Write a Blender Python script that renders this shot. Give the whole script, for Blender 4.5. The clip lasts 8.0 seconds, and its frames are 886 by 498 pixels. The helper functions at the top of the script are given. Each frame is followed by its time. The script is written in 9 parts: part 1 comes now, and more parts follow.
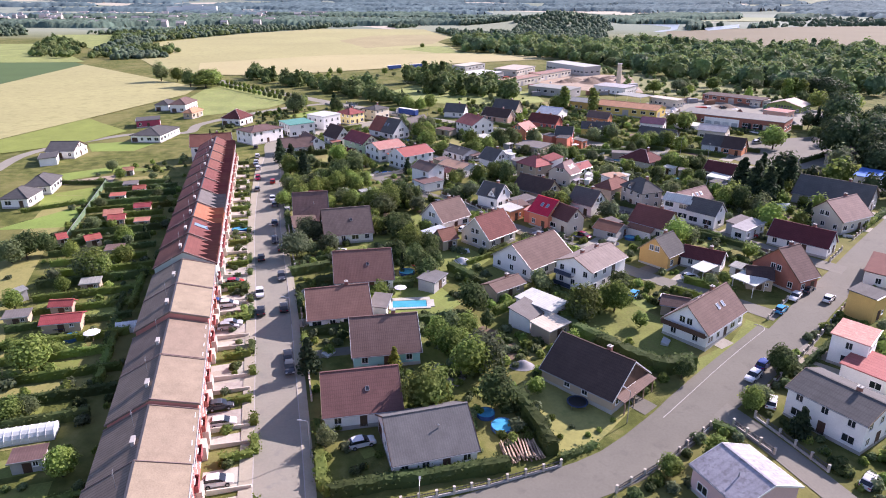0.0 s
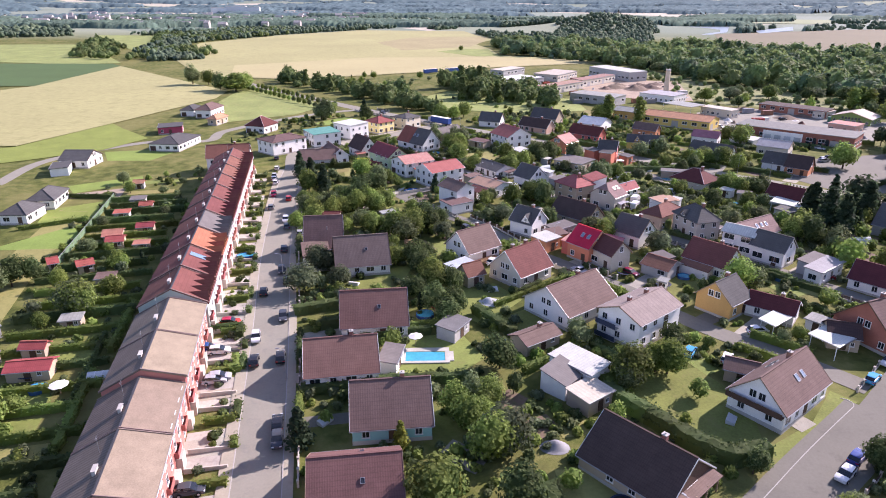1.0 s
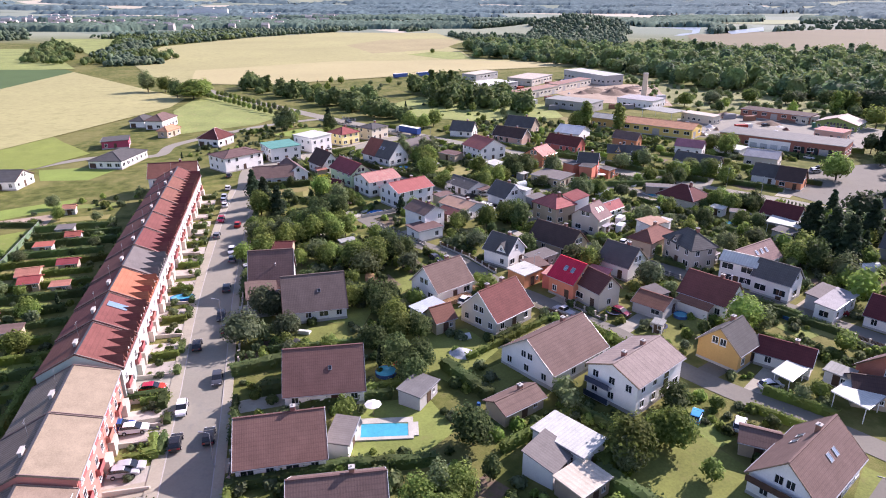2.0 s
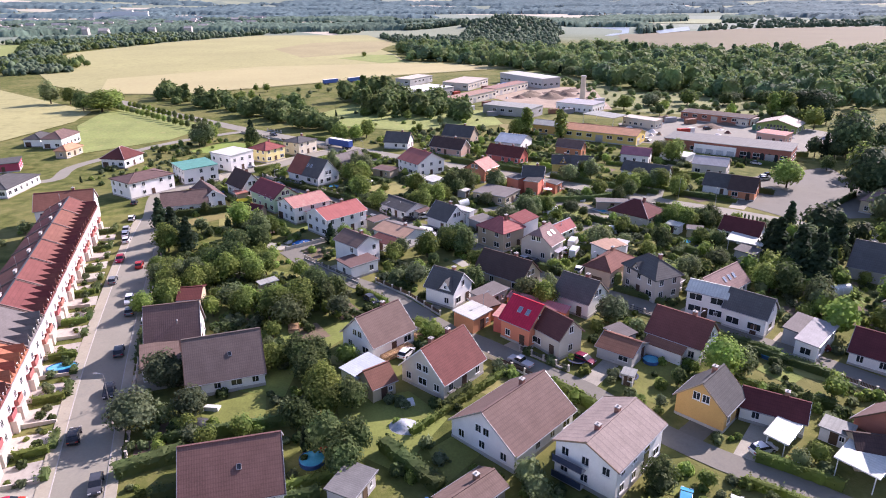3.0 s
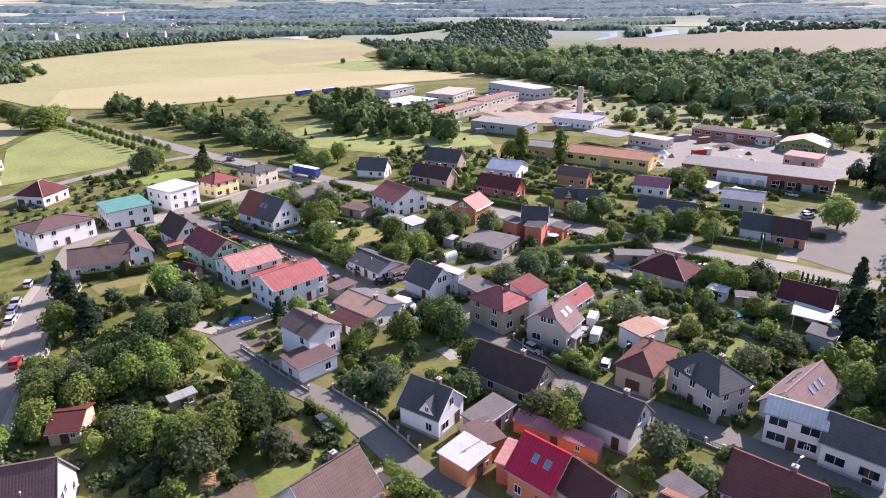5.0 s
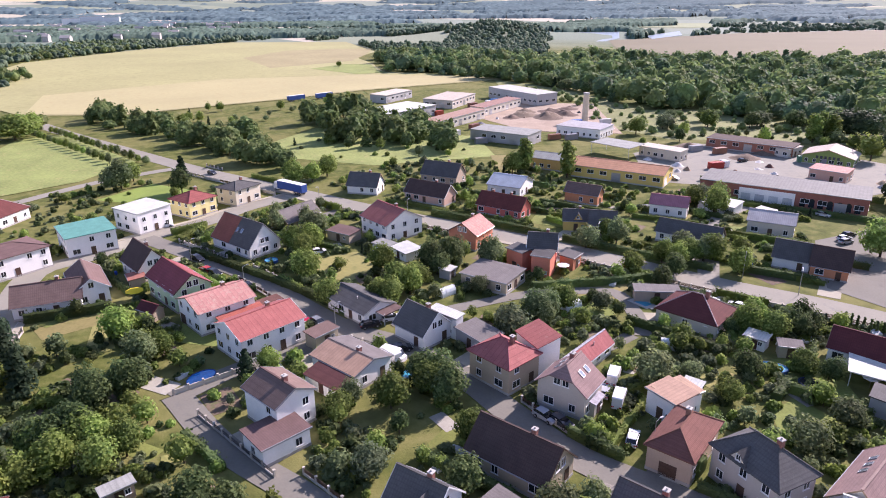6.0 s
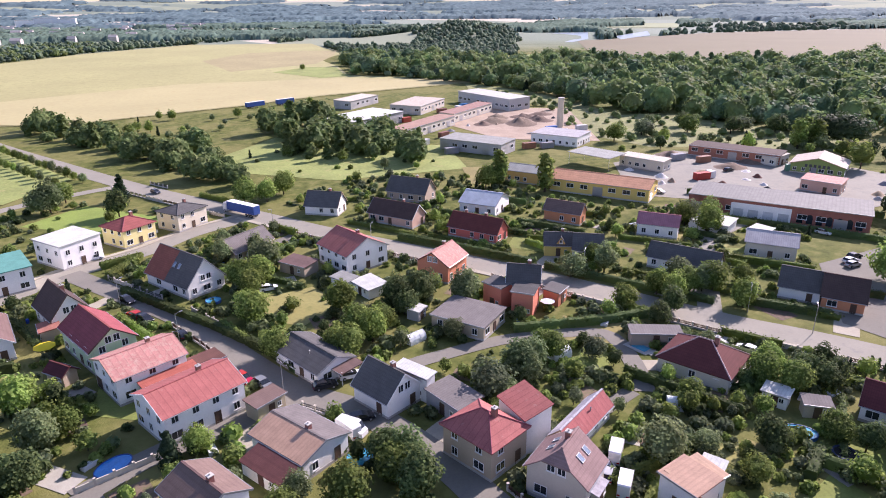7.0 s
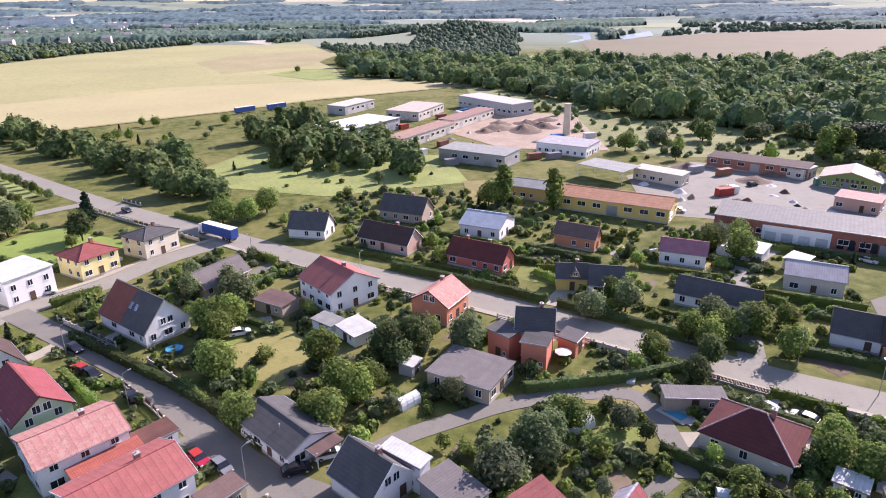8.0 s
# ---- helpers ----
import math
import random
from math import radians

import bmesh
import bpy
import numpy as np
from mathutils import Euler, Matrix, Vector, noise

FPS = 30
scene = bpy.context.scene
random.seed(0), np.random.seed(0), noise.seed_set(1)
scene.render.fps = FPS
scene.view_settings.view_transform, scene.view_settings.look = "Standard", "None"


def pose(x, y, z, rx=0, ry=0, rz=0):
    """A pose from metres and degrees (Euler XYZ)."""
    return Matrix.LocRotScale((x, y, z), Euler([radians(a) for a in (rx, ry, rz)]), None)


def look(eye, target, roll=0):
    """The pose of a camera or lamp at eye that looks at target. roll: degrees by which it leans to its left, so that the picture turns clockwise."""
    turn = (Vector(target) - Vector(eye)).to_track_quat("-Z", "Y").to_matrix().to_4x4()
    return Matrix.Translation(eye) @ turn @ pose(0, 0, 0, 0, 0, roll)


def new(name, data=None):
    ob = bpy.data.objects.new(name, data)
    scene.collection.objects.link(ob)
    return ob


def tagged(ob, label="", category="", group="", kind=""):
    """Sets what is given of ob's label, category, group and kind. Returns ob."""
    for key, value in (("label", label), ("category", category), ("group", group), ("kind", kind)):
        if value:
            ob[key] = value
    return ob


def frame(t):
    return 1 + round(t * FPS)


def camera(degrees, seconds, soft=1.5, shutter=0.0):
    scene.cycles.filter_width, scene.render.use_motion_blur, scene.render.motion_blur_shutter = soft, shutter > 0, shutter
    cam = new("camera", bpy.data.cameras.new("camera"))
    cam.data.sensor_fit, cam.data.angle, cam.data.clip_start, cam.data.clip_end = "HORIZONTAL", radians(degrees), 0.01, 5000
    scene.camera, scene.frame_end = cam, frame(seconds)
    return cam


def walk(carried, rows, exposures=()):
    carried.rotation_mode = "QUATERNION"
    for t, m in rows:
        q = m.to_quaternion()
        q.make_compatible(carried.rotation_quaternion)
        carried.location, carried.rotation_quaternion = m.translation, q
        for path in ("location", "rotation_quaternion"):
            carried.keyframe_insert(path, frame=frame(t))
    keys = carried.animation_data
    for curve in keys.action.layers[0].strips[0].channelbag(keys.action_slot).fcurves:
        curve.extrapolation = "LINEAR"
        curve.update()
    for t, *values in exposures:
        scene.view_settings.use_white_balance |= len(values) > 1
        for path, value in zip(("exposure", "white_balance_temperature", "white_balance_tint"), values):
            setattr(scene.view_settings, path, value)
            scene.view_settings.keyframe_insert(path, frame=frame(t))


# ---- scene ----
cam = camera(68.3, 8.0, soft=1.0)
METRES, EYE, TILT, LEAN, TURN = 171.4, 60.5, 0.0, 0.0, 0.0
ROWS = [
    (0.0, 0.0, 0.0, 0.0, -0.01, -21.25, 0.01),
    (0.5, 0.0082, 0.0626, 0.0011, 2.28, -21.21, -0.02),
    (1.0, 0.0146, 0.1257, 0.0021, 3.45, -21.17, -0.0),
    (1.5, 0.0192, 0.1886, 0.0029, 2.89, -21.12, 0.05),
    (2.0, 0.0223, 0.2501, 0.0041, 1.19, -21.09, 0.12),
    (3.5, 0.0325, 0.4378, 0.0076, -5.72, -21.0, 0.4),
    (4.0, 0.0386, 0.5, 0.0082, -5.74, -20.94, 0.41),
    (4.5, 0.046, 0.562, 0.0087, -5.73, -20.88, 0.42),
    (6.0, 0.071, 0.7454, 0.0095, -5.77, -20.74, 0.46),
    (6.5, 0.0804, 0.8066, 0.0097, -6.39, -20.73, 0.5),
    (7.0, 0.0898, 0.8686, 0.0099, -8.43, -20.73, 0.57),
    (7.5, 0.0997, 0.9309, 0.0105, -8.44, -20.74, 0.57),
    (8.0, 0.1104, 0.9929, 0.0103, -8.44, -20.75, 0.59),
]
walk(cam, [(t, pose(0, 0, EYE, TILT, LEAN, TURN) @ pose(METRES * x, METRES * y, METRES * z, 90 + pitch, roll, yaw)) for t, x, y, z, yaw, pitch, roll in ROWS],
     exposures=[(0.0, 1.05, 6150.0, 36.0), (8.0, 1.05, 6150.0, 36.0)])

# ---- daylight ----
SUN_AZ, SUN_EL = 36.0, 31.0   # degrees: from +x towards +y, and above the horizon
world = bpy.data.worlds.new("world")
scene.world = world
world.use_nodes = True
wn, wl = world.node_tree.nodes, world.node_tree.links
sky = wn.new("ShaderNodeTexSky")
sky.sky_type, sky.sun_disc = "NISHITA", False
sky.sun_elevation, sky.sun_rotation = radians(SUN_EL), radians(90 - SUN_AZ)
sky.air_density, sky.dust_density = 1.0, 0.6
wl.new(sky.outputs[0], wn["Background"].inputs[0])
wn["Background"].inputs[1].default_value = 0.102
sun = new("sun", bpy.data.lights.new("sun", "SUN"))
sun.data.energy, sun.data.angle, sun.data.color = 4.6, radians(0.6), (1.0, 0.93, 0.82)
sv = Vector((math.cos(radians(SUN_EL)) * math.cos(radians(SUN_AZ)), math.cos(radians(SUN_EL)) * math.sin(radians(SUN_AZ)), math.sin(radians(SUN_EL))))
sun.matrix_world = look(sv * 50, (0, 0, 0))

# ---- materials ----
MATS = {}


def ramp(nt, fac, stops):
    r = nt.nodes.new("ShaderNodeValToRGB")
    while len(r.color_ramp.elements) < len(stops):
        r.color_ramp.elements.new(0.5)
    for e, (p, c) in zip(r.color_ramp.elements, stops):
        e.position, e.color = p, (*c, 1)
    nt.links.new(fac, r.inputs[0])
    return r.outputs[0]


def noise_tex(nt, vec, scale, detail=4, rough=0.6):
    n = nt.nodes.new("ShaderNodeTexNoise")
    n.inputs["Scale"].default_value, n.inputs["Detail"].default_value, n.inputs["Roughness"].default_value = scale, detail, rough
    nt.links.new(vec, n.inputs["Vector"])
    return n.outputs["Fac"]


def mix(nt, fac, a, b, how="MIX"):
    m = nt.nodes.new("ShaderNodeMix")
    m.data_type, m.blend_type = "RGBA", how
    for sock, v in ((0, fac), (6, a), (7, b)):
        if isinstance(v, (int, float)):
            m.inputs[sock].default_value = v
        elif isinstance(v, tuple):
            m.inputs[sock].default_value = (*v, 1)
        else:
            nt.links.new(v, m.inputs[sock])
    return m.outputs[2]


def math_node(nt, op, a, b=0.0, c=0.0):
    m = nt.nodes.new("ShaderNodeMath")
    m.operation = op
    for i, v in enumerate((a, b, c)):
        if isinstance(v, (int, float)):
            m.inputs[i].default_value = v
        else:
            nt.links.new(v, m.inputs[i])
    return m.outputs[0]


def mul(c, k):
    return tuple(min(1.0, v * k) for v in c)


def surface(name, base, rough=0.8, vary=0.3, coarse=0.3, fine=6.0, bump=0.3, metal=0.0, object_vary=0.12, stain=None, stain_at=0.6,
            ribs=0.0, ribs_along="X", courses=0.0, rib_depth=0.03, world_space=False, spec=0.3):
    """A weathered surface: noise at two sizes, optional ribs or courses (metres apart) and stains."""
    if name in MATS:
        return MATS[name]
    m = bpy.data.materials.new(name)
    MATS[name] = m
    m.use_nodes = True
    nt = m.node_tree
    b = nt.nodes["Principled BSDF"]
    if world_space:
        vec = nt.nodes.new("ShaderNodeNewGeometry").outputs["Position"]
    else:
        vec = nt.nodes.new("ShaderNodeTexCoord").outputs["Object"]
    big, small = noise_tex(nt, vec, coarse, 5), noise_tex(nt, vec, fine, 3)
    both = math_node(nt, "MULTIPLY_ADD", small, 0.45, math_node(nt, "MULTIPLY", big, 0.55))
    col = ramp(nt, both, [(0.3, mul(base, 1 - vary)), (0.5, base), (0.7, mul(base, 1 + vary))])
    height = small
    sep = nt.nodes.new("ShaderNodeSeparateXYZ")
    nt.links.new(vec, sep.inputs[0])
    if ribs:
        ax = sep.outputs["X" if ribs_along == "X" else "Y"]
        w = math_node(nt, "SINE", math_node(nt, "MULTIPLY", ax, 2 * math.pi / ribs))
        w01 = math_node(nt, "MULTIPLY_ADD", w, 0.5, 0.5)
        col = mix(nt, math_node(nt, "MULTIPLY", math_node(nt, "POWER", w01, 24.0 if ribs == 1.05 else 4.0), 0.6 if ribs == 0.62 else 0.42 if ribs == 1.05 else 0.22 if ribs > 0.45 else 0.2), col, mul(base, 0.45))
        height = math_node(nt, "ADD", height, math_node(nt, "MULTIPLY", w01, 2.0))
    if courses:
        w = math_node(nt, "FRACT", math_node(nt, "MULTIPLY", sep.outputs["Z"], 1 / courses))
        col = mix(nt, math_node(nt, "MULTIPLY", math_node(nt, "LESS_THAN", w, 0.25), 0.22), col, mul(base, 0.5))
        height = math_node(nt, "ADD", height, w)
    if stain:
        s = noise_tex(nt, vec, coarse * 2.3 + 0.11, 6, 0.7)
        f = math_node(nt, "MULTIPLY", math_node(nt, "SUBTRACT", s, stain_at), 6.0)
        f = math_node(nt, "MINIMUM", math_node(nt, "MAXIMUM", f, 0.0), 0.75)
        col = mix(nt, f, col, stain)
    if object_vary:
        oi = nt.nodes.new("ShaderNodeObjectInfo")
        hsv = nt.nodes.new("ShaderNodeHueSaturation")
        nt.links.new(math_node(nt, "MULTIPLY_ADD", oi.outputs["Random"], 2 * object_vary, 1 - object_vary), hsv.inputs["Value"])
        nt.links.new(math_node(nt, "MULTIPLY_ADD", oi.outputs["Random"], 0.03, 0.485), hsv.inputs["Hue"])
        nt.links.new(col, hsv.inputs["Color"])
        col = hsv.outputs[0]
    nt.links.new(col, b.inputs["Base Color"])
    b.inputs["Roughness"].default_value, b.inputs["Metallic"].default_value = rough, metal
    b.inputs["Specular IOR Level"].default_value = spec
    if bump:
        bp = nt.nodes.new("ShaderNodeBump")
        bp.inputs["Strength"].default_value, bp.inputs["Distance"].default_value = bump, rib_depth
        nt.links.new(height, bp.inputs["Height"])
        nt.links.new(bp.outputs[0], b.inputs["Normal"])
    return m


def leaves(name, dark, light, object_vary=0.25, through_light=0.55):
    """Foliage: each leaf clump gets its own green; a little light passes through."""
    if name in MATS:
        return MATS[name]
    m = bpy.data.materials.new(name)
    MATS[name] = m
    m.use_nodes = True
    nt = m.node_tree
    b = nt.nodes["Principled BSDF"]
    g = nt.nodes.new("ShaderNodeNewGeometry")
    col = ramp(nt, g.outputs["Random Per Island"], [(0.0, dark), (1.0, light)])
    oi = nt.nodes.new("ShaderNodeObjectInfo")
    n = noise_tex(nt, g.outputs["Position"], 0.09, 2)
    hsv = nt.nodes.new("ShaderNodeHueSaturation")
    val = math_node(nt, "MULTIPLY_ADD", oi.outputs["Random"], 2 * object_vary, 1 - object_vary)
    nt.links.new(math_node(nt, "MULTIPLY", val, math_node(nt, "MULTIPLY_ADD", n, 1.1, 0.45)), hsv.inputs["Value"])
    nt.links.new(math_node(nt, "MULTIPLY_ADD", n, 0.11, 0.458), hsv.inputs["Hue"])
    nt.links.new(col, hsv.inputs["Color"])
    nt.links.new(hsv.outputs[0], b.inputs["Base Color"])
    b.inputs["Roughness"].default_value = 0.7
    b.inputs["Specular IOR Level"].default_value = 0.12
    tr = nt.nodes.new("ShaderNodeBsdfTranslucent")
    nt.links.new(hsv.outputs[0], tr.inputs[0])
    mx = nt.nodes.new("ShaderNodeMixShader")
    mx.inputs[0].default_value = through_light
    nt.links.new(b.outputs[0], mx.inputs[1])
    nt.links.new(tr.outputs[0], mx.inputs[2])
    nt.links.new(mx.outputs[0], nt.nodes["Material Output"].inputs[0])
    return m


ROOFS = dict(
    greycorr=((0.15, 0.148, 0.145), dict(ribs=0.36, stain=(0.10, 0.11, 0.10))),
    redbrown=((0.17, 0.09, 0.08), dict(ribs=0.33, courses=0.36)),
    brown=((0.165, 0.11, 0.095), dict(ribs=0.36, courses=0.4)),
    tilebrown=((0.16, 0.125, 0.11), dict(ribs=0.33, courses=0.34)),
    darkbrown=((0.075, 0.05, 0.045), dict(ribs=0.33, courses=0.36)),
    lightbrown=((0.27, 0.185, 0.165), dict(ribs=0.4, courses=0.4)),
    greybrown=((0.17, 0.155, 0.145), dict(ribs=0.5, stain=(0.10, 0.09, 0.08))),
    corrbrown=((0.25, 0.20, 0.18), dict(ribs=1.05, stain=(0.13, 0.10, 0.09))),
    slate=((0.098, 0.096, 0.093), dict(ribs=0.4, courses=0.4, stain=(0.14, 0.14, 0.13))),
    maroon=((0.118, 0.035, 0.034), dict(ribs=0.33, courses=0.36)),
    rust=((0.19, 0.085, 0.065), dict(ribs=0.33, courses=0.36, stain=(0.12, 0.06, 0.05))),
    darkrust=((0.13, 0.06, 0.05), dict(ribs=0.33, courses=0.36, stain=(0.08, 0.05, 0.045))),
    winered=((0.25, 0.068, 0.072), dict(ribs=0.5, courses=0.4)),
    brickrust=((0.26, 0.092, 0.066), dict(ribs=0.33, courses=0.36)),
    brightred=((0.52, 0.03, 0.05), dict(ribs=0.55)),
    redmetal=((0.33, 0.10, 0.10), dict(ribs=1.05, stain=(0.38, 0.2, 0.18))),
    pinkmetal=((0.45, 0.225, 0.185), dict(ribs=1.05, stain=(0.46, 0.33, 0.26), stain_at=0.5)),
    redgrey=((0.36, 0.13, 0.13), dict(ribs=0.6)),
    redtile=((0.36, 0.095, 0.08), dict(ribs=0.33, courses=0.36)),
    orangetile=((0.45, 0.215, 0.14), dict(ribs=0.4, courses=0.4, stain=(0.36, 0.17, 0.12))),
    orangemetal=((0.42, 0.27, 0.19), dict(ribs=0.7, stain=(0.36, 0.2, 0.14))),
    salmonhall=((0.36, 0.235, 0.175), dict(ribs=0.8, stain=(0.3, 0.21, 0.16))),
    whitemetal=((0.53, 0.54, 0.49), dict(ribs=0.6, stain=(0.55, 0.53, 0.5))),
    tanmetal=((0.5, 0.44, 0.36), dict(ribs=0.8, stain=(0.36, 0.32, 0.26))),
    lavmetal=((0.36, 0.35, 0.35), dict(ribs=0.5)),
    lavred=((0.36, 0.16, 0.18), dict(ribs=0.5)),
    bluemetal=((0.45, 0.5, 0.56), dict(ribs=0.5)),
    tealmetal=((0.11, 0.29, 0.235), dict(ribs=0.5, stain=(0.2, 0.37, 0.32))),
    greyhall=((0.175, 0.174, 0.160), dict(ribs=1.0, stain=(0.14, 0.139, 0.13))),
    lightgrey=((0.30, 0.305, 0.275), dict(ribs=0.8, stain=(0.3, 0.3, 0.29))),
    greypatch=((0.36, 0.35, 0.38), dict(ribs=1.1, stain=(0.2, 0.19, 0.2), stain_at=0.5)),
    blueroof=((0.08, 0.22, 0.5), dict(ribs=0.5)),
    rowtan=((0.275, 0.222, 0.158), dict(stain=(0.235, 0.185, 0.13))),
    # ribbed rear sheet, its colour also darkened for the little sun it gets
    rowback_shade=((0.2, 0.16, 0.13), dict(ribs=0.62, stain=(0.15, 0.12, 0.1))),
    rowred=((0.185, 0.072, 0.06), dict(ribs=0.33, courses=0.36, stain=(0.15, 0.068, 0.056))),
    roworange=((0.37, 0.15, 0.085), dict(ribs=0.33, courses=0.36)),
)
WALLS = dict(white=(0.82, 0.80, 0.76), cream=(0.7, 0.64, 0.48), teal=(0.28, 0.55, 0.55), tan=(0.46, 0.37, 0.27), yellow=(0.66, 0.45, 0.14), beige=(0.55, 0.5, 0.42),
             grey=(0.42, 0.41, 0.4), orange=(0.62, 0.27, 0.13), coral=(0.62, 0.19, 0.13), salmon=(0.6, 0.38, 0.3), brick=(0.36, 0.15, 0.1), green=(0.5, 0.62, 0.4),
             bluewall=(0.12, 0.3, 0.55), fieldgreen=(0.2, 0.29, 0.09), paleyellow=(0.76, 0.63, 0.30), redwall=(0.4, 0.07, 0.09), pinkwall=(0.66, 0.48, 0.44), rowred=(0.5, 0.2, 0.16), sage=(0.42, 0.5, 0.45))
LOOK = dict(brickrust="brick-red tiled", winered="wine-red sheet", blueroof="blue metal", greycorr="grey corrugated", redbrown="red-brown tiled", brown="brown tiled", tilebrown="faded brown tiled", darkbrown="dark brown tiled", lightbrown="pale brown tiled",
            greybrown="grey-brown sheet", corrbrown="worn brown corrugated", slate="dark slate-grey", maroon="maroon tiled", rust="rust-red tiled", darkrust="dark rust tiled",
            brightred="bright red metal", redmetal="red seamed metal", pinkmetal="faded pink metal", redgrey="red and grey metal", redtile="red tiled", orangetile="orange tiled",
            orangemetal="faded orange metal", whitemetal="white sheet", tanmetal="tan sheet", lavmetal="lavender-grey metal", lavred="dull pink metal", bluemetal="pale blue-grey metal",
            tealmetal="teal metal", salmonhall="dull salmon sheet", greyhall="grey sheet", lightgrey="light grey sheet", greypatch="patched grey felt", rowback_shade="dark ribbed", rowtan="tan sheet", rowred="red tiled", roworange="orange tiled")
SAY = dict(paleyellow="pale yellow", fieldgreen="grass green", bluewall="blue", redwall="dark red", pinkwall="pale pink", rowred="brick-red and white", sage="sage green")


def roof_mat(key):
    base, more = ROOFS[key]
    metal = "metal" in key or key in ("greypatch", "greyhall", "lightgrey", "salmonhall")
    return surface("roof_" + key, base, rough=0.75 if metal else 0.85, vary=0.26, coarse=0.5, fine=5.0, bump=0.16 if metal else 0.14, spec=0.15 if metal else 0.2, **more)


def wall_mat(key):
    if key == "brick":
        return surface("wall_brick", WALLS[key], 0.9, 0.25, 0.4, 8.0, 0.3, courses=0.16)
    return surface("wall_" + key, WALLS[key], 0.9, 0.10, 0.35, 5.0, 0.15, object_vary=0.06, stain=mul(WALLS[key], 0.72), stain_at=0.62)


def glass_mat():
    if "glass" in MATS:
        return MATS["glass"]
    m = surface("glass", (0.025, 0.03, 0.035), 0.08, 0.3, 0.4, 1.0, 0.0, object_vary=0.3, spec=0.6)
    return m


WHITE = surface("white_paint", (0.75, 0.75, 0.73), 0.5, 0.06, 1.0, 9.0, 0.05)
DARKWOOD = surface("dark_wood", (0.10, 0.06, 0.04), 0.8, 0.3, 1.0, 12.0, 0.2)
WOOD = surface("weathered_wood", (0.30, 0.22, 0.15), 0.85, 0.3, 1.0, 12.0, 0.2)
CONCRETE = surface("concrete", (0.42, 0.40, 0.37), 0.9, 0.15, 0.5, 6.0, 0.2)
BRICKRED = surface("chimney_brick", (0.28, 0.13, 0.10), 0.9, 0.25, 1.2, 9.0, 0.2, courses=0.16)
DARK = surface("dark_metal", (0.06, 0.06, 0.065), 0.5, 0.2, 1.0, 9.0, 0.05)
GREYMETAL = surface("grey_metal", (0.4, 0.4, 0.41), 0.4, 0.1, 1.0, 9.0, 0.05, metal=0.6)
RUBBER = surface("rubber", (0.02, 0.02, 0.02), 0.85, 0.2, 1.0, 9.0, 0.1)
BARK = surface("bark", (0.10, 0.075, 0.055), 0.9, 0.3, 2.0, 14.0, 0.4)
GLASS = glass_mat()
# Haze is put into these far greens: greyed, and bluer towards the horizon.
HAZY_LEAF = leaves("hazy_far_leaves", (0.105, 0.155, 0.105), (0.175, 0.225, 0.15), 0.0)
HAZY_CANOPY = surface("hazy_far_canopy", (0.098, 0.15, 0.112), 0.95, 0.45, 0.012, 0.09, 0.0, object_vary=0, world_space=True, stain=(0.13, 0.165, 0.115), stain_at=0.5, spec=0.05)
HAZY_DISTANT = surface("hazy_distant_canopy", (0.102, 0.155, 0.162), 0.95, 0.35, 0.006, 0.05, 0.0, object_vary=0, world_space=True, stain=(0.14, 0.18, 0.185), stain_at=0.5, spec=0.05)
WOODLEAF = [leaves("wood_leaves_a", (0.130, 0.187, 0.077), (0.198, 0.266, 0.111), 0.0, 0.4), leaves("wood_leaves_b", (0.162, 0.214, 0.077), (0.244, 0.296, 0.115), 0.0, 0.4),
            leaves("wood_leaves_c", (0.130, 0.177, 0.101), (0.203, 0.255, 0.154), 0.0, 0.4), leaves("belt_leaves", (0.098, 0.135, 0.048), (0.2, 0.24, 0.085), 0.0, 0.4),
            leaves("wood_leaves_d", (0.094, 0.148, 0.077), (0.156, 0.221, 0.111), 0.0, 0.4)]
GREENS = [leaves("leaves_a", (0.105, 0.142, 0.034), (0.285, 0.335, 0.092), 0.34), leaves("leaves_b", (0.125, 0.172, 0.038), (0.315, 0.37, 0.098), 0.34),
          leaves("leaves_c", (0.108, 0.138, 0.062), (0.275, 0.315, 0.145), 0.34), leaves("leaves_dark", (0.062, 0.094, 0.036), (0.182, 0.226, 0.084), 0.3)]
NEEDLES = leaves("needles", (0.024, 0.044, 0.024), (0.070, 0.100, 0.052))
SILVER = leaves("silver_leaves", (0.078, 0.098, 0.05), (0.2, 0.235, 0.13))
# Backlit shade is put into this green: darker, with less light passing through.
SHADE_LEAVES = leaves("shade_leaves", (0.045, 0.072, 0.034), (0.115, 0.145, 0.062), 0.2, 0.3)
YELLOWGREEN = leaves("yellow_leaves", (0.12, 0.13, 0.02), (0.26, 0.24, 0.05))

# ---- ground height and building helpers ----
def ground_z(x, y):
    s = min(1.0, max(0.0, (y - 85.0) / 165.0))
    return -3.7 + 3.7 * s * (2 - s)


def mesh_of(name, verts, faces, mat, smooth=False):
    me = bpy.data.meshes.new(name)
    me.from_pydata(verts, [], faces)
    me.materials.append(mat)
    if smooth:
        me.shade_smooth()
    me.update()
    return me


def part(name, data, parent, label=""):
    """Links a mesh as one object under a thing or a part."""
    ob = new(name, data)
    ob.parent = parent
    if label:
        ob["label"] = label
    return ob


def empty(name, m, label, category, group=""):
    e = new(name)
    e.empty_display_size = 0.3
    e.matrix_world = m
    return tagged(e, label, category, group)


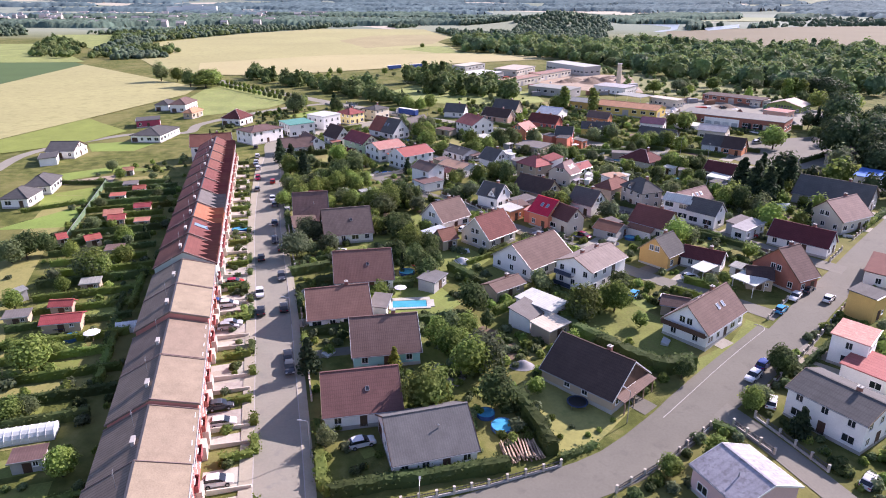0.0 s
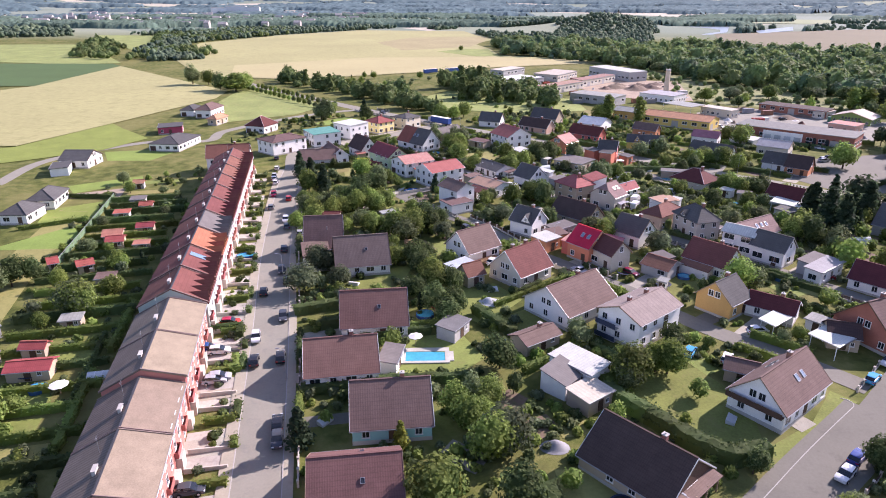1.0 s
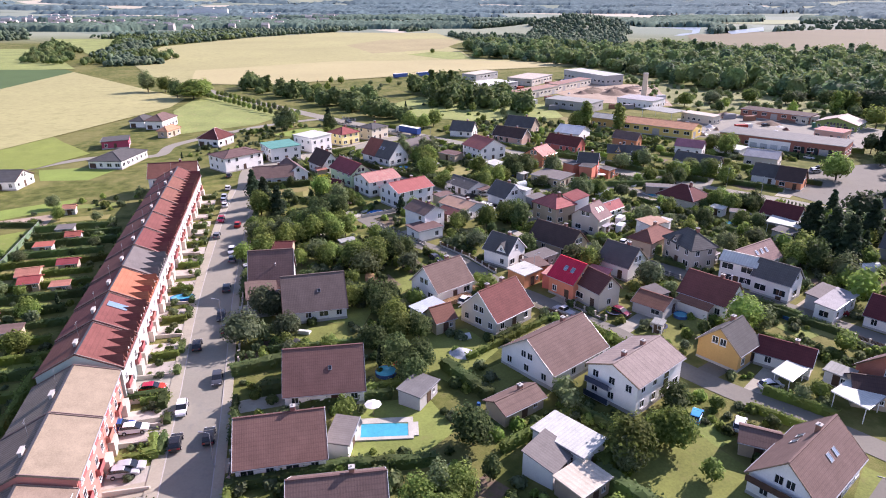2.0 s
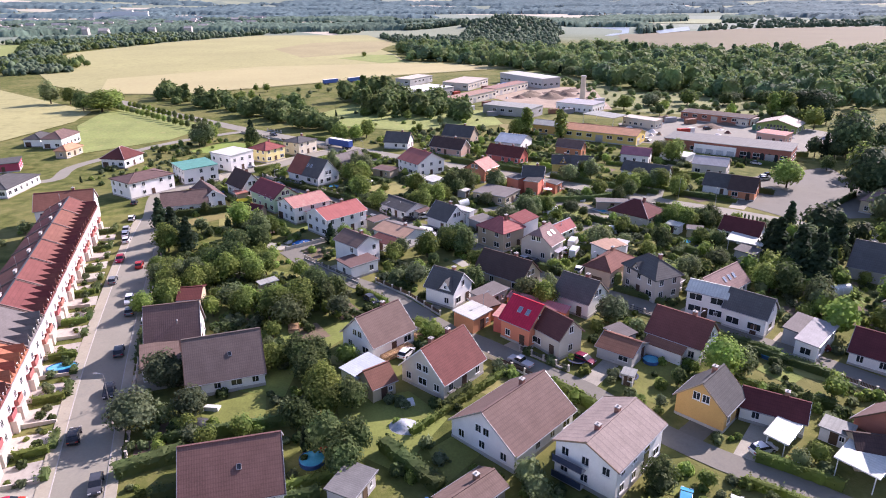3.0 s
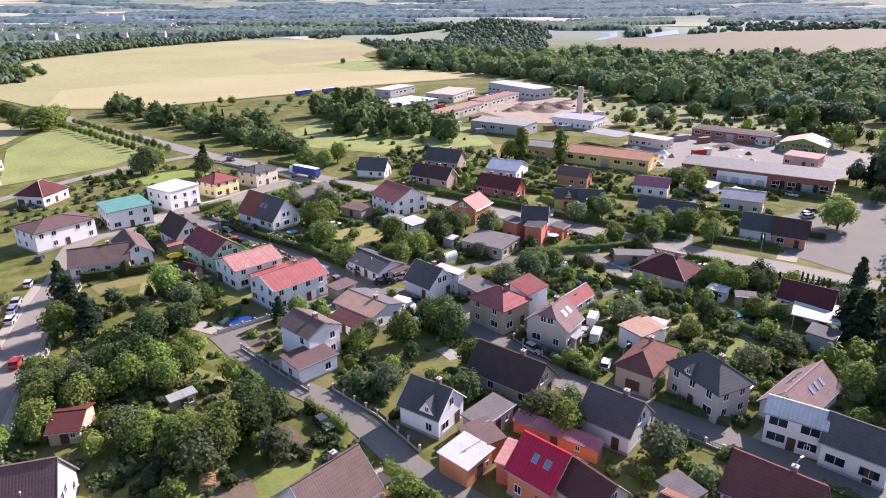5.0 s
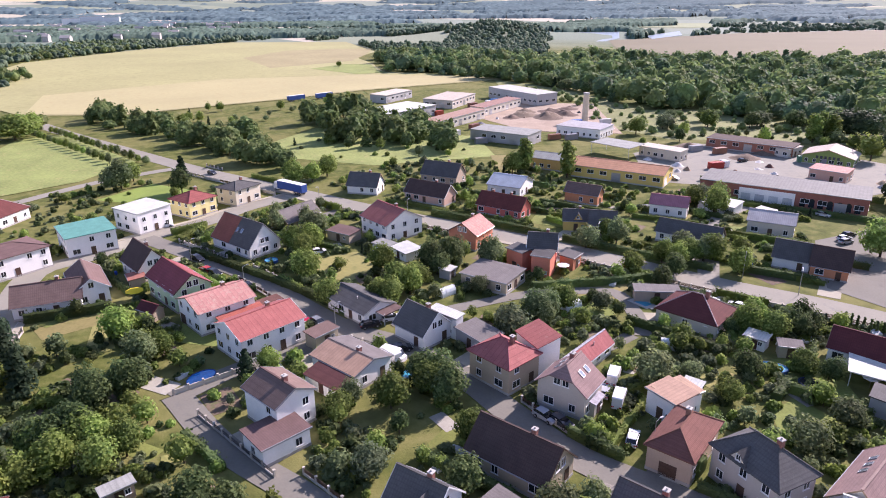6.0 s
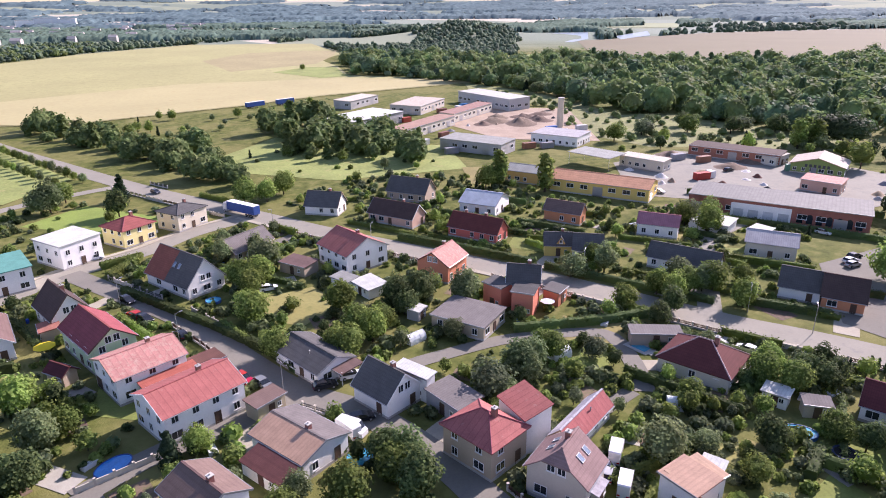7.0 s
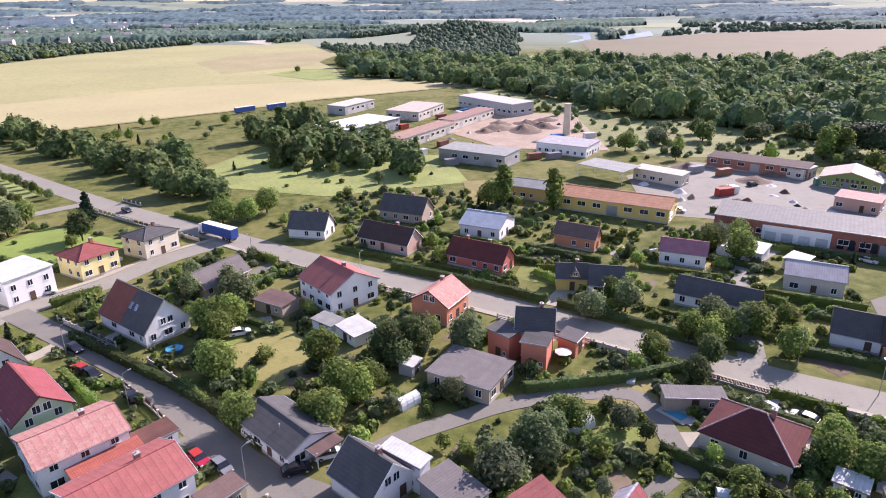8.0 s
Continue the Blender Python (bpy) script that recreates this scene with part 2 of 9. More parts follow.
class Shape:
    """Collects boxes, prisms and sheets for one mesh."""
    def __init__(self):
        self.v, self.f = [], []

    def add(self, verts, faces):
        n = len(self.v)
        self.v += [tuple(p) for p in verts]
        self.f += [tuple(i + n for i in f) for f in faces]
        return self

    def box(self, x0, y0, z0, x1, y1, z1):
        return self.add([(x0, y0, z0), (x1, y0, z0), (x1, y1, z0), (x0, y1, z0), (x0, y0, z1), (x1, y0, z1), (x1, y1, z1), (x0, y1, z1)],
                        [(3, 2, 1, 0), (4, 5, 6, 7), (0, 1, 5, 4), (1, 2, 6, 5), (2, 3, 7, 6), (3, 0, 4, 7)])

    def slab(self, quad, thick):
        """A sheet through four points, thick downwards."""
        low = [(p[0], p[1], p[2] - thick) for p in quad]
        return self.add(list(quad) + low, [(0, 1, 2, 3), (7, 6, 5, 4), (0, 4, 5, 1), (1, 5, 6, 2), (2, 6, 7, 3), (3, 7, 4, 0)])

    def fan(self, tri, thick):
        low = [(p[0], p[1], p[2] - thick) for p in tri]
        return self.add(list(tri) + low, [(0, 1, 2), (5, 4, 3), (0, 3, 4, 1), (1, 4, 5, 2), (2, 5, 3, 0)])

    def rod(self, a, b, r, r2=None, n=8):
        a, b = Vector(a), Vector(b)
        r2 = r if r2 is None else r2
        d = (b - a).normalized()
        u = d.orthogonal().normalized()
        w = d.cross(u)
        ring = [(a + (u * math.cos(2 * math.pi * i / n) + w * math.sin(2 * math.pi * i / n)) * r) for i in range(n)]
        ring += [(b + (u * math.cos(2 * math.pi * i / n) + w * math.sin(2 * math.pi * i / n)) * r2) for i in range(n)]
        return self.add(ring, [(i, (i + 1) % n, n + (i + 1) % n, n + i) for i in range(n)] + [tuple(range(n))[::-1], tuple(range(n, 2 * n))])

    def mesh(self, name, mat, smooth=False):
        return mesh_of(name, self.v, self.f, mat, smooth)


# shared window, door, skylight and chimney meshes
def window_meshes(w, h):
    t = 0.09
    out, inn = [(-w / 2, 0), (w / 2, 0), (w / 2, h), (-w / 2, h)], [(-w / 2 + t, t), (w / 2 - t, t), (w / 2 - t, h - t), (-w / 2 + t, h - t)]
    fr = Shape().add([(x, 0.06, z) for x, z in out] + [(x, 0.06, z) for x, z in inn] + [(x, -0.05, z) for x, z in out] + [(x, -0.03, z) for x, z in inn],
                     [f for i in range(4) for f in ((i, (i + 1) % 4, 4 + (i + 1) % 4, 4 + i), (8 + i, 8 + (i + 1) % 4, (i + 1) % 4, i), (4 + i, 4 + (i + 1) % 4, 12 + (i + 1) % 4, 12 + i))])
    fr.box(-0.035, -0.02, t, 0.035, 0.045, h - t).box(-w / 2 - 0.06, -0.02, -0.07, w / 2 + 0.06, 0.14, -0.005)
    pane = Shape().box(-w / 2 + t, -0.02, t, w / 2 - t, 0.02, h - t)
    return fr.mesh("window_frame", WHITE), pane.mesh("pane", GLASS)


WINDOW = {"n": window_meshes(1.2, 1.4), "w": window_meshes(1.9, 1.4), "s": window_meshes(0.8, 0.9), "h": window_meshes(2.6, 1.5)}

def ribbed_gate(w, h, n):
    """A sectional gate: one sheet with raised ribs across it."""
    prof = [(0.0, 0.05)]
    for i in range(1, n):
        z = h * i / n
        prof += [(z - 0.04, 0.05), (z - 0.02, 0.09), (z + 0.02, 0.09), (z + 0.04, 0.05)]
    prof.append((h, 0.05))
    v = [(sx * w / 2, d, z) for z, d in prof for sx in (-1, 1)] + [(-w / 2, -0.05, 0), (w / 2, -0.05, 0), (-w / 2, -0.05, h), (w / 2, -0.05, h)]
    m = len(prof)
    return Shape().add(v, [(2 * i, 2 * i + 1, 2 * i + 3, 2 * i + 2) for i in range(m - 1)] + [(2 * m, 2 * m + 1, 1, 0), (2 * m - 2, 2 * m - 1, 2 * m + 3, 2 * m + 2)])


GATE = ribbed_gate(3.4, 3.3, 6).mesh("gate", GREYMETAL)
DOOR = Shape().box(-0.5, -0.05, 0, 0.5, 0.05, 2.1).box(-0.58, -0.05, 0, -0.5, 0.08, 2.18).box(0.5, -0.05, 0, 0.58, 0.08, 2.18).box(-0.5, -0.05, 2.1, 0.5, 0.08, 2.18).mesh("door", DARKWOOD)
GARAGE = ribbed_gate(2.5, 2.2, 5).mesh("garage_door", DARKWOOD)
CHIMNEY = Shape().box(-0.35, -0.35, -1.6, 0.35, 0.35, 0.9).mesh("chimney", BRICKRED)
CHIMNEY_CAP = Shape().box(-0.42, -0.42, 0.9, 0.42, 0.42, 1.02).rod((0, 0, 1.02), (0, 0, 1.25), 0.12).mesh("chimney_cap", CONCRETE)
VENT = Shape().rod((0, 0, -0.2), (0, 0, 0.6), 0.09).rod((0, 0, 0.6), (0, 0, 0.72), 0.16, 0.05).mesh("vent_pipe", GREYMETAL)
SKY_FRAME = Shape().box(-0.45, -0.65, 0, -0.37, 0.65, 0.1).box(0.37, -0.65, 0, 0.45, 0.65, 0.1).box(-0.37, -0.65, 0, 0.37, -0.57, 0.1).box(-0.37, 0.57, 0, 0.37, 0.65, 0.1).mesh("skylight_frame", GREYMETAL)
SKY_PANE = Shape().box(-0.37, -0.57, 0.02, 0.37, 0.57, 0.07).mesh("pane", surface("skylight_glass", (0.3, 0.35, 0.4), 0.06, 0.1, 1.0, 3.0, 0.0, metal=0.5))

HATCH_PANE = Shape().box(-0.37, -0.57, 0.02, 0.37, 0.57, 0.07).mesh("pane", GLASS)


def put_window(parent, kind, m):
    fr, pane = WINDOW[kind]
    o = part("window", fr, parent)
    o.matrix_local = m
    part("pane", pane, o)
    return o


def hall_front(parent, a, b, he, rnd):
    """A long works front: wide windows high in the wall and a gate now and then."""
    a, b = Vector((*a, 0)), Vector((*b, 0))
    d = b - a
    n = max(2, int(d.length / 4.6))
    yaw = math.degrees(math.atan2(d.y, d.x)) + 180
    for i in range(n):
        p = a + d * ((i + 0.5) / n)
        if (i + n) % 4 == 2:
            part("gate", GATE, parent).matrix_local = pose(p.x, p.y, 0.05, 0, 0, yaw)
        else:
            put_window(parent, "h", pose(p.x, p.y, min(2.0, he - 2.1), 0, 0, yaw))


def facade(parent, a, b, z0, floors, door=False, rnd=random, garage=False):
    """Windows along the wall from a to b (outside on the right-hand side), floor by floor."""
    a, b = Vector((*a, 0)), Vector((*b, 0))
    d = b - a
    ln = d.length
    n = max(1, int((ln - 0.6) / 2.9))
    yaw = math.degrees(math.atan2(d.y, d.x)) + 180
    for fl in range(floors):
        for i in range(n):
            p = a + d * ((i + 0.5) / n)
            here = pose(p.x, p.y, z0 + 0.95 + fl * 2.75, 0, 0, yaw)
            if fl == 0 and i == n // 2 and door:
                o = part("door", DOOR, parent)
                o.matrix_local = pose(p.x, p.y, z0 + 0.1, 0, 0, yaw)
            elif fl == 0 and i == 0 and garage and ln > 6:
                o = part("garage_door", GARAGE, parent)
                o.matrix_local = pose(p.x, p.y, z0 + 0.05, 0, 0, yaw)
            elif rnd.random() < 0.86:
                put_window(parent, rnd.choice("nnw") if fl == 0 else "n", here)


FOOTPRINTS = []


def gable_roof(L, W, he, hr, over=0.45, verge=0.35, thick=0.2):
    """Two slopes along x, and the ridge cap."""
    s = Shape()
    k = (hr - he) / (W / 2)
    y, z = W / 2 + over, he - k * over
    X = L / 2 + verge
    up = 0.12
    for sg in (-1, 1):
        q = [(-X, sg * y, z + up), (X, sg * y, z + up), (X, 0, hr + up), (-X, 0, hr + up)]
        s.slab(q if sg < 0 else q[::-1], thick)
    return s, Shape().box(-X, -0.16, hr + up - 0.06, X, 0.16, hr + up + 0.07)


def house(x, y, turn, L, W, he, hr, kind, roof, wall, chim=0, sky=0, vent=0, balc=0, porch=0, left="", slope="", cut=0.0):
    rnd = random.Random(int(x * 31 + y * 17))
    small = L * W < 42 or he < 2.9 and kind in ("flat", "shed")
    name = "house"
    if kind == "canopy":
        name = "carport"
    elif L > 26:
        name = "industrial_hall"
    elif small:
        name = "garden_shed" if L * W < 25 else "outbuilding"
    z = ground_z(x, y)
    told = SAY.get(wall, wall)
    e = empty(name, pose(x, y, z, 0, 0, turn), f"{told} rendered {name.replace('_', ' ')} with a {LOOK[roof]} {'flat' if kind in ('flat', 'canopy') else kind if kind != 'shed' else 'lean-to'} roof",
              {"house": "house", "carport": "carport", "industrial_hall": "hall"}.get(name, "shed"), "houses of the village" if name == "house" else "")
    FOOTPRINTS.append((x, y, radians(turn), L / 2 + 0.6, W / 2 + 0.6))
    hx, hy = L / 2, W / 2
    base = -0.6
    rm, wm = roof_mat(roof), wall_mat(wall)
    w = Shape()
    if kind == "gable":
        ring = [(-hy, base), (hy, base), (hy, he), (0, hr), (-hy, he)]
        v = [(-hx, a, b) for a, b in ring] + [(hx, a, b) for a, b in ring]
        w.add(v, [(0, 4, 3, 2, 1), (5, 6, 7, 8, 9)] + [(i, (i + 1) % 5, 5 + (i + 1) % 5, 5 + i) for i in range(5)])
        r, cap = gable_roof(L, W, he, hr)
        ro = part("roof", r.mesh("roof", rm), e, LOOK[roof] + " roof")
        k = (hr - he) / hy
        if cut:
            yb, zb = hy * cut, hr - k * hy * cut
            w = Shape()
            n0 = [(-hx, -hy, base), (-hx, hy, base), (-hx, hy, he), (-hx, yb, zb), (-hx, -yb, zb), (-hx, -hy, he), (hx, -hy, base), (hx, hy, base), (hx, hy, he), (hx, 0, hr), (hx, -hy, he)]
            w.add(n0, [(0, 5, 4, 3, 2, 1), (6, 7, 8, 9, 10), (0, 1, 7, 6), (0, 6, 10, 5), (1, 2, 8, 7)])
            jx, X, Y, up = yb * 0.9, hx + 0.35, hy + 0.45, 0.12
            ze = he - k * 0.45 + up
            r = Shape()
            for sg in (-1, 1):
                q = [(-X, sg * Y, ze), (X, sg * Y, ze), (X, 0, hr + up), (-X + jx, 0, hr + up), (-X, sg * yb, zb + up)]
                q = q if sg < 0 else q[::-1]
                low = [(a, b, c - 0.2) for a, b, c in q]
                r.add(q + low, [(0, 1, 2, 3, 4), (9, 8, 7, 6, 5)] + [(i, i + 5, (i + 1) % 5 + 5, (i + 1) % 5) for i in range(5)])
            r.fan([(-X, -yb, zb + up), (-X + jx, 0, hr + up), (-X, yb, zb + up)][::-1], 0.2)
            ro.data = r.mesh("roof", rm)
            cap = Shape().box(-X + jx, -0.16, hr + 0.06, X, 0.16, hr + 0.19)
        part("ridge_cap", cap.mesh("ridge_cap", rm), ro)
        for sg in (-1, 1):
            g = Shape().rod((-hx - 0.3, sg * (hy + 0.52), he - k * 0.45), (hx + 0.3, sg * (hy + 0.52), he - k * 0.45), 0.08, n=6)
            part("gutter", g.mesh("gutter", GREYMETAL), ro)
        if not small and not cut:
            board = rnd.choice((WHITE, WOOD, GREYMETAL, DARKWOOD))
            for sx in (-1, 1):
                x0, x1 = sorted((sx * (hx + 0.35), sx * (hx + 0.41)))
                ye, zv, zr = hy + 0.47, he - k * 0.45 + 0.17, hr + 0.17
                ring = [(-ye, zv), (0, zr), (ye, zv), (ye, zv - 0.28), (0, zr - 0.28), (-ye, zv - 0.28)]
                vb = [(x0, a, b) for a, b in ring] + [(x1, a, b) for a, b in ring]
                trim = Shape().add(vb, [(0, 1, 4, 5), (1, 2, 3, 4), (11, 10, 7, 6), (10, 9, 8, 7)] + [(i, i + 6, (i + 1) % 6 + 6, (i + 1) % 6) for i in range(6)])
                part("verge_board", trim.mesh("verge_board", board), ro)
        if slope:
            quad = [(-hx - 0.35, -hy - 0.45, he - k * 0.45 + 0.15), (hx + 0.35, -hy - 0.45, he - k * 0.45 + 0.15), (hx + 0.35, 0, hr + 0.15), (-hx - 0.35, 0, hr + 0.15)]
            part("roof_slope", Shape().slab(quad, 0.02).mesh("roof_slope", roof_mat(slope)), ro, LOOK[slope] + " slope of the roof")
        if left:
            X = hx + 0.35
            q = Shape()
            for sg in (-1, 1):
                yy, zz = hy + 0.45, he - k * 0.45
                quad = [(-X, sg * yy, zz + 0.15), (-X + L * 0.5, sg * yy, zz + 0.15), (-X + L * 0.5, 0, hr + 0.15), (-X, 0, hr + 0.15)]
                q.slab(quad if sg < 0 else quad[::-1], 0.02)
            part("roof_half", q.mesh("roof_half", roof_mat("brickrust")), ro, "brick-red tiled half of the roof")
        pitch = math.degrees(math.atan2(hr - he, hy))
        for i in range(sky):
            for sg in (-1, 1):
                o = part("skylight", SKY_FRAME, ro)
                o.matrix_local = pose((i - (sky - 1) / 2) * 1.9 + L * 0.08, sg * hy * 0.5, (he + hr) / 2 + 0.13, -pitch * sg, 0, 0) @ Matrix.Diagonal((1, 1, 1, 1) if sky > 1 else (0.7, 0.62, 1.6, 1))
                part("pane", SKY_PANE if sky > 1 else HATCH_PANE, o)
    elif kind == "hip":
        w.box(-hx, -hy, base, hx, hy, he)
        o, X, Y = 0.45, hx + 0.45, hy + 0.45
        rl = max(0.5, hx - hy)
        ze = he + 0.02
        r = Shape()
        A, B, C, D, P, Q = (-X, -Y, ze), (X, -Y, ze), (X, Y, ze), (-X, Y, ze), (-rl, 0, hr), (rl, 0, hr)
        r.slab([A, B, Q, P], 0.18).slab([C, D, P, Q], 0.18).fan([B, C, Q], 0.18).fan([D, A, P], 0.18)
        ro = part("roof", r.mesh("roof", rm), e, LOOK[roof] + " hipped roof")
        cap = Shape().rod((-rl, 0, hr + 0.02), (rl, 0, hr + 0.02), 0.13, n=6)
        for a, b in ((A, P), (D, P), (B, Q), (C, Q)):
            cap.rod((a[0], a[1], a[2] + 0.03), (b[0], b[1], b[2] + 0.03), 0.11, n=6)
        part("ridge_cap", cap.mesh("ridge_cap", rm if roof != "maroon" else surface("pale_mortar", (0.5, 0.36, 0.34))), ro)
    elif kind == "shed":
        w.add([(-hx, -hy, base), (hx, -hy, base), (hx, hy, base), (-hx, hy, base), (-hx, -hy, he), (hx, -hy, he), (hx, hy, hr), (-hx, hy, hr)],
              [(3, 2, 1, 0), (4, 5, 6, 7), (0, 1, 5, 4), (1, 2, 6, 5), (2, 3, 7, 6), (3, 0, 4, 7)])
        r = Shape().slab([(-hx - 0.25, -hy - 0.3, he + 0.1), (hx + 0.25, -hy - 0.3, he + 0.1), (hx + 0.25, hy + 0.2, hr + 0.2), (-hx - 0.25, hy + 0.2, hr + 0.2)], 0.15)
        ro = part("roof", r.mesh("roof", rm), e, LOOK[roof] + " lean-to roof")
    else:
        if kind == "flat":
            w.box(-hx, -hy, base, hx, hy, he)
        r = Shape().slab([(-hx - 0.3, -hy - 0.3, he + 0.12), (hx + 0.3, -hy - 0.3, he + 0.12), (hx + 0.3, hy + 0.3, he + 0.42), (-hx - 0.3, hy + 0.3, he + 0.42)], 0.2)
        ro = part("roof", r.mesh("roof", rm), e, LOOK[roof] + " flat roof")
        r2 = Shape().slab([(-hx - 0.34, -hy - 0.38, he + 0.15), (hx + 0.34, -hy - 0.38, he + 0.15), (hx + 0.34, -hy - 0.3, he + 0.17), (-hx - 0.34, -hy - 0.3, he + 0.17)], 0.26)
        part("fascia", r2.mesh("fascia", GREYMETAL), ro)
    if kind == "canopy":
        for sx in (-1, 1):
            for sy in (-1, 1):
                part("post", Shape().rod((sx * (hx - 0.2), sy * (hy - 0.2), -0.4), (sx * (hx - 0.2), sy * (hy - 0.2), he + 0.2), 0.08).mesh("post", WHITE), e)
        return e
    if w.v:
        if kind == "flat":
            w.box(-hx, hy - 0.5, he, hx, hy, he + 0.2)
        part("wall", w.mesh("wall", wm), e)
        if not small:
            part("plinth", Shape().box(-hx - 0.05, -hy - 0.05, base, hx + 0.05, hy + 0.05, 0.45).mesh("plinth", CONCRETE), e)
    floors = 2 if he > 4.9 else 1
    far = y > 300
    sides = [((hx, hy), (-hx, hy)), ((-hx, -hy), (hx, -hy)), ((hx, -hy), (hx, hy)), ((-hx, hy), (-hx, -hy))]
    if small:
        o = part("door", DOOR, e)
        o.matrix_local = pose(0, -hy, 0.05, 0, 0, 180)
        put_window(e, "s", pose(hx * 0.55, -hy, 1.0, 0, 0, 180))
    else:
        for i, (a, b) in enumerate(sides):
            mid = Vector(((a[0] + b[0]) / 2, (a[1] + b[1]) / 2, 0)).normalized()
            mid.rotate(Euler((0, 0, radians(turn))))
            if mid.y > 0.45:
                continue
            if name == "industrial_hall":
                hall_front(e, a, b, he, rnd)
                continue
            facade(e, a, b, 0.0, floors, i in (1, 2) and rnd.random() < 0.6, rnd, i == 3 and rnd.random() < 0.35)
        if kind == "gable" and hr - he > 2.3 and not far:
            for sg in (-1, 1):
                for dy in ((-0.75, 0.75) if W > 7 else (0.0,)):
                    put_window(e, "n", pose(sg * hx, dy, he + 0.25, 0, 0, 90 if sg < 0 else -90))
    k = 0.0 if kind == "flat" else 1.0
    for i in range(chim):
        o = part("chimney", CHIMNEY, e, "brick chimney stack")
        o.matrix_local = pose(L * (0.16 if i == 0 else -0.25), 0.35, hr - 0.1 + (0 if k else -0.4), 0, 0, 0)
        part("chimney_cap", CHIMNEY_CAP, o)
    if vent:
        o = part("vent_pipe", VENT, e)
        o.matrix_local = pose(L * 0.1, -hy * 0.45, he + (hr - he) * 0.55 + 0.1)
    if balc:
        b = Shape().box(-hx - 1.1, -hy, 2.7, -hx, hy, 2.85).box(-hx - 1.1, -hy, 2.85, -hx - 1.04, hy, 3.7)
        part("balcony", b.mesh("balcony", DARKWOOD), e, "dark timber balcony")
    if porch:
        q = Shape().slab([(-hx * 0.9, -hy - 2.6, 2.3), (hx * 0.55, -hy - 2.6, 2.3), (hx * 0.55, -hy, 3.4), (-hx * 0.9, -hy, 3.4)], 0.14)
        part("porch_roof", q.mesh("porch_roof", rm), e)
        part("porch_wall", Shape().box(-hx * 0.85, -hy - 2.3, base, hx * 0.5, -hy, 2.25).mesh("porch_wall", wm), e)
    return e

# ---- ground, fields, roads ----
def far_z(x, y):
    """The ground, with low hills past two kilometres."""
    z, r = ground_z(x, y), math.hypot(x, y)
    if r > 1900:
        f = min(1.0, (r - 1900) / 2600)
        z += 75 * f * f * (1.0 + 0.5 * noise.noise(Vector((x / 900, y / 900, 3))))
    return z + 23 * math.exp(-((x - 225) / 120) ** 2 - ((y - 1400) / 120) ** 2)


def ground_sheet():
    def axis(lo, hi, fine_lo, fine_hi, step):
        a = [fine_lo + i * step for i in range(int((fine_hi - fine_lo) / step) + 1)]
        s, p = step, fine_lo
        while p > lo:
            s *= 1.16
            p -= s
            a.insert(0, max(lo, p))
        s, p = step, a[-1]
        while p < hi:
            s *= 1.16
            p += s
            a.append(min(hi, p))
        return a
    xs, ys = axis(-4600, 4600, -200, 260, 10), axis(-700, 4900, -40, 460, 5)
    v = []
    for y in ys:
        for x in xs:
            v.append((x, y, far_z(x, y) - 0.02))
    n = len(xs)
    f = [(j * n + i, j * n + i + 1, (j + 1) * n + i + 1, (j + 1) * n + i) for j in range(len(ys) - 1) for i in range(n - 1)]
    return v, f


def ground_mat():
    m = bpy.data.materials.new("ground")
    m.use_nodes = True
    nt = m.node_tree
    b = nt.nodes["Principled BSDF"]
    pos = nt.nodes.new("ShaderNodeNewGeometry").outputs["Position"]
    big, mid, small = noise_tex(nt, pos, 0.03, 4), noise_tex(nt, pos, 0.25, 5), noise_tex(nt, pos, 3.0, 4)
    grass = ramp(nt, mid, [(0.36, (0.066, 0.08, 0.02)), (0.5, (0.128, 0.142, 0.036)), (0.64, (0.21, 0.20, 0.07))])
    grass = mix(nt, math_node(nt, "MULTIPLY", small, 0.6), grass, (0.085, 0.105, 0.028))
    near = mix(nt, ramp(nt, big, [(0.45, (0, 0, 0)), (0.6, (0.55, 0.55, 0.55))]), grass, (0.23, 0.21, 0.08))
    # far patchwork of fields and woods, its colours paled to carry haze
    vor = nt.nodes.new("ShaderNodeTexVoronoi")
    vor.inputs["Scale"].default_value = 0.0032
    nt.links.new(pos, vor.inputs["Vector"])
    sep = nt.nodes.new("ShaderNodeSeparateColor")
    nt.links.new(vor.outputs["Color"], sep.inputs[0])
    far = ramp(nt, sep.outputs[0], [(0.0, (0.20, 0.24, 0.18)), (0.3, (0.26, 0.29, 0.20)), (0.5, (0.44, 0.41, 0.31)), (0.62, (0.24, 0.28, 0.22)), (0.85, (0.48, 0.44, 0.34))])
    far.node.color_ramp.interpolation = "CONSTANT"
    sy = nt.nodes.new("ShaderNodeSeparateXYZ")
    nt.links.new(pos, sy.inputs[0])
    f = math_node(nt, "MULTIPLY", math_node(nt, "SUBTRACT", sy.outputs["Y"], 1000.0), 0.004)
    f = math_node(nt, "MINIMUM", math_node(nt, "MAXIMUM", f, 0.0), 1.0)
    nt.links.new(mix(nt, f, near, far), b.inputs["Base Color"])
    b.inputs["Roughness"].default_value = 0.95
    b.inputs["Specular IOR Level"].default_value = 0.1
    bp = nt.nodes.new("ShaderNodeBump")
    bp.inputs["Strength"].default_value, bp.inputs["Distance"].default_value = 0.6, 0.15
    nt.links.new(small, bp.inputs["Height"])
    nt.links.new(bp.outputs[0], b.inputs["Normal"])
    return m


gv, gf = ground_sheet()
tagged(new("ground", mesh_of("ground", gv, gf, ground_mat(), True)), "grassy ground of the village and fields beyond", "ground", kind="structure")


